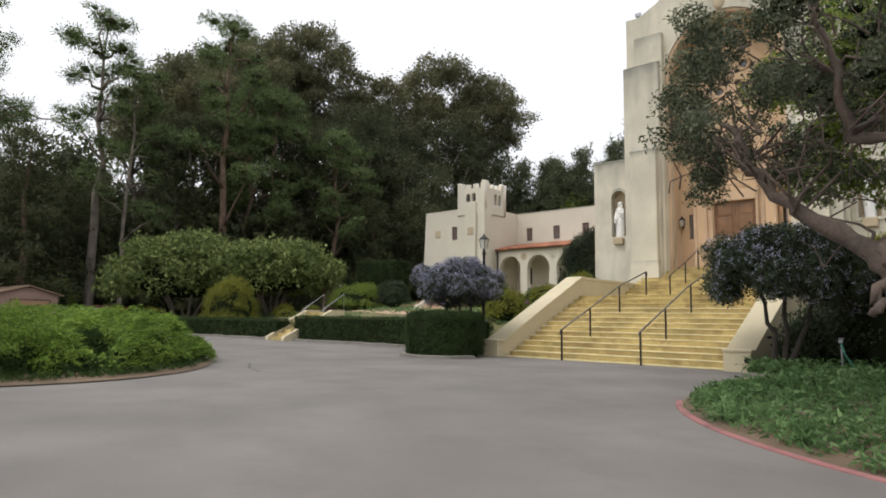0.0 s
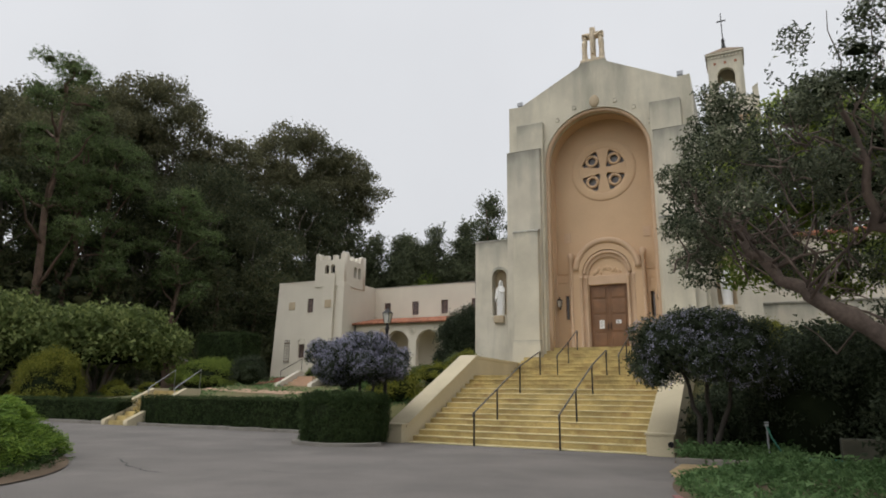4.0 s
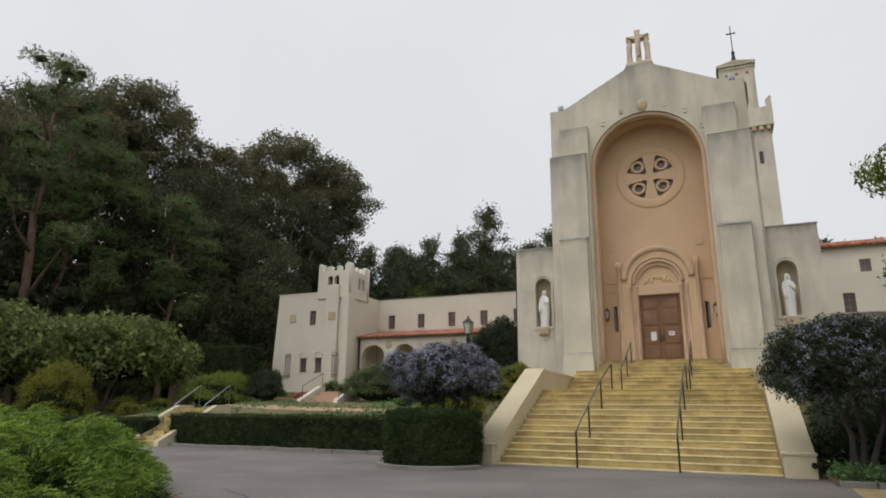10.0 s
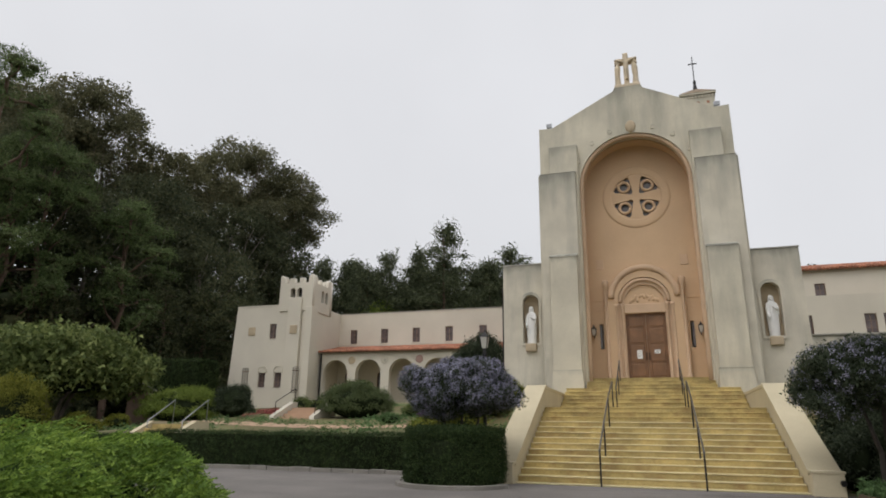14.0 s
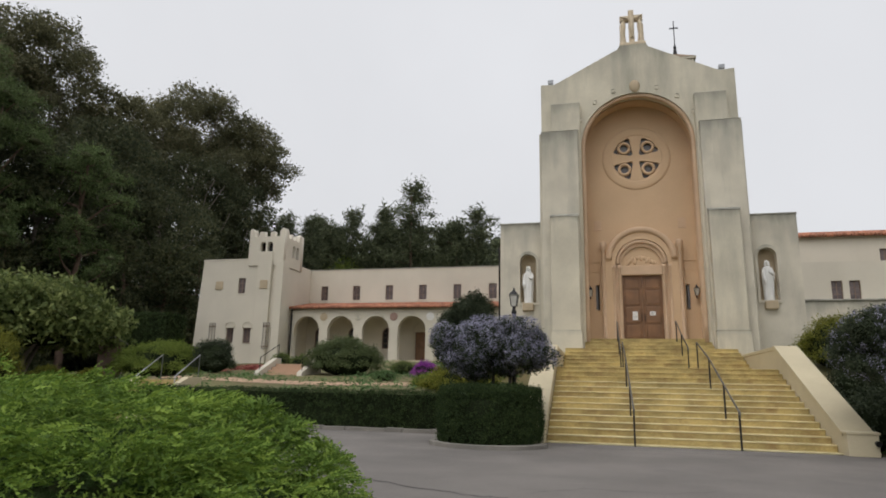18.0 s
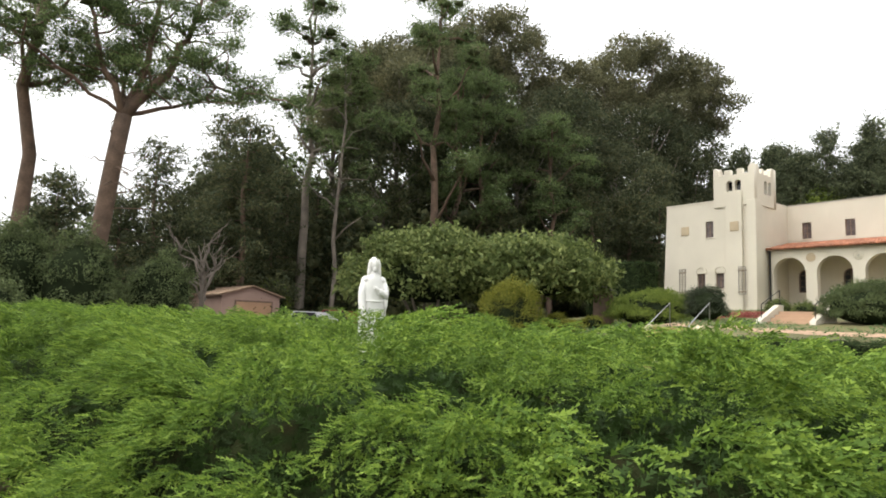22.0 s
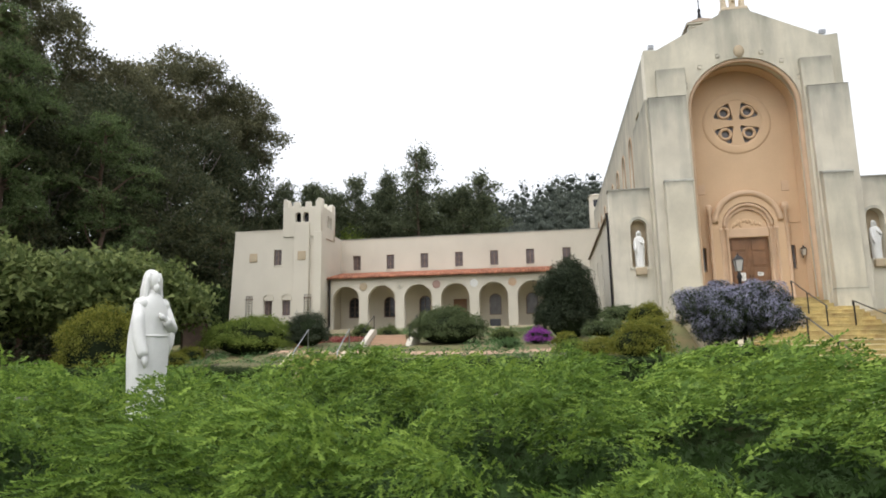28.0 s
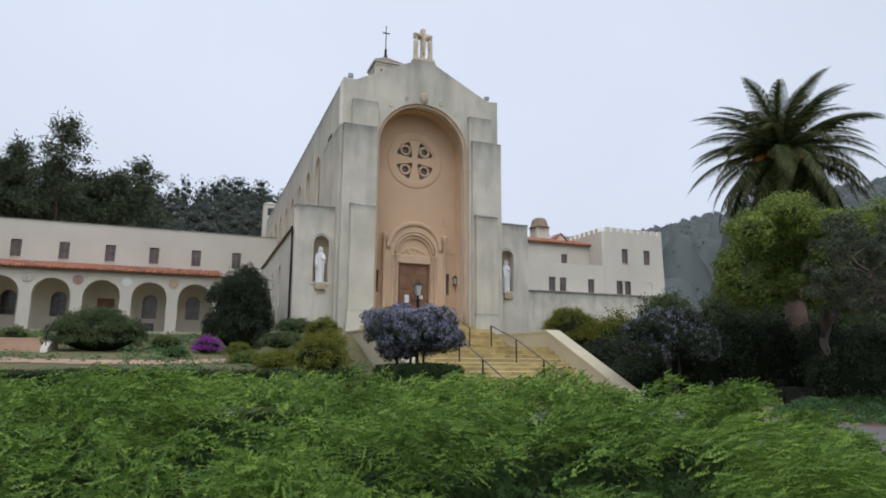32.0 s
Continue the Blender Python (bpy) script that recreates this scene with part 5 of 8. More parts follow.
def branch_tips(rng, gap, tries):
    """Tips of the juniper's branches: place, way, length. They lie together in plumes that rise outwards, each over the back of the next."""
    T = spread_points(rng, tries, gap, BEDBOX)
    own = ((T[:, None] - PLUMES[None]) ** 2).sum(2).argmin(1)
    out = T - PLUMES[own]
    along = out[:, 0] * np.cos(PLUME_AZ[own]) + out[:, 1] * np.sin(PLUME_AZ[own])
    across = out[:, 1] * np.cos(PLUME_AZ[own]) - out[:, 0] * np.sin(PLUME_AZ[own])
    az = PLUME_AZ[own] + 0.9 * across + rng.normal(size=len(T)) * 0.25
    u = np.minimum(bed_u(T[:, 0], T[:, 1], ISL), bed_u(T[:, 0], T[:, 1], LOBE))
    rise = PLUME_UP[own] + 0.48 * np.clip(along, -0.6, 0.42) - 0.35 * across ** 2
    tier = rng.choice([-0.12, 0.0, 0.04], len(T)) + rng.normal(size=len(T)) * 0.025
    inside = np.clip((1 - u) * 6, 0, 1)
    z = bed_height(T[:, 0], T[:, 1]) + (rise + tier + 0.07) * inside + 0.06
    rim = u > 0.90
    z = np.where(rim, rng.uniform(0.2, 1, len(T)) * np.maximum(z, 0.85 - 5.0 * np.clip(u - 0.90, 0, 0.14)), z)
    z = np.minimum(z, 1.52 + rng.uniform(-0.08, 0.05, len(T)))
    slope = (u > 0.78) & (rng.random(len(T)) < 0.15)
    z = np.where(slope & ~rim, z * rng.uniform(0.62, 0.95, len(T)), z)
    clear = np.hypot(T[:, 0] + 14.58, T[:, 1] + 25.35) > 0.62
    keep = clear & ~((along < -0.03 - 0.28 * rng.random(len(T))) & ~(rim & (rng.random(len(T)) < 0.6)) & (np.hypot(T[:, 0] + 14.3, T[:, 1] + 25.8) > 1.6)) & ~((u > 0.95) & (T[:, 0] > -6.5))
    az = np.where(rim, np.arctan2((T[:, 1] - ISL[1]) / ISL[3], (T[:, 0] - ISL[0]) / ISL[2]) + rng.normal(size=len(T)) * 0.4, az)
    return np.stack([T[:, 0], T[:, 1], np.maximum(z, 0.12), az, rng.uniform(0.36, 0.66, len(T))], 1)[keep]


def feather(pairs, width=0.17):
    """A small spray along x: narrow leaflets that share its stalk."""
    V, F = [(i / pairs, 0.0, -0.10 * (i / pairs) ** 2) for i in range(pairs + 1)], []
    for i in range(pairs):
        t = i / pairs
        w = width * (1 - 0.6 * t)
        for s in (-1, 1):
            V.append((t + 0.34, s * w, -0.10 * t * t + 0.05 * ((i + (s > 0)) % 2) - 0.01))
            F.append((i, i + 1, len(V) - 1) if s > 0 else (i, len(V) - 1, i + 1))
    return np.array(V), np.array(F)


def branch_sprays(B, per, size, pairs, seed):
    """Feathery sprays set thickly along every arching branch, spreading to both sides and nodding at the tip."""
    r = np.random.default_rng(seed)
    n = len(B) * per
    tx, ty, tz, az, ln = [np.repeat(c, per) for c in B.T]
    f = r.random(n) ** 0.75                               # 0 at the heart, 1 at the tip
    half = 0.25 * (1.0 - 0.75 * f ** 2.2) * ln
    side = r.uniform(-1, 1, n) * half
    bow = 0.10 * np.sin(np.pi * np.clip(f, 0, 1) ** 0.8) - 0.20 * (1 - f) ** 1.5 - 0.03 * f ** 5
    lift = -0.11 * (side / half) ** 2 * (0.5 + 0.5 * f) + r.normal(size=n) * 0.016
    ca, sa = np.cos(az), np.sin(az)
    back = (f - 1) * ln
    px, py = tx + back * ca - side * sa, ty + back * sa + side * ca
    ground_ = np.where(bed_height(px, py) > 0, bed_height(px, py), 0.14)
    top_ = np.where(bed_height(tx, ty) > 0, bed_height(tx, ty), 0.14)
    P = np.stack([px, py, np.maximum((tz + 0.8 * (ground_ - top_)) + bow + lift - 0.05, 0.03)], 1)
    turn = 0.75 * side / half + r.normal(size=n) * 0.2
    c2, s2 = np.cos(az + turn), np.sin(az + turn)
    up = 0.55 - 0.55 * f - 0.2 * np.abs(side / half) + r.normal(size=n) * 0.28
    tv, tf = feather(pairs)
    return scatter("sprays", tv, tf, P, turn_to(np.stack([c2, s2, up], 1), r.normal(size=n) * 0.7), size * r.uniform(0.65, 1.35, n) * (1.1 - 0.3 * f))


# twig-brown sheet under the branches, blackened with painted shade
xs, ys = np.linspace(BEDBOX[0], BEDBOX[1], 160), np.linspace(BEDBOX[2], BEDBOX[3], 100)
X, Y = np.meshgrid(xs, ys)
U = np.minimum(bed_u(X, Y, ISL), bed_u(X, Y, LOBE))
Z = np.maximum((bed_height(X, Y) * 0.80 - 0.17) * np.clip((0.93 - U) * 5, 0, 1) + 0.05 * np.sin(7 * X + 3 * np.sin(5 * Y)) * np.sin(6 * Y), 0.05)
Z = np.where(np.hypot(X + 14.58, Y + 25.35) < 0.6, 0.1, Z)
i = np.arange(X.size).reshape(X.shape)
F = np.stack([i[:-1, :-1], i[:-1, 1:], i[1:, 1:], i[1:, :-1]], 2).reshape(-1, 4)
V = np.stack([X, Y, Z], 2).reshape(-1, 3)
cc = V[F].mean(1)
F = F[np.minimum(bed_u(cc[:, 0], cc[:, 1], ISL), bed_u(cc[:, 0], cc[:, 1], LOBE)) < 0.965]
part("inner_fill", raw_mesh("inner_fill", V, F, 4), JUN_CORE, junipers, "core sheet coloured as brown twigs and painted shade under the juniper")
TIPS = branch_tips(jr, 0.20, 36000)
SKIRT = branch_tips(jr, 0.17, 50000)
SKIRT = SKIRT[np.minimum(bed_u(SKIRT[:, 0], SKIRT[:, 1], ISL), bed_u(SKIRT[:, 0], SKIRT[:, 1], LOBE)) > 0.76]
TIPS = np.concatenate([TIPS, SKIRT[(SKIRT[:, 1] < -26) | (SKIRT[:, 0] > -8)]])
# finest where the drive runs along the bed's southern edge
off = np.hypot(np.maximum(0, np.maximum(TIPS[:, 0] + 3.5, -13.5 - TIPS[:, 0])), np.maximum(0, TIPS[:, 1] + 31.6))
for name_, rows_, per_, size_, pairs_, seed_ in (("sprays", off < 2.2, 150, 0.072, 4, 12), ("middle_sprays", (off >= 2.2) & (off < 5.2), 84, 0.10, 3, 13), ("far_sprays", off >= 5.2, 42, 0.14, 3, 14)):
    tagged(part(name_, branch_sprays(TIPS[rows_], per_, size_, pairs_, seed_), L_JUN, junipers, "bright green feathery sprays"), kind="stuff")
# sprays over that sheet, their shade put into a duller green
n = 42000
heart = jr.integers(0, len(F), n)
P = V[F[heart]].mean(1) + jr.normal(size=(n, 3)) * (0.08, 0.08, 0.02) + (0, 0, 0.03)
tagged(part("shade_tinted_sprays", scatter("shade_tinted_sprays", *feather(4, 0.3), P, turn_to(unit(n) * (1, 1, 0.3) + (0, 0, 0.35)), jr.uniform(0.09, 0.16, n)), L_JUN_DARK, junipers, "dull sprays with shade painted into their green"), kind="stuff")


kerb_ring("island_kerb", LOBE, RED_KERB, 0.16, 0.12, "faded red painted kerb round the island's bulge", 215, 306, 22)


# ---- clipped hedges ----
def hedge(name, x0, x1, y0, y1, z0, z1, label, mat=L_HEDGE, size=0.10, density=100, category="hedge"):
    h = thing(name, label, category, at=((x0 + x1) / 2, (y0 + y1) / 2, z0))
    cx, cy = (x1 - x0) / 2, (y1 - y0) / 2
    # solid box behind the leaves, coloured as the shade between them
    part("inner_fill", boxes((-cx + 0.1, cx - 0.1, -cy + 0.1, cy - 0.1, -0.3, z1 - z0 - 0.1), bevel=0.08), CORE, h)
    P, W = [], []
    for axis, sgn, area in ((0, -1, 2 * cy * (z1 - z0)), (0, 1, 2 * cy * (z1 - z0)), (1, -1, 2 * cx * (z1 - z0)), (1, 1, 2 * cx * (z1 - z0)), (2, 1, 4 * cx * cy)):
        n = int(area * density)
        p = np.stack([RNG.uniform(-cx, cx, n), RNG.uniform(-cy, cy, n), RNG.uniform(0, z1 - z0, n)], 1)
        lim = (cx, cy, z1 - z0)[axis]
        p[:, axis] = sgn * (lim - 0.05 + RNG.normal(size=n) * 0.03 + 0.03 * np.sin(p[:, (axis + 1) % 3] * 2.3))
        w = np.zeros((n, 3))
        w[:, axis] = sgn
        P.append(p)
        W.append(w)
    P, W = np.concatenate(P), np.concatenate(W)
    tv, tf = CLUMPS[2]
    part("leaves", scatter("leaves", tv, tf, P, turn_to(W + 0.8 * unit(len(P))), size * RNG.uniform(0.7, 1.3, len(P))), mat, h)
    return h


def hedge_kerb(x0, x1, y):
    k = thing("garden_kerb", "low weathered stone edging under the hedge", "kerb", "edging under the hedges", kind="structure")
    x = x0
    rk = random.Random(int(abs(x0) * 10))
    while x < x1 - 0.1:
        w = min(rk.uniform(0.5, 0.95), x1 - x)
        part("edging_stone", boxes((x, x + w - 0.02, y + rk.uniform(-0.02, 0.02), y + 0.24, -0.05, 0.12 + rk.uniform(-0.02, 0.03)), bevel=0.02), KERB, k)
        x += w


hedge("hedge", -17.7, -5.9, -11.75, -10.75, 0.05, 1.22, "long low clipped dark green hedge along the drive")
hedge("hedge", -31.5, -18.5, -12.1, -11.1, 0.05, 1.05, "low clipped hedge beyond the garden steps")
hedge_kerb(-17.8, -5.9, -12.05)
hedge_kerb(-31.5, -18.9, -12.4)
drum = thing("drum_hedge", "clipped drum-shaped dark green hedge at the foot of the steps", "hedge", at=(-4.76, -14.95, 0.05))
# drum-shaped filler, shade painted in
part("inner_fill", lathe([(1.05, -0.1), (1.14, 0.2), (1.16, 1.0), (0.9, 1.2)], 28), CORE, drum)
n = 4600
th = RNG.uniform(0, 2 * np.pi, n)
on_top = RNG.random(n) < 0.36
rr_ = np.where(on_top, 1.25 * np.sqrt(RNG.random(n)), 1.22 + RNG.normal(size=n) * 0.03)
zz_ = np.where(on_top, 1.34 + RNG.normal(size=n) * 0.03, RNG.uniform(0.02, 1.34, n))
rr_ = rr_ + np.where(on_top, 0, 0.05 * np.sin(np.pi * zz_ / 1.4) + 0.03 * np.sin(5 * th))
zz_ = zz_ - np.where(on_top & (rr_ > 0.8), (rr_ - 0.8) ** 2 * 0.8, 0)
P = np.stack([rr_ * np.cos(th), rr_ * np.sin(th) * 0.92, zz_], 1)
W = np.where(on_top[:, None], np.array([[0, 0, 1.0]]), np.stack([np.cos(th), np.sin(th), 0 * th], 1))
part("leaves", scatter("leaves", *CLUMPS[2], P, turn_to(W + 0.8 * unit(n)), 0.10 * RNG.uniform(0.7, 1.3, n)), L_HEDGE, drum)
dk = kerb_ring("drum_edging", (-4.76, -14.95, 1.28, 1.22), KERB, 0.2, 0.1, "low round stone edging of the drum hedge", 150, 350, 14)


# ---- trees and shrubs ----
def tree(name, base, label, category, trunk, limbs, blobs, leaf, bark, size, per_area, fine=False, group="", shell=0.45, crown_label=""):
    """trunk: [(x, y, z, r)...] from the base; limbs: lists of the same; blobs: crown masses, all about the base."""
    t = thing(name, label, category, group, at=base)
    bm = bmesh.new()
    for line in (trunk, *limbs):
        tube(bm, [p[:3] for p in line], [p[3] for p in line], 9)
    part("trunk", bm, bark, t, smooth=True)
    if blobs:
        inner(blobs, t, 0.4, CORE_TREE)
        crown("crown", blobs, per_area, size, leaf, t, crown_label, fine, shell)
    return t


def limb(p, q, r0, r1, rng, n=5, amount=0.3):
    return [(*c, r0 + (r1 - r0) * i / n) for i, c in enumerate(wobble(p, q, n, amount, rng))]


def dome_points(domes, per_area, rng, low=-0.3, shell=0.4):
    """Points in the upper shells of many small domes (x, y, z, rx, ry, rz), with the ways they face."""
    out, way = [], []
    for x, y, z, rx, ry, rz in domes:
        n = max(8, int(per_area * 2 * math.pi * rx * (rx + rz) / 2))
        u = rng.normal(size=(n, 3))
        u /= np.linalg.norm(u, axis=1, keepdims=True)
        u[:, 2] = np.where(u[:, 2] < low, -u[:, 2] * rng.random(n), u[:, 2])
        r = 1 - shell * rng.random(n) ** 1.3
        out.append(u * r[:, None] * (rx, ry, rz) + (x, y, z))
        way.append(u)
    return np.concatenate(out), np.concatenate(way)


def dome_crown(domes, per_area, size, leaf, parent, rng, clumps, label="", low=-0.3, shell=0.4):
    P, W = dome_points(domes, per_area, rng, low, shell)
    tv, tf = clumps[int(rng.integers(0, len(clumps)))]
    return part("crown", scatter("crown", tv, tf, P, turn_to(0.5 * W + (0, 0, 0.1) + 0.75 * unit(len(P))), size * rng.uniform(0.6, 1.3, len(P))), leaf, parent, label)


HANGING = [leaf_clump(12, 0.25, 60 + s, 1.5, 0.9) for s in range(3)]


def eucalyptus(base, h, spread, seed, group="eucalyptus grove behind the garden", leaf=None, per=2.4, deep=2.3, size=0.95):
    """Bare pale limbs under a high crown built of many rounded domes of leaves, with gaps between them."""
    r = np.random.default_rng(seed)
    ch = min(0.66 * h, deep * spread)
    cz = h - ch / 2
    trunk = limb((0, 0, -0.5), (r.normal() * 0.8, r.normal() * 0.8, h * 0.82), h * 0.014 + 0.12, 0.10, r, 8, 0.5)
    limbs, domes = [], []
    n = 30
    for k in range(n):
        zz = 1 - 1.72 * (k + 0.5) / n
        a = k * 2.39996 + r.uniform(-0.3, 0.3)
        rr_ = math.sqrt(max(0.0, 1 - zz * zz)) * r.uniform(0.66, 0.95)
        s_ = spread * r.uniform(0.21, 0.36)
        q = (spread * rr_ * math.cos(a), spread * rr_ * math.sin(a), cz + (ch / 2 - s_ * 0.7) * zz * r.uniform(0.88, 1.0))
        domes.append((*q, s_, s_, s_ * 0.74))
        if k % 2:
            p = trunk[min(8, max(3, int((q[2] / h) * 7.5)))][:3]
            limbs.append(limb(p, (q[0], q[1], q[2] - 0.2 * s_), 0.15, 0.035, r, 4, 0.45))
    for k in range(12):
        a, u, s_ = r.uniform(0, 6.28), math.sqrt(r.random()) * 0.55, spread * r.uniform(0.24, 0.34)
        domes.append((spread * u * math.cos(a), spread * u * math.sin(a), cz + ch * r.uniform(-0.42, 0.26), s_, s_, s_ * 0.8))
    t = thing("eucalyptus_tree", "tall eucalyptus with a domed olive-green crown on pale limbs", "tree", group, at=base)
    bm = bmesh.new()
    for line in (trunk, *limbs):
        tube(bm, [p[:3] for p in line], [p[3] for p in line], 8)
    part("trunk", bm, BARK_GREY, t, smooth=True)
    dome_crown(domes, per, size, leaf or L_EUC, t, r, HANGING, low=-0.45)
    return t


def pine(base, h, spread, seed, bare=0.5, label="tall dark pine with a bare trunk and flat-topped tufts", group="pines beside the drive", size=0.5, per=1.5, lean=(0, 0), tr=None, bark=None):
    r = np.random.default_rng(seed)
    tr = tr or h * 0.014 + 0.08
    trunk = limb((0, 0, -0.5), (lean[0], lean[1], h * 0.97), tr, 0.06, r, 9, 0.25)
    limbs, blobs = [], []
    for k in range(15):
        t = bare + (1 - bare) * k / 15
        a = k * 2.4 + r.uniform(-0.5, 0.5)
        reach = spread * (1.05 - 0.6 * (k / 15) ** 1.5) * r.uniform(0.45, 1.0)
        b = trunk[min(9, int(t * 9.5))][:3]
        q = (b[0] + reach * math.cos(a), b[1] + reach * math.sin(a), h * t + reach * r.uniform(0.05, 0.35))
        limbs.append(limb(b, q, tr * 0.34, 0.03, r, 4, 0.25))
        for j in range(3):
            s = spread * r.uniform(0.16, 0.30)
            f = r.uniform(0.65, 1.08)
            blobs.append((b[0] + (q[0] - b[0]) * f + r.normal() * s * 0.5, b[1] + (q[1] - b[1]) * f + r.normal() * s * 0.5, b[2] + (q[2] - b[2]) * f + r.uniform(0.0, 0.5) * s, s, s, s * 0.40))
    blobs.append((lean[0], lean[1], h * 0.98, spread * 0.3, spread * 0.3, spread * 0.22))
    return tree("pine_tree", base, label, "tree", trunk, limbs, blobs, L_PINE, bark or BARK_PINE, size, per, fine=True, group=group, shell=0.7)


def cypress(base, h, spread, seed, leaf=None, group="dark conifers at the edge of the wood"):
    """Level drooping tiers of dark sprays round a straight trunk, ragged at the edges."""
    r = np.random.default_rng(seed)
    trunk = limb((0, 0, -0.5), (0, 0, h * 0.95), h * 0.018 + 0.08, 0.05, r, 6, 0.12)
    limbs, domes = [], []
    for k in range(26):
        t = 0.08 + 0.90 * k / 25
        a = k * 2.4 + r.uniform(-0.4, 0.4)
        reach = spread * (1.05 - 0.85 * t) * r.uniform(0.55, 1.1) + 0.2
        q = (reach * math.cos(a), reach * math.sin(a), h * t)
        limbs.append(limb((0, 0, h * t), q, 0.07, 0.02, r, 3, 0.12))
        s_ = spread * r.uniform(0.24, 0.36) * (1.15 - 0.6 * t)
        domes += [(q[0], q[1], q[2], s_ * 1.1, s_ * 1.1, s_ * 0.30), (q[0] * 0.5, q[1] * 0.5, q[2] + 0.15, s_ * 1.1, s_ * 1.1, s_ * 0.34)]
    t = thing("cypress_tree", "dark layered cypress with drooping level sprays", "tree", group, at=base)
    bm = bmesh.new()
    for line in (trunk, *limbs):
        tube(bm, [p[:3] for p in line], [p[3] for p in line], 7)
    part("trunk", bm, BARK_PINE, t, smooth=True)
    dome_crown(domes, 1.8, 0.86, leaf or L_CYP, t, r, FINE, low=-0.4, shell=0.8)
    return t


def shrub(name, base, rx, ry, h, leaf, label, seed, category="shrub", size=0.16, per=26, lumps=9, group="", stem=True, dark=True, drop=0.42):
    """A bush of many uneven lumps, wider below, over a core dark with painted shade."""
    r = np.random.default_rng(seed)
    blobs = []
    for k in range(lumps * 2):
        a = 2.4 * k + r.uniform(-0.4, 0.4)
        u = math.sqrt((k + 0.5) / (lumps * 2))
        s = r.uniform(0.26, 0.42) * (1.1 - 0.25 * u)
        zc = h * (0.80 - drop * u * u) * r.uniform(0.8, 1.08)
        blobs.append((rx * 0.74 * u * math.cos(a), ry * 0.74 * u * math.sin(a), min(zc, h * 0.86), rx * s, ry * s, h * s * 0.62))
    for k in range(lumps):
        a = 2 * math.pi * k / lumps + r.uniform(-0.2, 0.2)
        s = r.uniform(0.24, 0.34)
        blobs.append((rx * 0.72 * math.cos(a), ry * 0.72 * math.sin(a), h * r.uniform(0.16, 0.3), rx * s, ry * s, h * s * 0.6))
    t = thing(name, label, category, group, at=base)
    bm = bmesh.new()
    for k in range(5):
        a = 2 * math.pi * k / 5
        tube(bm, [(0.06 * math.cos(a), 0.06 * math.sin(a), -0.2), (rx * 0.35 * math.cos(a), ry * 0.35 * math.sin(a), h * 0.55)], [0.05, 0.02], 6)
    part("stems", bm, BARK_GREY, t)
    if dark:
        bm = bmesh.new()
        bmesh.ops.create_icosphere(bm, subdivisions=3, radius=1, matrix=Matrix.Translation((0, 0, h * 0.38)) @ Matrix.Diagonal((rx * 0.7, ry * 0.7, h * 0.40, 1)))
        part("inner_fill", bm, CORE, t)
    P, W = dome_points(blobs, per * 1.7, r, -0.35, 0.45)
    tv, tf = CLUMPS[seed % 5]
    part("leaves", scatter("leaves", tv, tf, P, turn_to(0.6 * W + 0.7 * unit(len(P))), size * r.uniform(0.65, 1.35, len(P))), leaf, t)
    return t


def gz(x, y, dz=0.0):
    return (x, y, float(ground_z(x, y)) + dz)


# eucalyptus and conifers behind the garden
for k, (x, y, top, sp) in enumerate(((-64.2, 51.6, 49.0, 9.5), (-58.9, 59.1, 45.2, 7.0), (-70.3, 27.4, 47.0, 8.5), (-77.0, 23.5, 46.0, 8.5), (-65.5, 37.0, 40.6, 7.0), (-71.0, 14.5, 40.0, 8.0), (-66.5, 5.0, 33.8, 6.0), (-66.0, 0.5, 28.0, 5.0))):
    eucalyptus((x, y, float(ground_z(x, y))), top - float(ground_z(x, y)), sp, 100 + k)
for k, (x, y, top, sp) in enumerate(((-56, 25, 31.0, 7.0), (-61, 33, 34.0, 7.0), (-57, 44, 34.0, 7.5), (-56, 53, 33.0, 6.5), (-53, 49, 27.0, 5.5), (-60, 13, 31.0, 7.0), (-51, 29, 24.0, 6.0), (-54, 17, 26.0, 6.0), (-58.5, 3.5, 25.0, 5.5))):
    eucalyptus((x, y, float(ground_z(x, y))), top - float(ground_z(x, y)), sp, 120 + k, leaf=L_GROVE, deep=3.0, per=2.0, group="darker trees under the eucalyptus")
for k, (x, y, h, sp) in enumerate(((-51.6, 3.0, 32.5, 5.5), (-57.9, -7.2, 31.5, 5.2), (-54.6, -5.5, 25.5, 4.2), (-53.0, 6.5, 26, 5.0), (-48, 15, 21, 5.0), (-53.6, 10.5, 27, 5.5))):
    pine(gz(x, y), h, sp, 200 + k, bare=0.42 if k != 1 else 0.55, size=0.55, per=4.0, bark=BARK_GREY if k in (1, 2) else None, tr=0.24 if k == 2 else None)


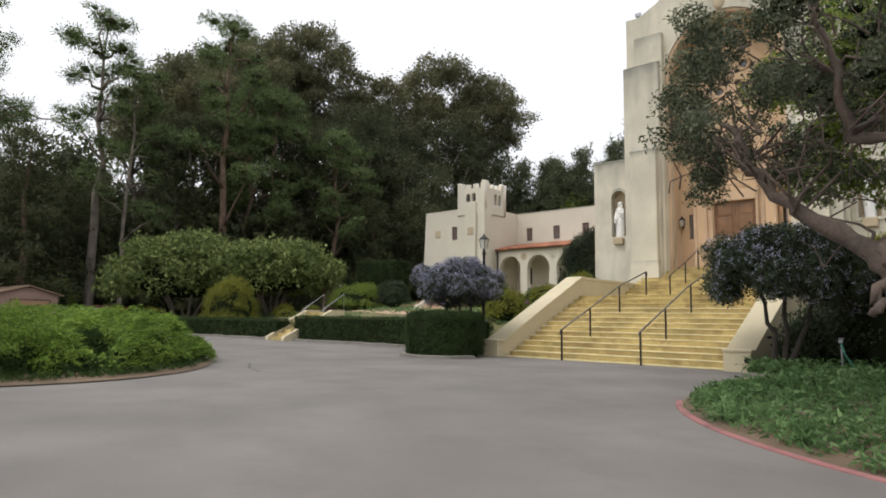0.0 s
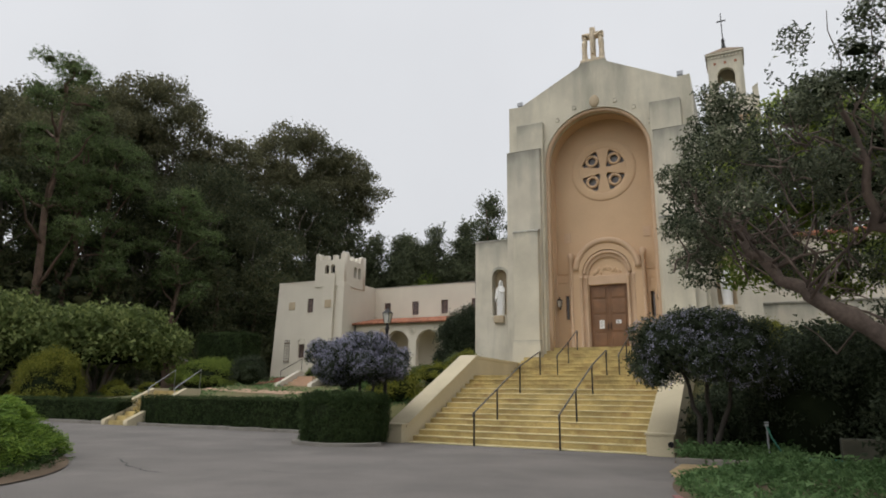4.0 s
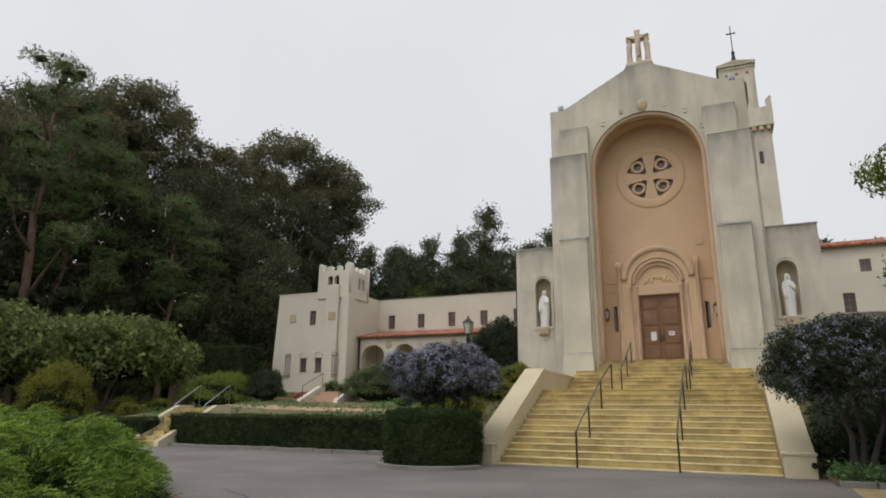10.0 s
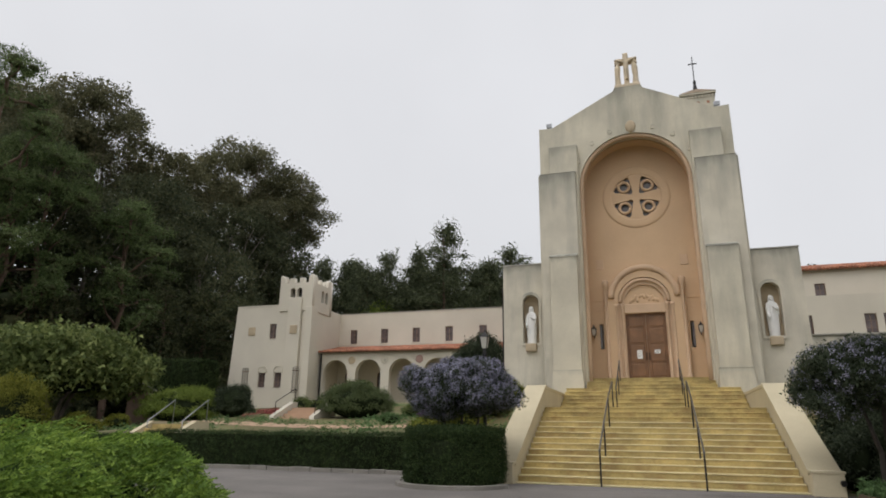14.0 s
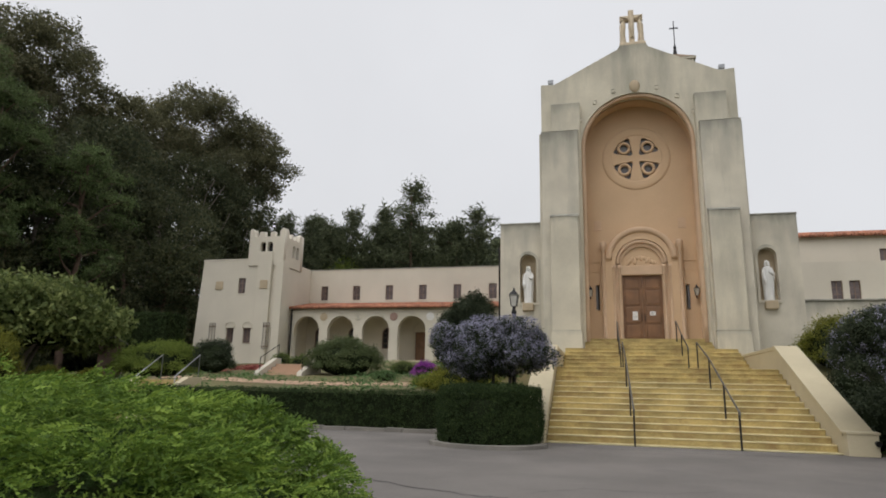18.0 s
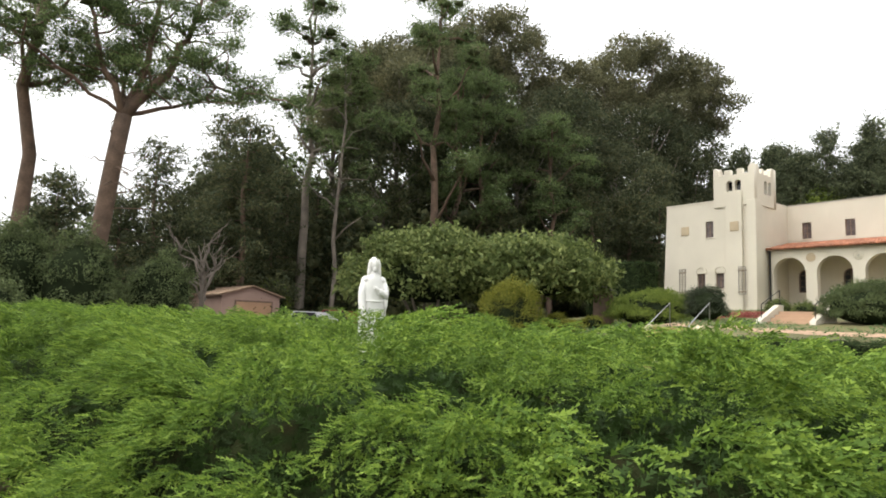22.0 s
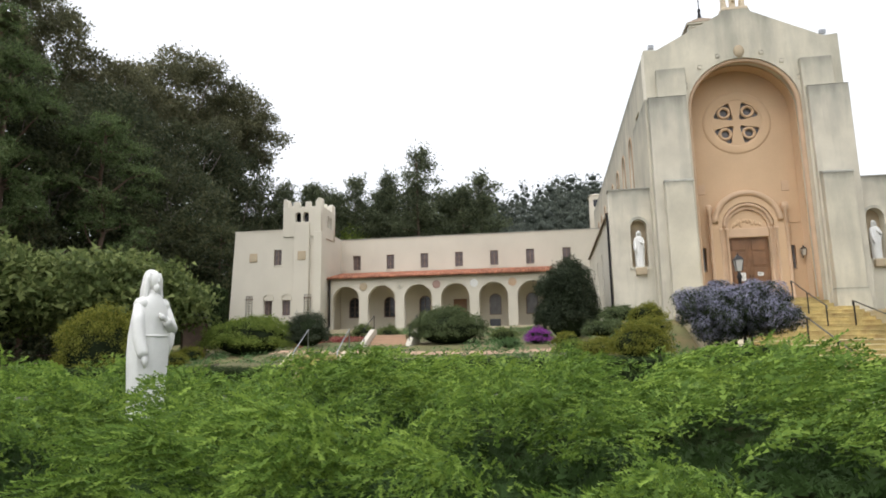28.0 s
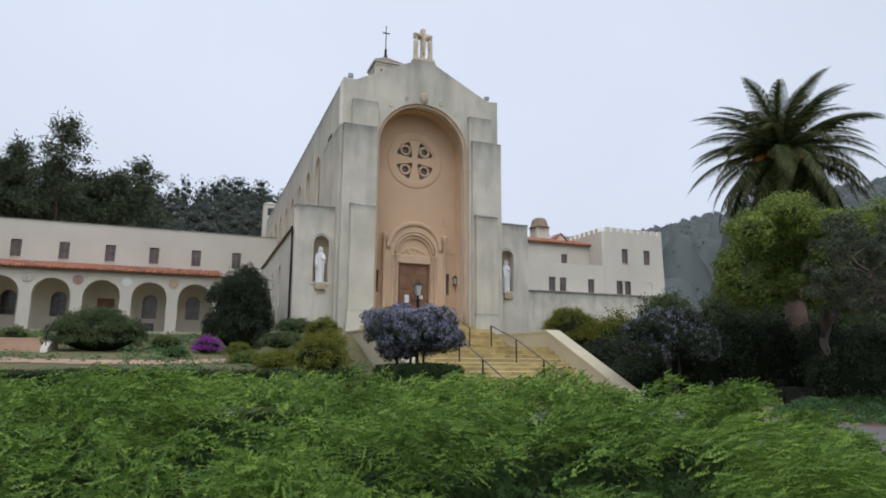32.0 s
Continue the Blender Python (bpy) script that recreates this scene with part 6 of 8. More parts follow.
def forked_pine(base, seed):
    """A stout leaning trunk that forks into rising limbs, each breaking into twigs with flat tufts of needles."""
    r = np.random.default_rng(seed)
    fork = (0.5, 0.9, 12.6)
    trunk = [(0, 0, -0.5, 0.62), (0.0, 0.05, 2.0, 0.55), (0.1, 0.3, 5.5, 0.50), (0.3, 0.6, 9.5, 0.47), (*fork, 0.46)]
    limbs, tufts = [], []
    mains = [((0.9, 3.4, 16.6), (1.0, 4.6, 21.5), 0.36), ((0.4, 2.0, 17.5), (0.2, 2.4, 23.5), 0.26), ((0.2, -0.6, 16.0), (-0.4, -1.6, 22.0), 0.24), ((-0.3, -2.6, 14.8), (-0.8, -5.6, 17.0), 0.13), ((1.2, 4.4, 14.0), (1.8, 8.4, 15.6), 0.15), ((-1.8, 1.2, 16.0), (-4.6, 2.4, 19.5), 0.16)]
    for mid_, end_, rad in mains:
        line = limb(fork, mid_, rad, rad * 0.62, r, 4, 0.15) + limb(mid_, end_, rad * 0.62, rad * 0.22, r, 5, 0.3)[1:]
        limbs.append(line)
        for j in range(13):
            b = line[min(len(line) - 1, 3 + j % 7)]
            a = r.uniform(0, 6.28)
            reach = r.uniform(1.6, 5.2)
            q = (b[0] + reach * math.cos(a), b[1] + reach * math.sin(a), b[2] + r.uniform(-1.0, 1.4))
            twig_ = limb(b[:3], q, 0.07, 0.02, r, 4, 0.25)
            limbs.append(twig_)
            for i_ in (2, 3, 4):
                p = twig_[i_]
                s_ = r.uniform(0.35, 0.85)
                tufts.append((p[0] + r.normal() * 0.3, p[1] + r.normal() * 0.3, p[2] + 0.15, s_ * 1.2, s_ * 1.2, s_ * 0.5))
    for k in range(9):
        zz = r.uniform(6.5, 12.0)
        a = r.uniform(0, 6.28)
        limbs.append(limb((0.2, 0.5, zz), (0.2 + 2.4 * math.cos(a), 0.5 + 2.4 * math.sin(a), zz + r.uniform(-0.6, 0.8)), 0.05, 0.012, r, 4, 0.25))
    t = thing("pine_tree", "big reddish-trunked pine forking into wide flat tufts", "tree", "pines beside the drive", at=base)
    bm = bmesh.new()
    for line in (trunk, *limbs):
        tube(bm, [p[:3] for p in line], [p[3] for p in line], 10)
    part("trunk", bm, BARK_PINE, t, smooth=True)
    dome_crown(tufts, 6.0, 0.46, L_PINE, t, r, FINE, low=-0.2, shell=0.9)


forked_pine(gz(-44.9, -25.9), 230)
pine(gz(-48.3, -29.3), 33, 6.5, 231, bare=0.46, tr=0.52, per=3.2)
for k, (x, y, h, sp) in enumerate(((-56, 2, 14, 5), (-62, -4, 15, 5), (-58, -14, 14, 5.5), (-66, -12, 15, 5), (-50, 10, 12, 4.5), (-60, -22, 10, 4.5), (-66, -27, 9, 4.5), (-46, 19, 13, 4.5), (-42, 25, 12, 4.5), (-55, 9, 13, 5), (-63, -32, 8, 4.5), (-70, -9, 17, 5.5), (-72, -3, 18, 5.5), (-71, 4, 18, 5.5), (-64, 9, 16, 5.5), (-58, 17, 15, 5), (-52, 24, 15, 5), (-76, -14, 14, 5), (-49, 29, 14, 5), (-45, 24, 13, 4.5), (-52, 33, 15, 5), (-63.3, -13.0, 19.8, 5.5), (-64.9, -18.5, 16.5, 5.0), (-64.1, -26.0, 12.0, 5.0), (-59.8, -9.4, 14, 4.5), (-55.1, -13.7, 17.5, 4.6))):
    cypress(gz(x, y), h, sp, 300 + k)
# pines on the slope behind the wing
def slope_pine(base, h, sp, seed):
    """A dense irregular pine: level tiers of needle tufts, narrowing to a ragged top."""
    r = np.random.default_rng(seed)
    trunk = limb((0, 0, -0.5), (r.normal() * 0.3, r.normal() * 0.3, h * 0.97), h * 0.012 + 0.08, 0.05, r, 7, 0.2)
    limbs, domes = [], []
    for k in range(30):
        t = 0.10 + 0.88 * k / 29
        a = k * 2.4 + r.uniform(-0.5, 0.5)
        reach = sp * (1.08 - 0.72 * t ** 1.5) * r.uniform(0.35, 1.0) * (0.4 if k > 26 else 1)
        q = (reach * math.cos(a), reach * math.sin(a), h * t)
        if k % 2:
            limbs.append(limb((0, 0, h * t - 0.4), q, 0.07, 0.02, r, 3, 0.15))
        s_ = sp * r.uniform(0.24, 0.40) * (1.12 - 0.5 * t)
        domes.append((*q, s_, s_, s_ * 0.62))
        domes.append((q[0] * 0.4, q[1] * 0.4, q[2] - 0.3, s_, s_, s_ * 0.7))
    t = thing("pine_tree", "dark pine standing above the wing's roof", "tree", "pines behind the wing", at=base)
    bm = bmesh.new()
    for line in (trunk, *limbs):
        tube(bm, [p[:3] for p in line], [p[3] for p in line], 7)
    part("trunk", bm, BARK_PINE, t, smooth=True)
    dome_crown(domes, 2.7, 0.95, L_SLOPE, t, r, FINE, low=-0.5, shell=0.6)
    return t


for k, (x, y, top, sp) in enumerate(((-37, 53, 27, 4.5), (-32.5, 55, 27.5, 4.5), (-27, 51, 30, 5.0), (-23, 58, 25, 4.5), (-19, 57, 27.5, 4.5), (-42, 60, 26, 5.0), (-30, 66, 27, 5.0), (-35, 60, 26.5, 4.5), (-39.5, 51, 24, 4.0), (-21, 53, 24.5, 4.0), (-29.5, 56, 26, 4.0), (-45, 56, 26.5, 4.5), (-48.5, 54, 27, 5.0), (-42, 54, 26, 4.5), (-46.5, 60, 28, 5.0))):
    z0 = float(ground_z(x, y))
    slope_pine((x, y, z0), top - z0, sp, 240 + k)
for k, (x, y, top) in enumerate(((-25.5, 58.3, 21.2), (-37.1, 51.4, 19.3))):
    shrub("bright_tree", gz(x, y), 4.6, 3.4, top - float(ground_z(x, y)), L_BRIGHT, "bright green leafy tree on the slope behind the wing", 470 + k, "tree", size=0.75, per=1.6, lumps=11, group="bright trees behind the wing", drop=0.25)
# garden shrubs
def broad_tree(base, rx, ry, h, seed, label):
    """A wide low crown of many leafy domes on several stems, shaded hollows between them."""
    r = np.random.default_rng(seed)
    domes = []
    for k in range(64):
        a, u = 2.39996 * k + r.uniform(-0.2, 0.2), math.sqrt((k + 0.5) / 64)
        s_ = r.uniform(0.6, 1.2)
        domes.append((rx * 0.9 * u * math.cos(a), ry * 0.9 * u * math.sin(a), (h - 0.6) * (1 - 0.32 * u ** 3) * r.uniform(0.86, 1.03) - 0.1, s_ * 1.25, s_ * 1.2, s_ * 0.66))
    for k in range(30):
        a = 2 * math.pi * k / 30 + r.uniform(-0.1, 0.1)
        s_ = r.uniform(0.5, 0.9)
        domes.append((rx * 0.92 * math.cos(a) * r.uniform(0.86, 1.03), ry * 0.92 * math.sin(a), h * r.uniform(0.38, 0.62), s_ * 1.25, s_ * 1.15, s_ * 0.7))
    limbs = [limb((0.2 * math.cos(k), 0.2 * math.sin(k), -0.2), (rx * 0.5 * math.cos(k * 1.3), ry * 0.5 * math.sin(k * 1.3), h * 0.7), 0.14, 0.05, r, 5, 0.2) for k in range(5)]
    t = tree("round_topped_tree", base, label, "tree", limbs[0], limbs[1:], [], L_LIGHT, BARK_GREY, 0.3, 8)
    # flattened filler that paints the shade under the domes
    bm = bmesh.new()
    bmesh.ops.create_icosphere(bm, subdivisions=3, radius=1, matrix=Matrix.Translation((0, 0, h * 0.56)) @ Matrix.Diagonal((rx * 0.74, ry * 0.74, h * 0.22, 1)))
    part("inner_fill", bm, CORE, t)
    dome_crown(domes, 5.0, 0.82, L_LIGHT, t, r, HANGING, "broad pale green leaves", low=-0.15, shell=0.35)


broad_tree(gz(-37.6, -7.6), 5.4, 5.2, 7.2, 401, "broad pale green round-topped small tree on the lawn")
broad_tree(gz(-33.2, -2.8), 5.0, 5.0, 5.7, 402, "broad pale green small tree with a shaded hollow beneath")
shrub("round_shrub", gz(-27.9, -9.2), 1.9, 1.8, 4.0, L_YELLOW, "rounded yellow-green shrub beside the lawn", 403)
shrub("roadside_shrub", gz(-34.0, -33.2), 2.6, 2.6, 6.6, L_MID, "tall loose green shrub beside the drive", 404, size=0.24, per=12)
shrub("spreading_shrub", gz(-25.7, -0.6), 2.8, 1.8, 2.3, L_BRIGHT, "low spreading green shrub by the garden steps", 404)
shrub("dark_shrub", gz(-22.7, 0.1), 1.35, 1.2, 1.95, L_OLIVE, "dark purple-green shrub by the garden steps", 405)
shrub("dense_shrub", gz(-15.0, 0.2), 2.3, 1.5, 1.95, L_MID, "dense rounded green shrub before the arcade", 406)
shrub("upright_shrub", gz(-8.75, 2.2), 1.8, 1.55, 4.3, L_OLIVE, "tall dark upright shrub at the church corner", 407, size=0.22, per=26, lumps=16, drop=0.3)
shrub("yellow_shrub", gz(-6.6, -9.0), 1.2, 0.8, 1.3, L_YELLOW, "yellow-green shrub beside the stair parapet", 408)
shrub("flowering_shrub", gz(-10.3, -0.9), 0.75, 0.65, 0.85, L_PURPLE, "magenta flowering bush in the garden", 409, size=0.10, per=60)
for k, (x, y, rx, h) in enumerate(((-29.4, -4.2, 1.0, 0.9), (-27.6, -3.2, 0.8, 0.8), (-31.8, -9.6, 1.1, 0.9), (-33.5, -8.4, 1.0, 1.0), (-27.0, -5.6, 0.9, 0.7), (-26.2, -7.4, 0.8, 0.6))):
    shrub("yellow_bush", gz(x, y), rx, rx * 0.8, h, L_YELLOW, "low yellow-flowered garden bush", 420 + k, size=0.12, per=34, group="yellow bushes in the garden")
for k, (x, y, rx, h, m) in enumerate(((-18.9, 3.0, 0.8, 0.9, L_LIGHT), (-20.9, 4.5, 0.9, 1.0, L_LIGHT), (-9.0, -2.6, 0.7, 0.7, L_YELLOW), (-7.7, 0.4, 0.6, 0.9, L_OLIVE), (-12.2, 1.6, 0.8, 0.7, L_LIGHT), (-11.6, -3.2, 0.6, 0.5, L_BED))):
    shrub("garden_plant", gz(x, y), rx, rx * 0.8, h, m, "small leafy plant in the garden border", 430 + k, size=0.11, per=36, group="small border plants")
hedge("tall_hedge", -41.0, -35.6, 12.5, 15.0, float(ground_z(-38, 13)), 6.8, "tall clipped dark green hedge behind the shrubs", density=26, size=0.24)
for k, (x, y, rx, h, m) in enumerate(((-43.5, -29.5, 2.8, 6.2, L_MID), (-41.5, -26.8, 2.5, 5.8, L_MID), (-42.5, -22.6, 2.4, 5.2, L_MID), (-38.5, -30.6, 2.2, 2.6, L_MID), (-52, -20.5, 2.6, 5.0, L_MID), (-55.0, -11.0, 2.2, 4.6, L_BRIGHT), (-52.0, -7.0, 1.6, 2.4, L_LIGHT), (-47.5, -5.5, 1.6, 1.8, L_YELLOW), (-45.0, -6.8, 1.8, 1.3, L_HEDGE), (-40.0, -12.6, 2.2, 0.9, L_HEDGE))):
    shrub("drive_shrub", gz(x, y), rx, rx * 0.9, h, m, "leafy shrub growing beside the far drive", 450 + k, size=0.30, per=6, group="shrubs beside the far drive")
rb = np.random.default_rng(71)
bare = [limb((0, 0, 1.5 + 0.25 * k), (2.0 * math.cos(k * 2.4) * rb.uniform(0.6, 1.1), 2.0 * math.sin(k * 2.4) * rb.uniform(0.6, 1.1), 3.6 + 0.35 * k), 0.09, 0.02, rb, 5, 0.3) for k in range(9)]
twig = [limb(q[3][:3], (q[5][0] + rb.normal() * 0.7, q[5][1] + rb.normal() * 0.7, q[5][2] + rb.uniform(-0.2, 0.9)), 0.04, 0.012, rb, 3, 0.15) for q in bare for _ in range(4)]
tree("bare_tree", gz(-45.6, -19.4), "grey leafless tree with tangled branches beside the garage", "tree", limb((0, 0, -0.3), (0.3, 0.2, 5.4), 0.2, 0.06, rb, 6, 0.15), bare + twig, [], L_OLIVE, BARK_GREY, 0.2, 10)
# low ground cover over the sloping lawn
rg = np.random.default_rng(95)
n = 6000
P = np.stack([rg.uniform(-34, -4.6, n), rg.uniform(-10.6, 16, n), np.zeros(n)], 1)
P = P[(np.sin(P[:, 0] * 0.9) + np.sin(P[:, 1] * 1.1 + P[:, 0] * 0.4) + rg.normal(size=n) * 0.7) > 0.1]
P[:, 2] = ground_z(P[:, 0], P[:, 1]) + 0.03
cover = thing("lawn_weeds", "patchy low green growth over the dry lawn", "grass", kind="stuff")
tv, tf = leaf_clump(10, 0.3, 46, length=2.4)
part("blades", scatter("blades", tv, tf, P, turn_to(unit(len(P)) * (1, 1, 0.4) + (0, 0, 0.8)), rg.uniform(0.12, 0.26, len(P))), L_BED, cover)

n = 1500
P = np.stack([rg.uniform(-24.5, -19.8, n), rg.uniform(2.6, 4.4, n), np.zeros(n)], 1)
P[:, 2] = ground_z(P[:, 0], P[:, 1]) + 0.04
pink = thing("pink_groundcover", "low strip of pinkish-red ground cover before the arcade", "ground cover", kind="stuff")
part("blades", scatter("blades", tv, tf, P, turn_to(unit(n) * (1, 1, 0.4) + (0, 0, 0.8)), rg.uniform(0.12, 0.24, n)), L_PINK, pink)


for k, (x, y, rx, h, m) in enumerate(((-6.0, -6.6, 1.0, 1.5, L_YELLOW), (-7.4, -5.0, 1.1, 1.4, L_MID), (-5.6, -4.4, 0.9, 1.5, L_YELLOW), (-7.9, -7.4, 1.0, 1.1, L_YELLOW), (-6.6, -2.6, 1.0, 1.3, L_MID), (-8.9, -5.6, 0.8, 0.9, L_BRIGHT))):
    shrub("border_shrub", gz(x, y), rx, rx * 0.85, h * 0.55, m, "yellow-green leafy shrub on the bank beside the steps", 560 + k, size=0.14, per=26, group="shrubs on the bank beside the steps")


# ---- flowering ceanothus at the steps ----
r = np.random.default_rng(51)
blue = thing("ceanothus_tree", "small round-headed tree smothered in lilac-blue blossom", "tree", at=(-4.83, -14.25, 0.1))
bm = bmesh.new()
for q in ((-0.5, -0.1, 1.9), (0.1, 0.1, 2.0), (0.55, 0.15, 1.9)):
    tube(bm, [p for p in wobble((q[0] * 0.3, q[1] * 0.3, 0), q, 5, 0.05, r)], [0.07, 0.065, 0.055, 0.05, 0.04, 0.03], 8)
part("trunk", bm, BARK_DARK, blue, smooth=True)
bb = []
while len(bb) < 96:
    x, y, z = r.uniform(-1.5, 1.5), r.uniform(-1.15, 1.15), r.uniform(-1, 1)
    if (x / 1.5) ** 2 + (y / 1.15) ** 2 + (0.85 * z) ** 2 < 1:
        sz = r.uniform(0.22, 0.40)
        bb.append((x, y, 2.34 + 0.58 * z + 0.08 * math.sin(3 * x), sz * 1.1, sz, sz * 0.85))
# filler painted dark for the shade within the blossom
bm = bmesh.new()
bmesh.ops.create_icosphere(bm, subdivisions=3, radius=1, matrix=Matrix.Translation((0, 0, 2.22)) @ Matrix.Diagonal((1.2, 0.85, 0.42, 1)))
part("inner_fill", bm, CORE, blue)
crown("leaves", bb, 80, 0.13, L_OLIVE, blue, "dark small leaves", shell=0.5)
crown("blossom", [(x, y, z + 0.04, a, b, c) for x, y, z, a, b, c in bb], 120, 0.085, L_BLUE, blue, "lilac-blue flower heads", shell=0.3)

right_c = thing("ceanothus_tree", "dusky small tree with a few blue flowers beside the steps", "tree", at=(5.0, -14.2, 0.1))
bm = bmesh.new()
for q in ((-0.5, -0.2, 2.0), (0.1, 0.1, 2.3), (0.6, 0.2, 2.1)):
    tube(bm, wobble((q[0] * 0.12, 0, -0.1), q, 5, 0.06, r), [0.075, 0.07, 0.06, 0.05, 0.04, 0.025], 8)
part("trunk", bm, BARK_DARK, right_c, smooth=True)
bb = [(0, 0, 2.7, 1.2, 1.2, 0.75)] + [(1.15 * math.cos(a), 1.1 * math.sin(a), 2.45 + 0.3 * math.sin(2 * a + 1), 0.62, 0.6, 0.5) for a in np.linspace(0, 2 * math.pi, 10)[:-1]] + [(0.6 * math.cos(a), 0.6 * math.sin(a), 3.05, 0.5, 0.5, 0.36) for a in np.linspace(0.5, 6.8, 6)[:-1]]
bb += [(-1.25, -0.3, 1.95, 0.42, 0.4, 0.36), (-0.95, -0.8, 1.85, 0.4, 0.4, 0.34), (-1.45, 0.3, 2.2, 0.4, 0.4, 0.34), (0.2, -1.15, 2.0, 0.45, 0.4, 0.36), (0.9, -0.9, 1.9, 0.5, 0.45, 0.4), (1.35, -0.2, 1.9, 0.5, 0.5, 0.42), (1.5, 0.5, 1.8, 0.5, 0.5, 0.45)]
inner(bb, right_c, 0.6)
crown("leaves", bb, 95, 0.16, L_OLIVE, right_c, "small dusky leaves", shell=0.6)
crown("blossom", bb[:1] + bb[3:], 24, 0.09, L_BLUE, right_c, "scattered blue flowers", shell=0.15)


# ---- big twisted tree over the bed ----
big = thing("twisted_tree", "old leaning tree with twisted bare limbs and dark leaves", "tree", at=(8.7, -21.2, 0.1))
r = np.random.default_rng(61)
bm = bmesh.new()
main = [(0.15, 0.0, -0.3, 0.36), (-0.3, 0.0, 0.75, 0.29), (-0.72, -0.1, 1.55, 0.22), (-1.08, -0.12, 2.05, 0.16), (-1.85, -0.14, 2.58, 0.13), (-2.25, 0.1, 3.0, 0.105), (-2.55, 0.26, 3.45, 0.085), (-2.66, 0.3, 3.85, 0.065), (-3.1, 0.4, 4.3, 0.035)]
second = [(-0.5, 0.0, 1.2, 0.19), (0.1, -0.2, 2.1, 0.16), (0.15, -0.4, 2.75, 0.12), (-0.5, -0.5, 3.2, 0.09), (-1.1, -0.7, 3.35, 0.075), (-1.2, -1.0, 4.0, 0.06), (-1.4, -1.2, 4.9, 0.035)]
third = [(0.0, 0.1, 0.6, 0.26), (0.9, 0.8, 1.9, 0.22), (1.4, 1.2, 3.4, 0.16), (1.7, 1.6, 5.0, 0.08)]
knob = [(-0.95, -0.2, 2.05, 0.10), (-0.80, -0.42, 1.75, 0.085), (-0.98, -0.5, 1.45, 0.08), (-1.06, -0.46, 1.25, 0.05)]
for line in (main, second, third, knob):
    pts, rad = [], []
    for p, q in zip(line, line[1:]):
        for j in range(4):
            f = j / 4
            pts.append(tuple(p[c] + (q[c] - p[c]) * f + (r.normal() * 0.03 if pts else 0) for c in range(3)))
            rad.append((p[3] + (q[3] - p[3]) * f) * r.uniform(0.65, 0.95))
    tube(bm, pts + [line[-1][:3]], rad + [line[-1][3]], 12)
for k in range(80):
    b = (main[3 + k % 5], second[1 + k % 5], third[1 + k % 2])[k % 3]
    a = r.uniform(0, 2 * math.pi)
    q = (b[0] + 1.0 * math.cos(a), b[1] + 0.9 * math.sin(a), min(b[2] + r.uniform(0.2, 1.1), 4.9))
    tube(bm, wobble(b[:3], q, 5, 0.2, r), [0.026, 0.022, 0.018, 0.014, 0.01, 0.006], 5)
part("trunk", bm, BARK_TWIST, big, smooth=True)
bb = []
while len(bb) < 230:
    x, y = r.uniform(-3.8, 3.6), r.uniform(-2.0, 2.6)
    if ((x + 0.3) / 4.0) ** 2 + ((y - 0.2) / 2.6) ** 2 > 1:
        continue
    top = min(4.35 + 0.75 * (x + 4.0), 6.0 + 0.1 * x)
    low_ = 3.35 if x < -2.4 else (3.1 if y > 0 else 3.7)
    if x > 1.0:
        low_ = 2.5
    sz = r.uniform(0.17, 0.36)
    bb.append((x + 0.35, y, low_ + (top - low_) * r.random() ** 1.2, sz, sz * 0.9, sz * 0.6))
for x, y, z in ((-3.4, 0.8, 3.9), (-3.3, 0.5, 3.5), (-3.35, 0.3, 4.5), (-3.1, 0.0, 3.3), (-3.2, 0.4, 4.9), (-3.2, -0.5, 4.0), (-3.0, 0.6, 5.3), (-2.7, -0.8, 4.4)):
    for _ in range(2):
        bb.append((x + r.normal() * 0.15, y + r.normal() * 0.2, z + r.normal() * 0.1, 0.3, 0.3, 0.2))
inner([b for b in bb if b[0] > -1.6 and 3.9 < b[2] < 5.6], big, 0.45)
crown("crown", bb, 38, 0.13, L_OLIVE, big, "dense small dark leaves", shell=1.0)
crown("young_leaves", [b for b in bb if r.random() < 0.75], 62, 0.125, L_TWIST, big, "lighter young leaves", shell=0.45)
bm = bmesh.new()
for k in range(170):
    x, y, z = bb[int(r.integers(0, 230))][:3]
    q = (x * 0.86 + r.normal() * 0.3, y * 0.8 + r.normal() * 0.3, z - r.uniform(0.1, 0.7))
    tube(bm, wobble(q, (x + r.normal() * 0.15, y + r.normal() * 0.15, z + r.uniform(0.0, 0.35)), 4, 0.09, r), [0.014, 0.011, 0.009, 0.006, 0.004], 4)
tagged(part("dead_twig_tangle", bm, BARK_TWIST, big, "tangle of bare grey-brown twigs"), kind="stuff")

# dark shrubs that close the view behind the bed
for k, (x, y, rx, h, m) in enumerate(((9.0, -5.6, 2.0, 2.7, L_YELLOW), (12.0, -6.0, 2.2, 4.3, L_MID), (15.4, -6.4, 2.4, 4.3, L_MID), (19.0, -7.0, 2.4, 4.2, L_MID), (23.0, -8.0, 2.6, 4.2, L_MID), (24.5, -3.0, 3.2, 6.8, L_MID), (30.0, -5.0, 3.6, 7.2, L_MID), (36.5, -7.0, 3.8, 7.4, L_MID))):
    shrub("terrace_shrub", gz(x, y), rx, rx * 0.7, h, m, "rounded green shrub below the terrace wall", 540 + k, size=0.27, per=6, group="shrubs below the terrace")
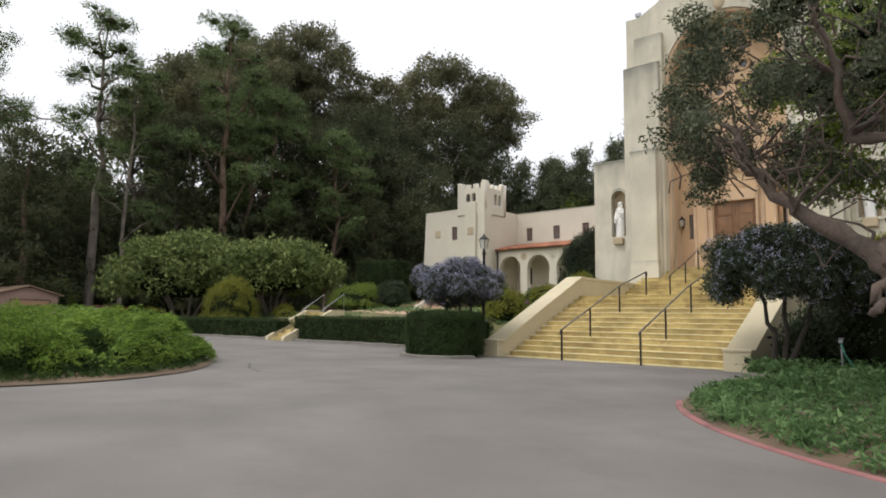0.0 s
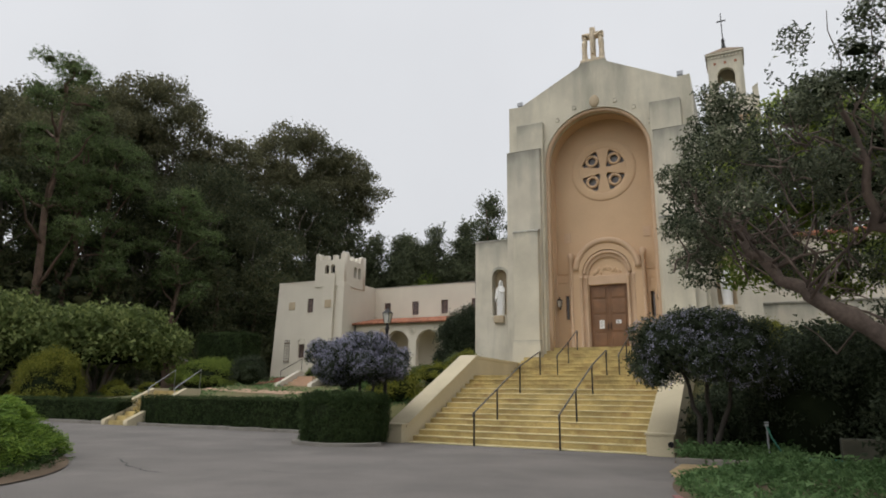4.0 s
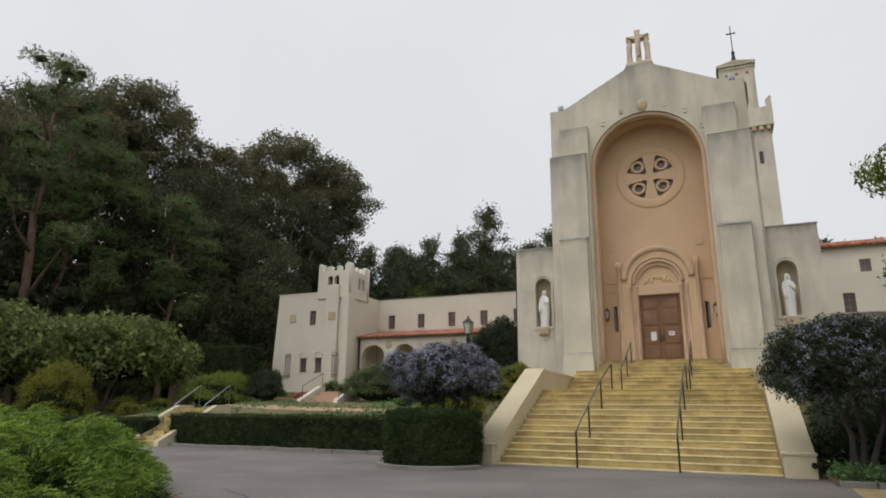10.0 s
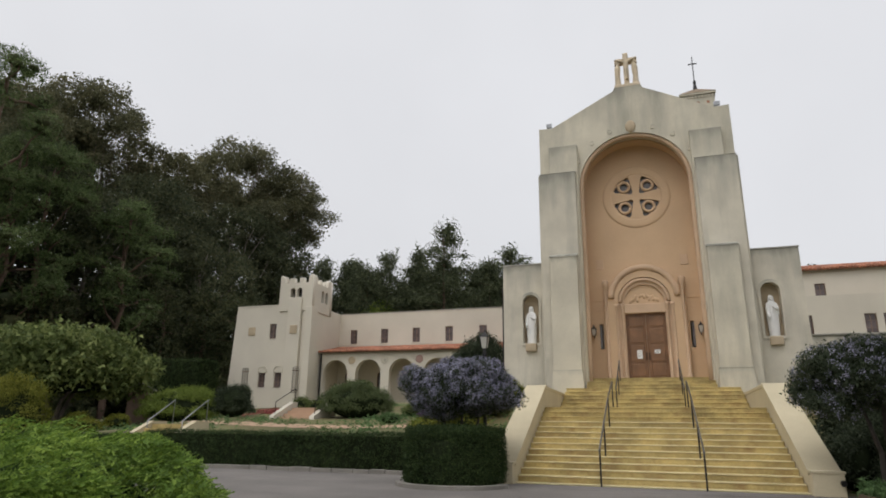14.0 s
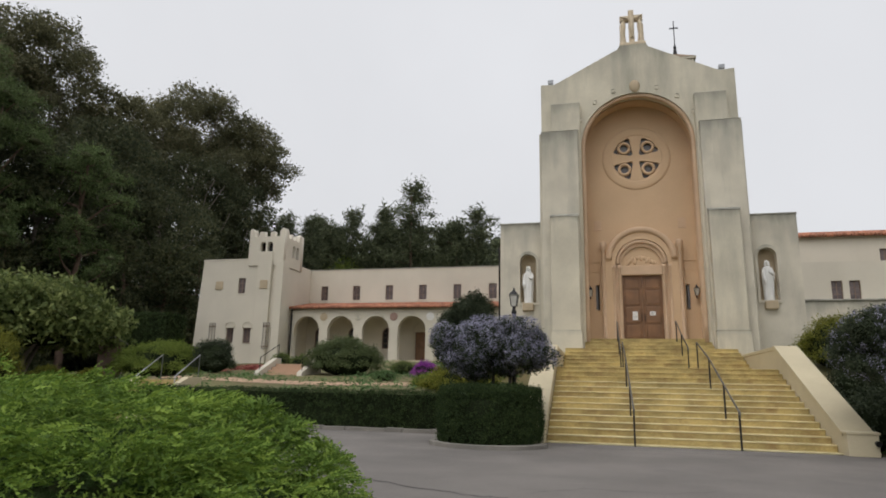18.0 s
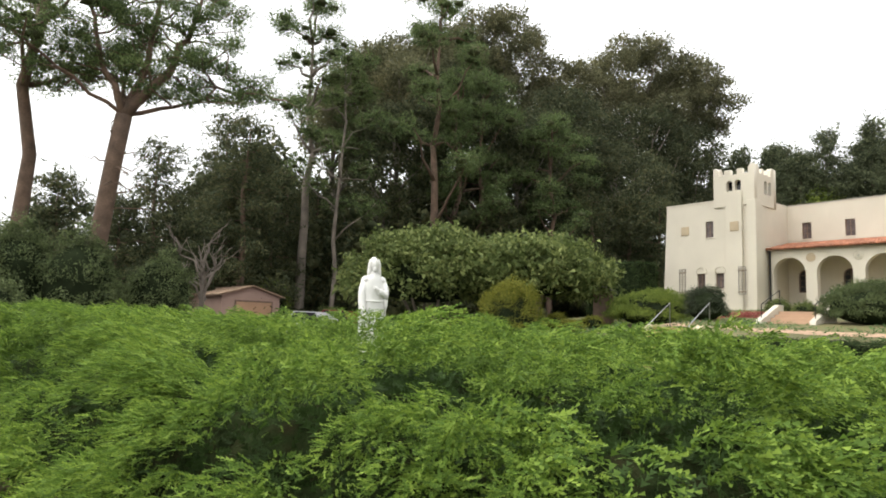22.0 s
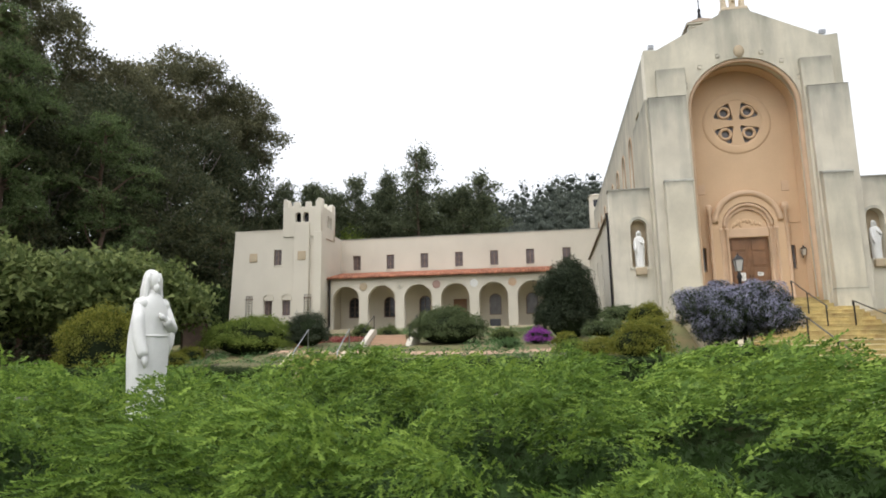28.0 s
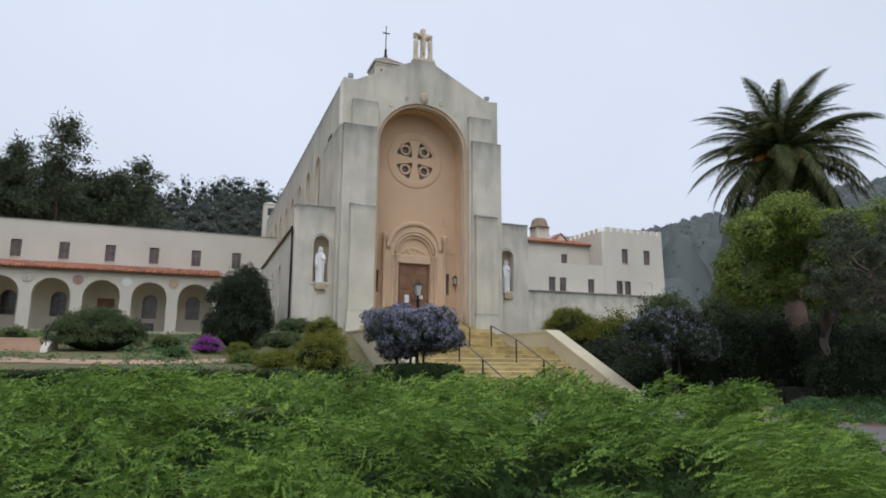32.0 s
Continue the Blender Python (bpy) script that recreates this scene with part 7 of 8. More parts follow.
for k, (x, y, rx, ry, h) in enumerate(((4.95, -11.4, 0.7, 1.6, 1.7), (6.1, -11.6, 1.4, 1.5, 2.0), (5.5, -9.2, 0.9, 1.2, 1.5), (7.3, -13.0, 1.6, 1.2, 3.3), (9.3, -13.2, 1.9, 1.2, 3.5), (11.6, -12.8, 2.4, 1.4, 3.7), (8.0, -10.5, 2.4, 2.2, 3.4), (14.6, -12.6, 2.4, 1.6, 3.7), (7.4, -8.6, 1.3, 1.3, 1.7), (17.8, -12.8, 2.4, 1.8, 3.5), (9.4, -17.6, 1.7, 1.3, 2.5), (12.0, -17.4, 1.9, 1.4, 2.7), (15.0, -17.2, 2.0, 1.5, 2.8))):
    shrub("dusky_shrub", gz(x, y), rx, ry, h, L_OLIVE, "dense dusky green shrub behind the planted bed", 500 + k, size=0.25, per=8, group="shrubs behind the bed")
shrub("yellow_shrub", gz(6.4, -5.6), 1.7, 1.1, 2.2, L_YELLOW, "yellow-green shrub beyond the stair parapet", 520)
r = np.random.default_rng(62)
blobs = []
for k in range(120):
    a, u, v = r.uniform(0, 6.28), math.sqrt(r.random()), r.uniform(-1, 1)
    s_ = r.uniform(0.5, 0.95)
    blobs.append((2.4 + 6.4 * u * math.cos(a), 2.4 * u * math.sin(a), 5.3 + 1.9 * v * (1.1 - 0.5 * u * u), s_, s_ * 0.9, s_ * 0.6))
tree("leafy_tree", gz(9.7, -16.6), "bright green leafy tree beside the bed", "tree", limb((0, 0, -0.3), (0, 0, 5.4), 0.2, 0.08, r, 6, 0.2), [limb((0, 0, 2.5 + 0.15 * k), b[:3], 0.08, 0.02, r, 4, 0.15) for k, b in enumerate(blobs[:14])], blobs, L_BRIGHT, BARK_GREY, 0.26, 30, shell=0.6)
low = thing("retaining_wall", "low dark retaining wall under the shrubs", "wall", kind="structure")
for k in range(13):
    part("wall_stone", boxes((7.6 + k * 0.85, 8.4 + k * 0.85, -14.5 + 0.03 * (k % 3), -14.1, -0.1, 0.62 + 0.04 * (k % 2)), bevel=0.04), DARK_STONE, low)


# ---- palm ----
palm = thing("palm_tree", "tall date palm with arching fronds and orange fruit stalks", "palm", at=gz(16.4, -10.1))
PZ = 11.9 - float(ground_z(16.4, -10.1))
bm = bmesh.new()
tube(bm, [(0, 0, -0.3), (0.05, 0, 3), (0, 0.05, 6), (0, 0, PZ - 0.6), (0, 0, PZ + 0.3)], [0.55, 0.48, 0.46, 0.55, 0.35], 14)
part("trunk", bm, BARK_PINE, palm, "ringed palm trunk", smooth=True)
V, F = [], []
spine, ang = [np.zeros(3)], 0.0
for i in range(40):
    ang = -radians(82) * ((i + 1) / 40) ** 1.15
    spine.append(spine[-1] + 0.125 * np.array((math.cos(ang), 0, math.sin(ang))))
for j in range(4, 88):
    i, t = int(j / 2.2), j / 88
    ln = 0.47 * math.sin(math.pi * min(0.95, t * 0.80 + 0.17))
    d = (spine[i + 1] - spine[i]) / 0.125
    p = spine[i] + d * 0.125 * (j / 2.2 - i)
    for s in (-1, 1):
        tip = p + d * (0.30 + 0.05 * (j % 2)) + np.array((0, s * ln, -(0.45 + 0.3 * (j % 3)) * ln))
        b = len(V)
        V += [p, p + d * 0.075, tip + d * 0.02, tip - d * 0.02]
        F.append((b, b + 1, b + 2, b + 3))
for i in range(0, 40, 4):
    b = len(V)
    w0, w1 = 0.06 * (1 - i / 44), 0.06 * (1 - (i + 4) / 44)
    V += [spine[i] + (0, -w0, 0), spine[i] + (0, w0, 0), spine[i + 4] + (0, w1, 0), spine[i + 4] + (0, -w1, 0)]
    F.append((b, b + 1, b + 2, b + 3))
frond = raw_mesh("frond", np.array(V), np.array(F), 4)
frond.materials.append(L_PALM)
rp = random.Random(3)
for k in range(96):
    fr = new("frond", frond)
    fr.parent = palm
    tilt = 88 - 128 * (k / 96) ** 0.95 + rp.uniform(-8, 8)
    sc = rp.uniform(0.88, 1.06)
    fr.matrix_local = pose(0, 0, PZ, 0, 0, k * 137.5 + rp.uniform(-8, 8)) @ pose(0, 0, 0, rp.uniform(-15, 15), -tilt, 0) @ Matrix.Scale(sc, 4)
for k in range(7):
    bm = bmesh.new()
    for j in range(9):
        d = (0.5 * math.cos(k * 0.9 + j * 0.06 - 0.25), 0.5 * math.sin(k * 0.9 + j * 0.06 - 0.25))
        tube(bm, [(d[0] * 0.6, d[1] * 0.6, PZ + 0.1), (d[0] * 1.8, d[1] * 1.8, PZ + 0.3 - 0.03 * j), (d[0] * 2.6, d[1] * 2.6, PZ - 0.1 - 0.05 * j)], [0.06, 0.10, 0.05], 5)
    part("fruit_stalk", bm, ORANGE, palm, "orange fruit stalks")


# ---- woods on the hills ----
def woods(name, pts, hmin, hmax, leaf, label, size, seed, per=0.5):
    r = np.random.default_rng(seed)
    blobs = []
    for x, y in pts:
        h = r.uniform(hmin, hmax)
        z = float(ground_z(x, y))
        w = h * r.uniform(0.22, 0.34)
        for j in range(5):
            f = 0.35 + 0.65 * j / 4
            ww = w * (1.15 - 0.7 * f * r.uniform(0.6, 1.1))
            blobs.append((x + r.normal() * w * 0.25, y + r.normal() * w * 0.25, z + h * f - ww * 0.4, ww, ww, h * 0.14))
    t = thing(name, label, "woods", kind="stuff")
    inner(blobs, t, 0.45, leaf)
    P, W = blob_points(blobs, per, 0.3)
    tv, tf = leaf_clump(6, 0.36, 33, 1.5)
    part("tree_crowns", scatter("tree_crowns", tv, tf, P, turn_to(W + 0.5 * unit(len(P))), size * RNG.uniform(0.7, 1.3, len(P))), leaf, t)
    return t


rw_ = np.random.default_rng(77)
near = [(x, y) for x, y in zip(rw_.uniform(-60, -21, 70), rw_.uniform(58, 98, 70))]
woods("pine_woods", near, 13, 21, L_SLOPE, "dark pine wood on the slope behind the wing", 1.0, 78, 0.6)
mid_ = [(x, y) for x, y in zip(rw_.uniform(-130, 40, 230), rw_.uniform(95, 190, 230))]
woods("hillside_woods", mid_, 10, 18, L_FAR, "wooded hillside in dull green greyed by painted haze", 1.15, 79, 0.27)
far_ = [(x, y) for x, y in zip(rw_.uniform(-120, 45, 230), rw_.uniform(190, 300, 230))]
woods("haze_tinted_woods", far_, 11, 19, L_FAR, "far ridge of woods with haze put into their colour", 1.6, 80, 0.13)
xs, ys = np.arange(47, 330, 1.7), np.arange(20, 260, 1.7)
X, Y = np.meshgrid(xs, ys)
Z = ground_z(X, Y) + 4.0
for x, y, w, h in zip(rw_.uniform(47, 330, 2600), rw_.uniform(20, 260, 2600), rw_.uniform(2.4, 5.2, 2600), rw_.uniform(7, 15, 2600)):
    i0, i1 = max(0, int((x - w - 47) / 1.7)), int((x + w - 47) / 1.7) + 2
    j0, j1 = max(0, int((y - w - 20) / 1.7)), int((y + w - 20) / 1.7) + 2
    d2 = ((X[j0:j1, i0:i1] - x) ** 2 + (Y[j0:j1, i0:i1] - y) ** 2) / w ** 2
    Z[j0:j1, i0:i1] = np.maximum(Z[j0:j1, i0:i1], float(ground_z(x, y)) + h * np.sqrt(np.clip(1 - d2, 0, 1)))
Z = Z + rw_.normal(size=Z.shape) * 0.35
V = np.stack([X + rw_.normal(size=X.shape) * 0.3, Y + rw_.normal(size=X.shape) * 0.3, Z], 2).reshape(-1, 3)
i = np.arange(X.size).reshape(X.shape)
F = np.stack([i[:-1, :-1], i[:-1, 1:], i[1:, 1:], i[1:, :-1]], 2).reshape(-1, 4)
mist = thing("haze_tinted_hill_woods", "wooded hill on the horizon with haze put into its colour", "woods", kind="stuff")
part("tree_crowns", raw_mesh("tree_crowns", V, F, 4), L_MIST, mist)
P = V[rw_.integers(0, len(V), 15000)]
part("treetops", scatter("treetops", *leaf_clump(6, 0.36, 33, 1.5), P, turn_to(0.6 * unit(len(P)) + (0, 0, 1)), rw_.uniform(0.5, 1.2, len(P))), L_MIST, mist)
west_ = [(x, y) for x, y in zip(rw_.uniform(-150, -80, 60), rw_.uniform(-70, -14, 60))]
woods("western_woods", west_, 7, 12, L_CYP, "dark wood closing the view beyond the drive", 1.3, 82, 0.4)
grove_ = [(x, y) for x, y in zip(rw_.uniform(-110, -76, 90), rw_.uniform(-8, 60, 90))]
woods("western_grove", grove_, 15, 24, L_CYP, "dark grove behind the eucalyptus trees", 1.3, 83, 0.4)
under_ = [(x, y) for x, y in zip(rw_.uniform(-74, -50, 110), rw_.uniform(-6, 38, 110)) if y < 1.15 * (x + 78) + 8] + [(x, y) for x, y in zip(rw_.uniform(-86, -62, 50), rw_.uniform(-12, 30, 50))]
woods("wood_undergrowth", under_, 7, 12, L_CYP, "dark undergrowth among the eucalyptus trunks", 0.8, 84, 0.7)


# ---- statues ----
def figure(name, at, h, mat, label, seed, arms=True, rz=0.0):
    """A robed standing stone figure as one plain shape."""
    bm = bmesh.new()
    # cloaked body: half width, half depth, height, all as shares of the whole
    prof = [(0.001, 0.001, 0.0), (0.125, 0.100, 0.0), (0.128, 0.102, 0.03), (0.130, 0.096, 0.12), (0.142, 0.092, 0.30), (0.152, 0.090, 0.46), (0.150, 0.088, 0.58), (0.140, 0.085, 0.68), (0.126, 0.078, 0.75), (0.104, 0.066, 0.795), (0.070, 0.054, 0.825), (0.040, 0.042, 0.845), (0.034, 0.036, 0.865), (0.001, 0.001, 0.87)]
    n = 40
    rings = []
    for w, d, z in prof:
        ring = []
        for k in range(n):
            a = 2 * math.pi * k / n
            fold = 1 + (0.030 * math.sin(7 * a + 3 * z) + 0.022 * math.sin(11 * a - 5 * z)) * (1.0 if 0.02 < z < 0.6 else 0.25)
            ring.append(bm.verts.new((w * h * fold * math.cos(a), d * h * fold * math.sin(a), z * h)))
        rings.append(ring)
    for a, b in zip(rings, rings[1:]):
        for k in range(n):
            bm.faces.new((a[k], a[(k + 1) % n], b[(k + 1) % n], b[k]))

    def ball(x, y, z, rx, ry, rz):
        bmesh.ops.create_uvsphere(bm, u_segments=18, v_segments=12, radius=1, matrix=Matrix.Translation((x * h, y * h, z * h)) @ Matrix.Diagonal((rx * h, ry * h, rz * h, 1)))
    # head with nose and beard, framed by long hair falling to the shoulders
    ball(0, -0.010, 0.926, 0.043, 0.052, 0.066)
    ball(0, -0.062, 0.922, 0.008, 0.010, 0.016)
    ball(0, -0.046, 0.878, 0.026, 0.022, 0.030)
    ball(0, 0.016, 0.940, 0.056, 0.052, 0.060)
    for sd in (-1, 1):
        tube(bm, [(sd * 0.040 * h, -0.012 * h, 0.975 * h), (sd * 0.052 * h, -0.010 * h, 0.93 * h), (sd * 0.054 * h, -0.006 * h, 0.88 * h), (sd * 0.060 * h, -0.012 * h, 0.83 * h), (sd * 0.062 * h, -0.020 * h, 0.79 * h)], [0.014 * h, 0.020 * h, 0.022 * h, 0.020 * h, 0.006 * h], 10)
    tube(bm, [(0, 0.022 * h, 0.945 * h), (0, 0.034 * h, 0.88 * h), (0, 0.044 * h, 0.81 * h), (0, 0.046 * h, 0.77 * h)], [0.050 * h, 0.054 * h, 0.054 * h, 0.015 * h], 14)
    ball(-0.088, -0.006, 0.772, 0.050, 0.050, 0.046)
    ball(0.088, -0.006, 0.772, 0.050, 0.050, 0.046)
    if arms:
        # one arm hangs with an open hand, the other crosses the chest; the cloak hangs over both
        tube(bm, [(-0.105 * h, -0.01 * h, 0.765 * h), (-0.128 * h, -0.03 * h, 0.66 * h), (-0.130 * h, -0.055 * h, 0.56 * h), (-0.122 * h, -0.085 * h, 0.48 * h), (-0.118 * h, -0.098 * h, 0.455 * h)], [0.036 * h, 0.042 * h, 0.042 * h, 0.038 * h, 0.032 * h], 12)
        tube(bm, [(-0.118 * h, -0.095 * h, 0.47 * h), (-0.116 * h, -0.106 * h, 0.43 * h), (-0.112 * h, -0.108 * h, 0.385 * h)], [0.018 * h, 0.022 * h, 0.008 * h], 8)
        tube(bm, [(0.105 * h, -0.01 * h, 0.765 * h), (0.128 * h, -0.03 * h, 0.68 * h), (0.122 * h, -0.07 * h, 0.625 * h), (0.06 * h, -0.098 * h, 0.665 * h), (0.04 * h, -0.102 * h, 0.675 * h)], [0.036 * h, 0.042 * h, 0.040 * h, 0.030 * h, 0.026 * h], 12)
        tube(bm, [(0.05 * h, -0.102 * h, 0.672 * h), (0.005 * h, -0.104 * h, 0.70 * h), (-0.012 * h, -0.100 * h, 0.715 * h)], [0.018 * h, 0.018 * h, 0.006 * h], 8)
        tube(bm, [(0.125 * h, -0.06 * h, 0.63 * h), (0.130 * h, -0.055 * h, 0.54 * h), (0.128 * h, -0.045 * h, 0.46 * h)], [0.032 * h, 0.026 * h, 0.006 * h], 8)
        tube(bm, [(0.146 * h * math.cos(a), 0.090 * h * math.sin(a), (0.585 + 0.006 * math.sin(a)) * h) for a in np.linspace(math.pi * 1.12, math.pi * 1.88, 18)], 0.008 * h, 6)
    st = part(name, bm, mat, None, label, smooth=True)
    st.matrix_world = pose(*at, 0, 0, rz) @ Matrix.Diagonal((0.86, 0.95, 1.0, 1))
    return tagged(st, category="statue")


figure("garden_statue", (-14.58, -25.35, 0.55), 1.97, STONE_WHITE, "white stone robed statue standing among the junipers", 1, rz=72)
pl = thing("statue_pedestal", "low pale stone pedestal hidden in the junipers", "pedestal", at=(-14.58, -25.35, 0))
part("base_block", boxes((-0.45, 0.45, -0.45, 0.45, 0.0, 0.22), bevel=0.03), STONE_WHITE, pl)
part("top_block", boxes((-0.36, 0.36, -0.36, 0.36, 0.22, 0.56), bevel=0.03), STONE_WHITE, pl)
for s in (-1, 1):
    figure("niche_statue", (s * 5.26, -0.98, 5.36), 1.86, STONE_WHITE, "white marble robed statue standing in a wall niche", 2 + s, rz=8 * s)
bm = bmesh.new()
box(bm, -0.62, 0.62, -1.55, -0.95, 18.1, 18.25, 0.03)
box(bm, -0.13, 0.13, -1.32, -1.10, 18.2, 20.15, 0.02)
box(bm, -0.55, 0.55, -1.32, -1.10, 19.55, 19.85, 0.02)
tube(bm, [(0, -1.4, 18.6), (0.0, -1.42, 19.1), (0, -1.4, 19.55), (0, -1.4, 19.85)], [0.07, 0.12, 0.13, 0.09], 10)
tube(bm, [(-0.5, -1.38, 19.78), (0, -1.4, 19.55), (0.5, -1.38, 19.78)], [0.04, 0.07, 0.04], 8)
for s in (-1, 1):
    tube(bm, [(s * 0.42, -1.25, 18.2), (s * 0.44, -1.25, 18.8), (s * 0.42, -1.25, 19.3), (s * 0.38, -1.25, 19.55)], [0.17, 0.13, 0.15, 0.09], 10)
    bmesh.ops.create_icosphere(bm, subdivisions=2, radius=0.12, matrix=Matrix.Translation((s * 0.38, -1.25, 19.62)))
tagged(part("roof_sculpture", bm, STONE_CARVED, None, "weathered carved stone cross group on the gable", smooth=False), category="sculpture")

# ---- lamps ----
def lantern_head(parent, z, w, h):
    ring = lambda s, zz: [(-s, -s, zz), (s, -s, zz), (s, s, zz), (-s, s, zz)]
    part("lamp_glass", prism(bmesh.new(), ring(w * 0.32, z), ring(w * 0.5, z + h * 0.6)), LAMP_GLASS, parent, "frosted lamp glass")
    bm = bmesh.new()
    for a, b in ((-1, -1), (1, -1), (1, 1), (-1, 1)):
        tube(bm, [(a * w * 0.33, b * w * 0.33, z - 0.01), (a * w * 0.52, b * w * 0.52, z + h * 0.6)], 0.012, 5)
    part("lamp_cage", bm, BLACK_IRON, parent)
    part("lamp_cap", prism(bmesh.new(), ring(w * 0.62, z + h * 0.6), ring(w * 0.1, z + h * 0.88)), BLACK_IRON, parent)
    part("finial", lathe([(0.035, z + h * 0.86), (0.02, z + h * 0.93), (0.035, z + h * 0.96), (0.004, z + h)], 8), BLACK_IRON, parent)


lamp = thing("lamp_post", "black iron lamp post with a square lantern beside the steps", "street lamp", at=(-4.33, -13.45, 0.05))
part("post", lathe([(0.11, -0.05), (0.11, 0.3), (0.07, 0.4), (0.055, 1.2), (0.048, 3.32), (0.08, 3.40), (0.045, 3.47), (0.045, 3.56)], 12), BLACK_IRON, lamp, smooth=True)
lantern_head(lamp, 3.57, 0.215, 0.52)
for s in (-1, 1):
    wl_ = thing("wall_lantern", "dark iron wall lantern beside the church door", "lamp", "wall lanterns at the door", at=(s * 2.38, -0.36, 5.78))
    lantern_head(wl_, 0.0, 0.2, 0.5)
    bm = bmesh.new()
    tube(bm, [(0, 0.28, 0.1), (0, 0.14, -0.12), (0, 0, -0.03)], 0.018, 6)
    part("bracket", bm, BLACK_IRON, wl_)
for s, z in ((-1, 16.35), (1, 16.35)):
    fl = thing("floodlight", "small grey floodlight on the church parapet", "floodlight", "floodlights on the parapet", at=(s * 4.05, -1.1, z))
    bm = bmesh.new()
    tube(bm, [(0, 0, 0), (0, 0, 0.28)], 0.025, 6)
    part("stem", bm, GREY_PIPE, fl)
    part("lamp_head", boxes((-0.14, 0.14, -0.06, 0.1, 0.24, 0.46), bevel=0.02), GREY_PIPE, fl)

# ---- garden steps and rails ----
gs = thing("garden_steps", "short flight of pale garden steps between the hedges", "steps", kind="structure")
for k in range(8):
    x0 = -18.55 if k < 3 else -19.25
    part("step", boxes((x0, -17.45, -12.35 + k * 0.38, -11.93 + k * 0.38, -0.2, 0.18 * (k + 1)), bevel=0.015), STEP, gs)
part("side_wall", plate([(-12.5, -0.1), (-11.05, -0.1), (-11.05, 0.85), (-12.5, 0.2)], [], -18.78, -18.56, axis="y"), CHEEK, gs)
part("side_wall", plate([(-11.0, -0.1), (-8.8, -0.1), (-8.8, 1.55), (-9.6, 1.55), (-11.0, 0.9)], [], -19.52, -19.28, axis="y"), CHEEK, gs)
part("side_wall", plate([(-12.5, -0.1), (-8.8, -0.1), (-8.8, 1.55), (-9.6, 1.55), (-12.5, 0.2)], [], -17.42, -17.18, axis="y"), CHEEK, gs)
for x in (-19.2, -17.5):
    gr = thing("garden_rail", "plain galvanised pipe handrail at the garden steps", "handrail", "rails of the garden steps")
    bm = bmesh.new()
    tube(bm, [(x, -10.0, 0.95), (x, -10.0, 1.55), (x, -8.6, 2.42), (x, -8.6, 1.3)], 0.025, 8)
    part("bar", bm, GREY_PIPE, gr, smooth=True)

g2 = thing("upper_garden_steps", "small flight of pale steps higher in the garden", "steps", kind="structure")
for k in range(4):
    part("step", boxes((-19.0, -17.0, -0.9 + k * 0.4, -0.48 + k * 0.4, 1.2, 1.75 + 0.17 * (k + 1)), bevel=0.015), PATH_MAT, g2)
for x in (-19.2, -16.8):
    part("side_wall", plate([(-1.3, 1.4), (1.0, 1.4), (1.0, 2.75), (0.6, 2.75), (-1.3, 1.95)], [], x - 0.13, x + 0.13, axis="y"), WALL, g2)
    g3 = thing("garden_rail", "thin dark rail at the upper garden steps", "handrail", "rails of the upper garden steps")
    bm = bmesh.new()
    tube(bm, [(x, -1.0, 1.7), (x, -1.0, 2.7), (x, 0.9, 3.5), (x, 0.9, 2.4)], 0.022, 6)
    part("bar", bm, BLACK_IRON, g3)
tagged(sheet("garden_path", np.linspace(-24, -9, 40), np.linspace(-7.6, -1.5, 24), 0.02, PATH_MAT, "bare reddish earth path through the garden", lambda x, y: np.abs(y + 4.6 + 0.9 * np.sin(x * 0.35)) < 0.8), category="path", kind="structure")

# ---- garage, shed and cars beyond ----
ga = thing("garage", "small pinkish garage with a low brown gable roof", "garage", at=(-50.8, -14.2, 0.5), rz=95)
part("body", boxes((-2.3, 2.3, 0.0, 6.5, -0.3, 2.1)), PINK_WALL, ga)
part("gable", prism(bmesh.new(), [(-2.3, 0.0, 2.1), (2.3, 0.0, 2.1), (0.02, 0.0, 2.75), (-0.02, 0.0, 2.75)], [(-2.3, 6.5, 2.1), (2.3, 6.5, 2.1), (0.02, 6.5, 2.75), (-0.02, 6.5, 2.75)]), PINK_WALL, ga)
for s in (-1, 1):
    part("roof_slope", prism(bmesh.new(), [(s * 2.6, -0.3, 2.05), (0, -0.3, 2.82), (0, 6.8, 2.82), (s * 2.6, 6.8, 2.05)][:: s], [(s * 2.6, -0.3, 2.15), (0, -0.3, 2.92), (0, 6.8, 2.92), (s * 2.6, 6.8, 2.15)][:: s]), SHINGLE, ga)
part("garage_door", boxes((-1.2, 1.6, -0.05, 0.02, -0.3, 1.65)), GAR_DOOR, ga, "tan panelled garage door")
part("door_frame", boxes((-1.32, -1.2, -0.07, 0.02, -0.3, 1.77), (1.6, 1.72, -0.07, 0.02, -0.3, 1.77), (-1.32, 1.72, -0.07, 0.02, 1.65, 1.77)), FRAME_BROWN, ga)
sh = thing("garden_shed", "tiny weathered wooden shed with a shingle roof", "shed", at=gz(-29.4, 0.1), rz=38)
part("body", boxes((-0.62, 0.62, -0.6, 0.6, -0.2, 1.98)), FRAME_BROWN, sh)
for s in (-1, 1):
    part("roof_slope", prism(bmesh.new(), [(s * 0.8, -0.75, 1.93), (0, -0.75, 2.33), (0, 0.75, 2.33), (s * 0.8, 0.75, 1.93)][:: s], [(s * 0.8, -0.75, 2.0), (0, -0.75, 2.4), (0, 0.75, 2.4), (s * 0.8, 0.75, 2.0)][:: s]), KERB, sh)


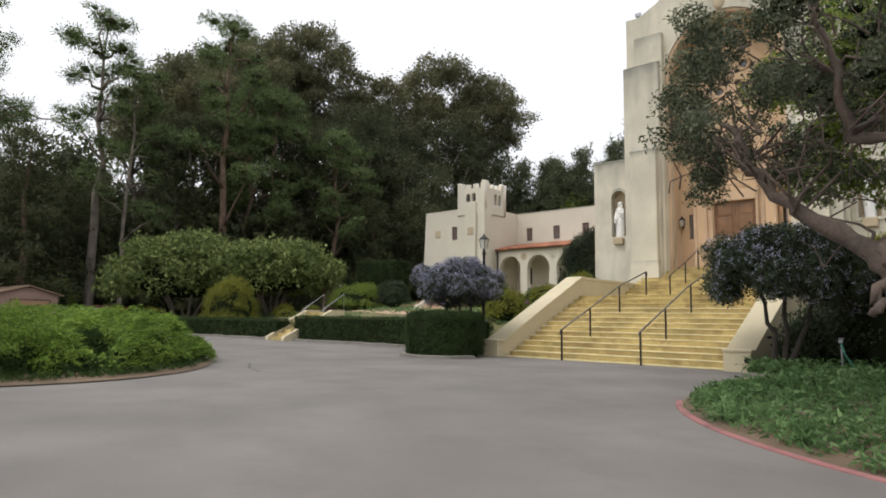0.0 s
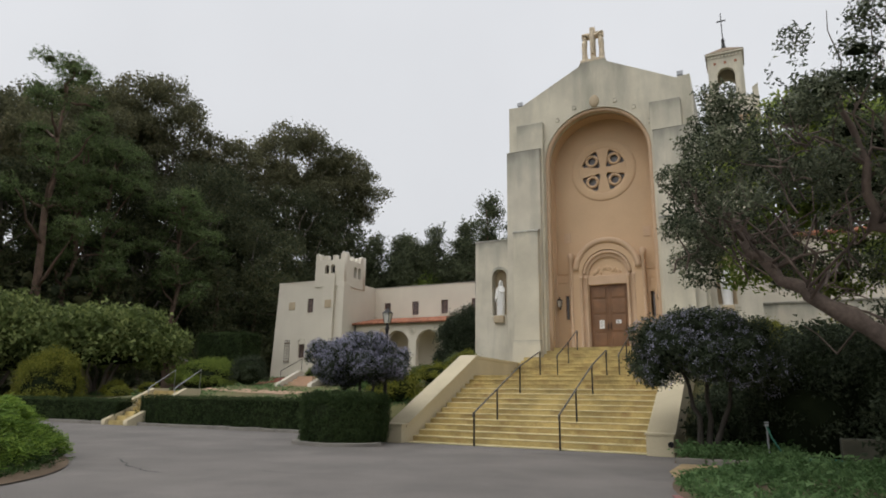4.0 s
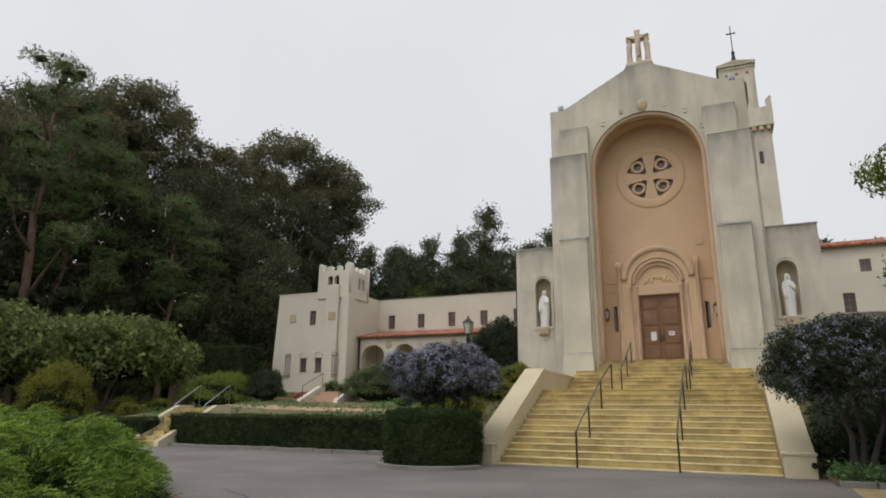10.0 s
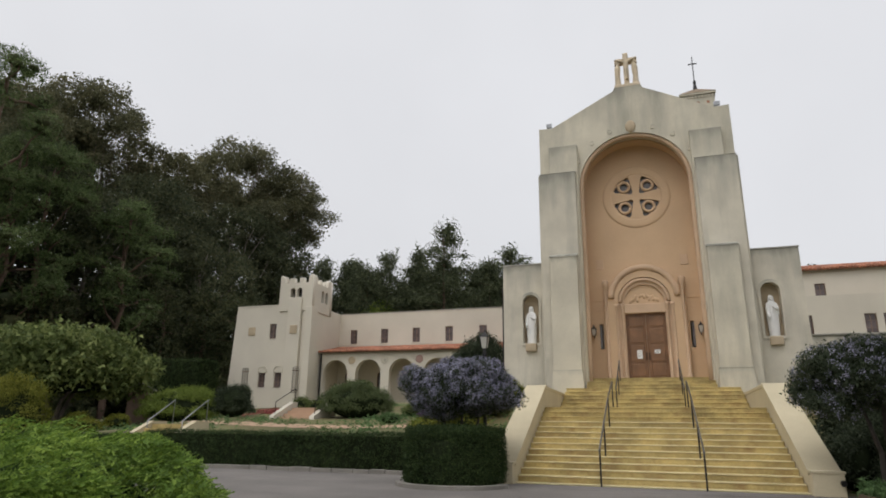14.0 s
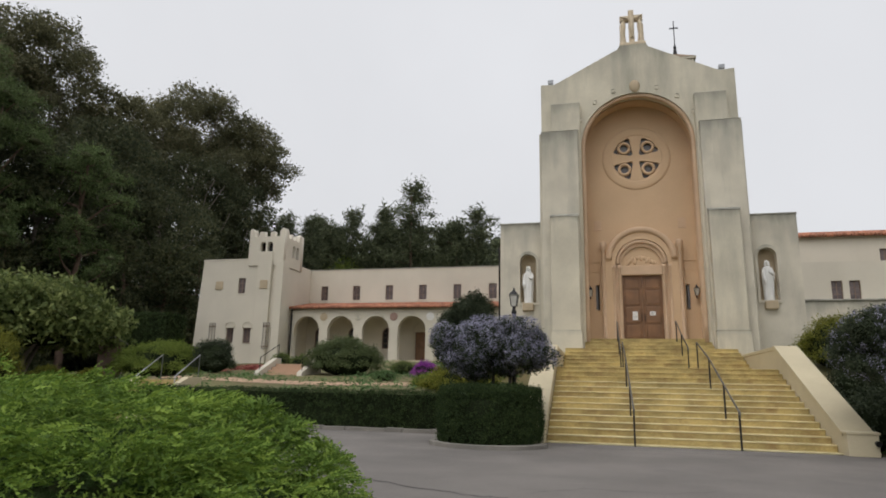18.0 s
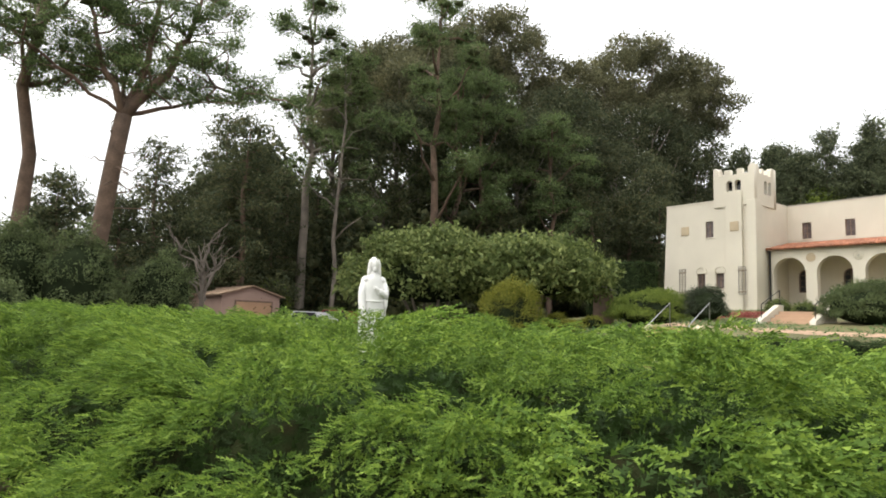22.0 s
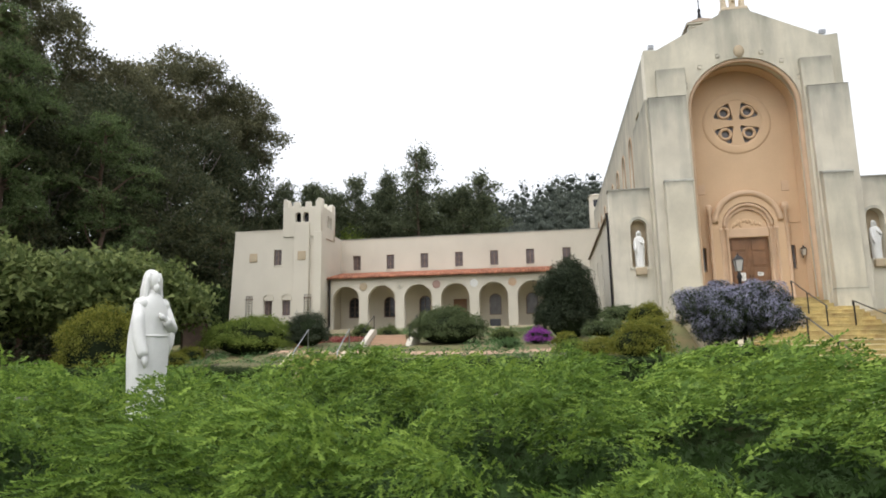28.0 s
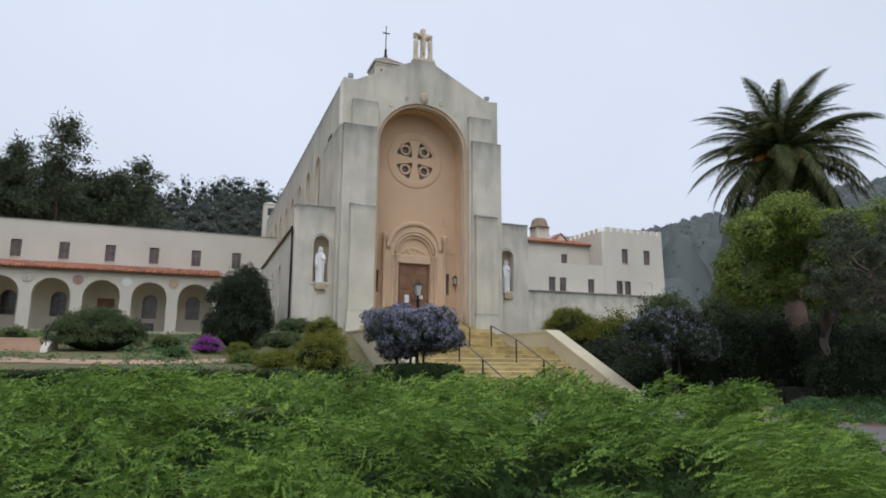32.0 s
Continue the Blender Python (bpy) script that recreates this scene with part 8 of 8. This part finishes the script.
def car(at, rz, paint, label, roof=1.4):
    c = thing("parked_car", label, "car", at=at, rz=rz)
    prof = [(-2.1, 0.3), (2.1, 0.3), (2.15, 0.7), (1.2, 0.92), (0.7, roof - 0.03), (-1.2, roof), (-1.9, 0.95), (-2.15, 0.8)]
    part("body", plate(prof, [], -0.85, 0.85), paint, c)
    part("side_glass", plate([(1.05, 0.95), (0.62, roof - 0.08), (-1.12, roof - 0.06), (-1.65, 0.97)], [], -0.87, 0.87), DARK_GLASS, c)
    for x in (-1.35, 1.35):
        for y in (-0.78, 0.78):
            bm = bmesh.new()
            tube(bm, [(x, y - 0.1, 0.32), (x, y + 0.1, 0.32)], 0.32, 16)
            w = part("wheel", bm, BLACK_IRON, c)
            bm = bmesh.new()
            tube(bm, [(x, y - 0.11, 0.32), (x, y + 0.11, 0.32)], 0.19, 12)
            part("rim", bm, GREY_PIPE, w)


car((-41.6, -11.2, 0.0), 20, CAR_RED, "dark red car parked by the garage", 1.76)
car((-41.3, -13.4, 0.0), 20, CAR_WHITE, "silver car parked by the garage", 1.6)

# ---- planted bed ----
bedp = thing("bedding_plants", "lush green bedding plants filling the bed", "plants", kind="stuff")
r = np.random.default_rng(91)
n = 11000
a, u = r.uniform(0, 2 * np.pi, n), np.sqrt(r.uniform(0, 0.99, n))
sn = np.sin(a)
tall = 0.75 + 0.45 * np.sin(3.1 * a + 7 * u) * np.sin(9 * u)
P = np.stack([BED[0] + (BED[2] - 0.1) * u * np.cos(a), BED[1] + (BED[3] - 0.1) * u * sn * np.where(sn > 0, 0.22, 1.0), 0.06 + 0.52 * r.random(n) * tall * (1.1 - u ** 4)], 1)
tv, tf = leaf_clump(11, 0.26, 44, 2.6, 0.8)
part("leaves", scatter("leaves", tv, tf, P, turn_to(unit(n) * (1, 1, 0.5) + (0, 0, 0.9)), r.uniform(0.10, 0.20, n)), L_BED, bedp)
for x, y, z in ((8.05, -22.3, 0.62), (8.6, -22.9, 0.6), (9.6, -21.6, 0.66)):
    fl = thing("red_flower", "small bright red flower above the leaves", "flower", "red flowers in the bed", at=(x, y, 0.1))
    bm = bmesh.new()
    tube(bm, [(0, 0, 0), (0.02, 0, z - 0.1)], 0.008, 5)
    part("stem", bm, L_BED, fl)
    bm = bmesh.new()
    for k in range(7):
        a = k * 0.9
        bmesh.ops.create_icosphere(bm, subdivisions=1, radius=0.035, matrix=Matrix.Translation((0.04 * math.cos(a), 0.04 * math.sin(a), z - 0.1 + 0.01 * (k % 3))))
    part("petals", bm, RED_FLOWER, fl)

# ---- cracks and patches in the asphalt ----
def crack(pts, w):
    c = thing("asphalt_crack", "dark filled crack in the asphalt", "crack", "cracks in the asphalt", kind="structure")
    bm = bmesh.new()
    rc = random.Random(len(pts) * 7 + int(abs(pts[0][0]) * 10))
    line = []
    for p, q in zip(pts, pts[1:]):
        for j in range(8):
            f = j / 8
            line.append((p[0] + (q[0] - p[0]) * f + rc.uniform(-0.05, 0.05), p[1] + (q[1] - p[1]) * f + rc.uniform(-0.05, 0.05)))
    vs = []
    for i, (x, y) in enumerate(line):
        ww = w * rc.uniform(0.3, 1.0)
        vs.append((bm.verts.new((x, y - ww, 0.0105)), bm.verts.new((x, y + ww, 0.0105))))
    for a_, b_ in zip(vs, vs[1:]):
        bm.faces.new((a_[0], b_[0], b_[1], a_[1]))
    part("crack_fill", bm, CRACK, c)


crack([(-5.9, -21.3), (-4.8, -22.0), (-3.8, -22.45), (-3.2, -22.55)], 0.035)
crack([(-3.0, -22.0), (-2.3, -21.3), (-1.2, -21.4), (-0.4, -20.8)], 0.015)
crack([(-2.5, -14.6), (0.5, -14.9), (3.5, -14.4)], 0.03)

# ---- foot of the small tree: stone edging, straw strip, tap and hose ----
edge = thing("tree_edging", "low weathered stone edging round the small tree's foot", "kerb", kind="structure")
line = [(4.35 + 0.62 * k, -15.35 + 0.10 * math.sin(k * 0.9) + 0.02 * k) for k in range(7)]
for (x0, y0), (x1, y1) in zip(line, line[1:]):
    bm = boxes((0.01, math.hypot(x1 - x0, y1 - y0) - 0.015, -0.08, 0.08, -0.05, 0.13), bevel=0.025)
    bm.transform(pose(x0, y0, 0, 0, 0, math.degrees(math.atan2(y1 - y0, x1 - x0))))
    part("edging_stone", bm, KERB, edge)
soil_bed = thing("tree_bed", "dark soil behind the stone edging", "soil", kind="structure")
part("soil", prism(bmesh.new(), [(4.3, -15.3, -0.05), (8.0, -15.2, -0.05), (8.0, -13.9, -0.05), (4.3, -13.9, -0.05)], [(4.35, -15.27, 0.09), (8.0, -15.17, 0.09), (8.0, -13.9, 0.12), (4.35, -13.9, 0.12)]), SOIL, soil_bed)
straw = thing("straw_strip", "dry straw-coloured strip between edging and bed", "mulch", kind="structure")
ring = [(4.5, -15.5), (4.45, -17.2), (4.75, -18.6), (5.6, -18.75), (7.4, -18.2), (8.6, -17.6), (8.6, -15.4)]
part("straw", prism(bmesh.new(), [(x, y, -0.03) for x, y in ring], [(x, y, 0.022) for x, y in ring]), MULCH, straw)
rr = np.random.default_rng(303)
n = 420
P = np.stack([rr.uniform(4.4, 6.9, n), rr.uniform(-15.25, -13.6, n), rr.uniform(0.1, 0.3, n)], 1)
weed = thing("low_leafy_plants", "low green leafy plants round the small tree's foot", "plants", kind="stuff")
part("leaves", scatter("leaves", *leaf_clump(13, 0.34, 47, 1.6, 0.7), P, turn_to(unit(n) * (1, 1, 0.6) + (0, 0, 0.6)), rr.uniform(0.12, 0.2, n)), L_BED, weed)
tap = thing("garden_tap", "thin grey standpipe with a coiled green hose", "tap", at=(6.22, -14.75, 0.09))
part("standpipe", tube(bmesh.new(), [(0, 0, -0.1), (0, 0, 0.8)], 0.022, 8), GREY_PIPE, tap, "grey metal pipe")
part("tap_head", boxes((-0.04, 0.04, -0.12, 0.03, 0.74, 0.80), (-0.05, 0.05, -0.03, 0.02, 0.82, 0.84), bevel=0.01), GREY_PIPE, tap)
hose = [(0, -0.1, 0.76), (0.08, -0.14, 0.5), (0.25, -0.16, 0.2), (0.5, -0.15, 0.06)] + [(0.9 + 0.45 * math.cos(a), -0.1 + 0.25 * math.sin(a), 0.05 + 0.012 * a / 3) for a in np.linspace(3.3, 3.3 + 15.0, 36)]
part("hose", tube(bmesh.new(), hose, 0.018, 7), HOSE, tap, "green rubber hose lying in loops", smooth=True)
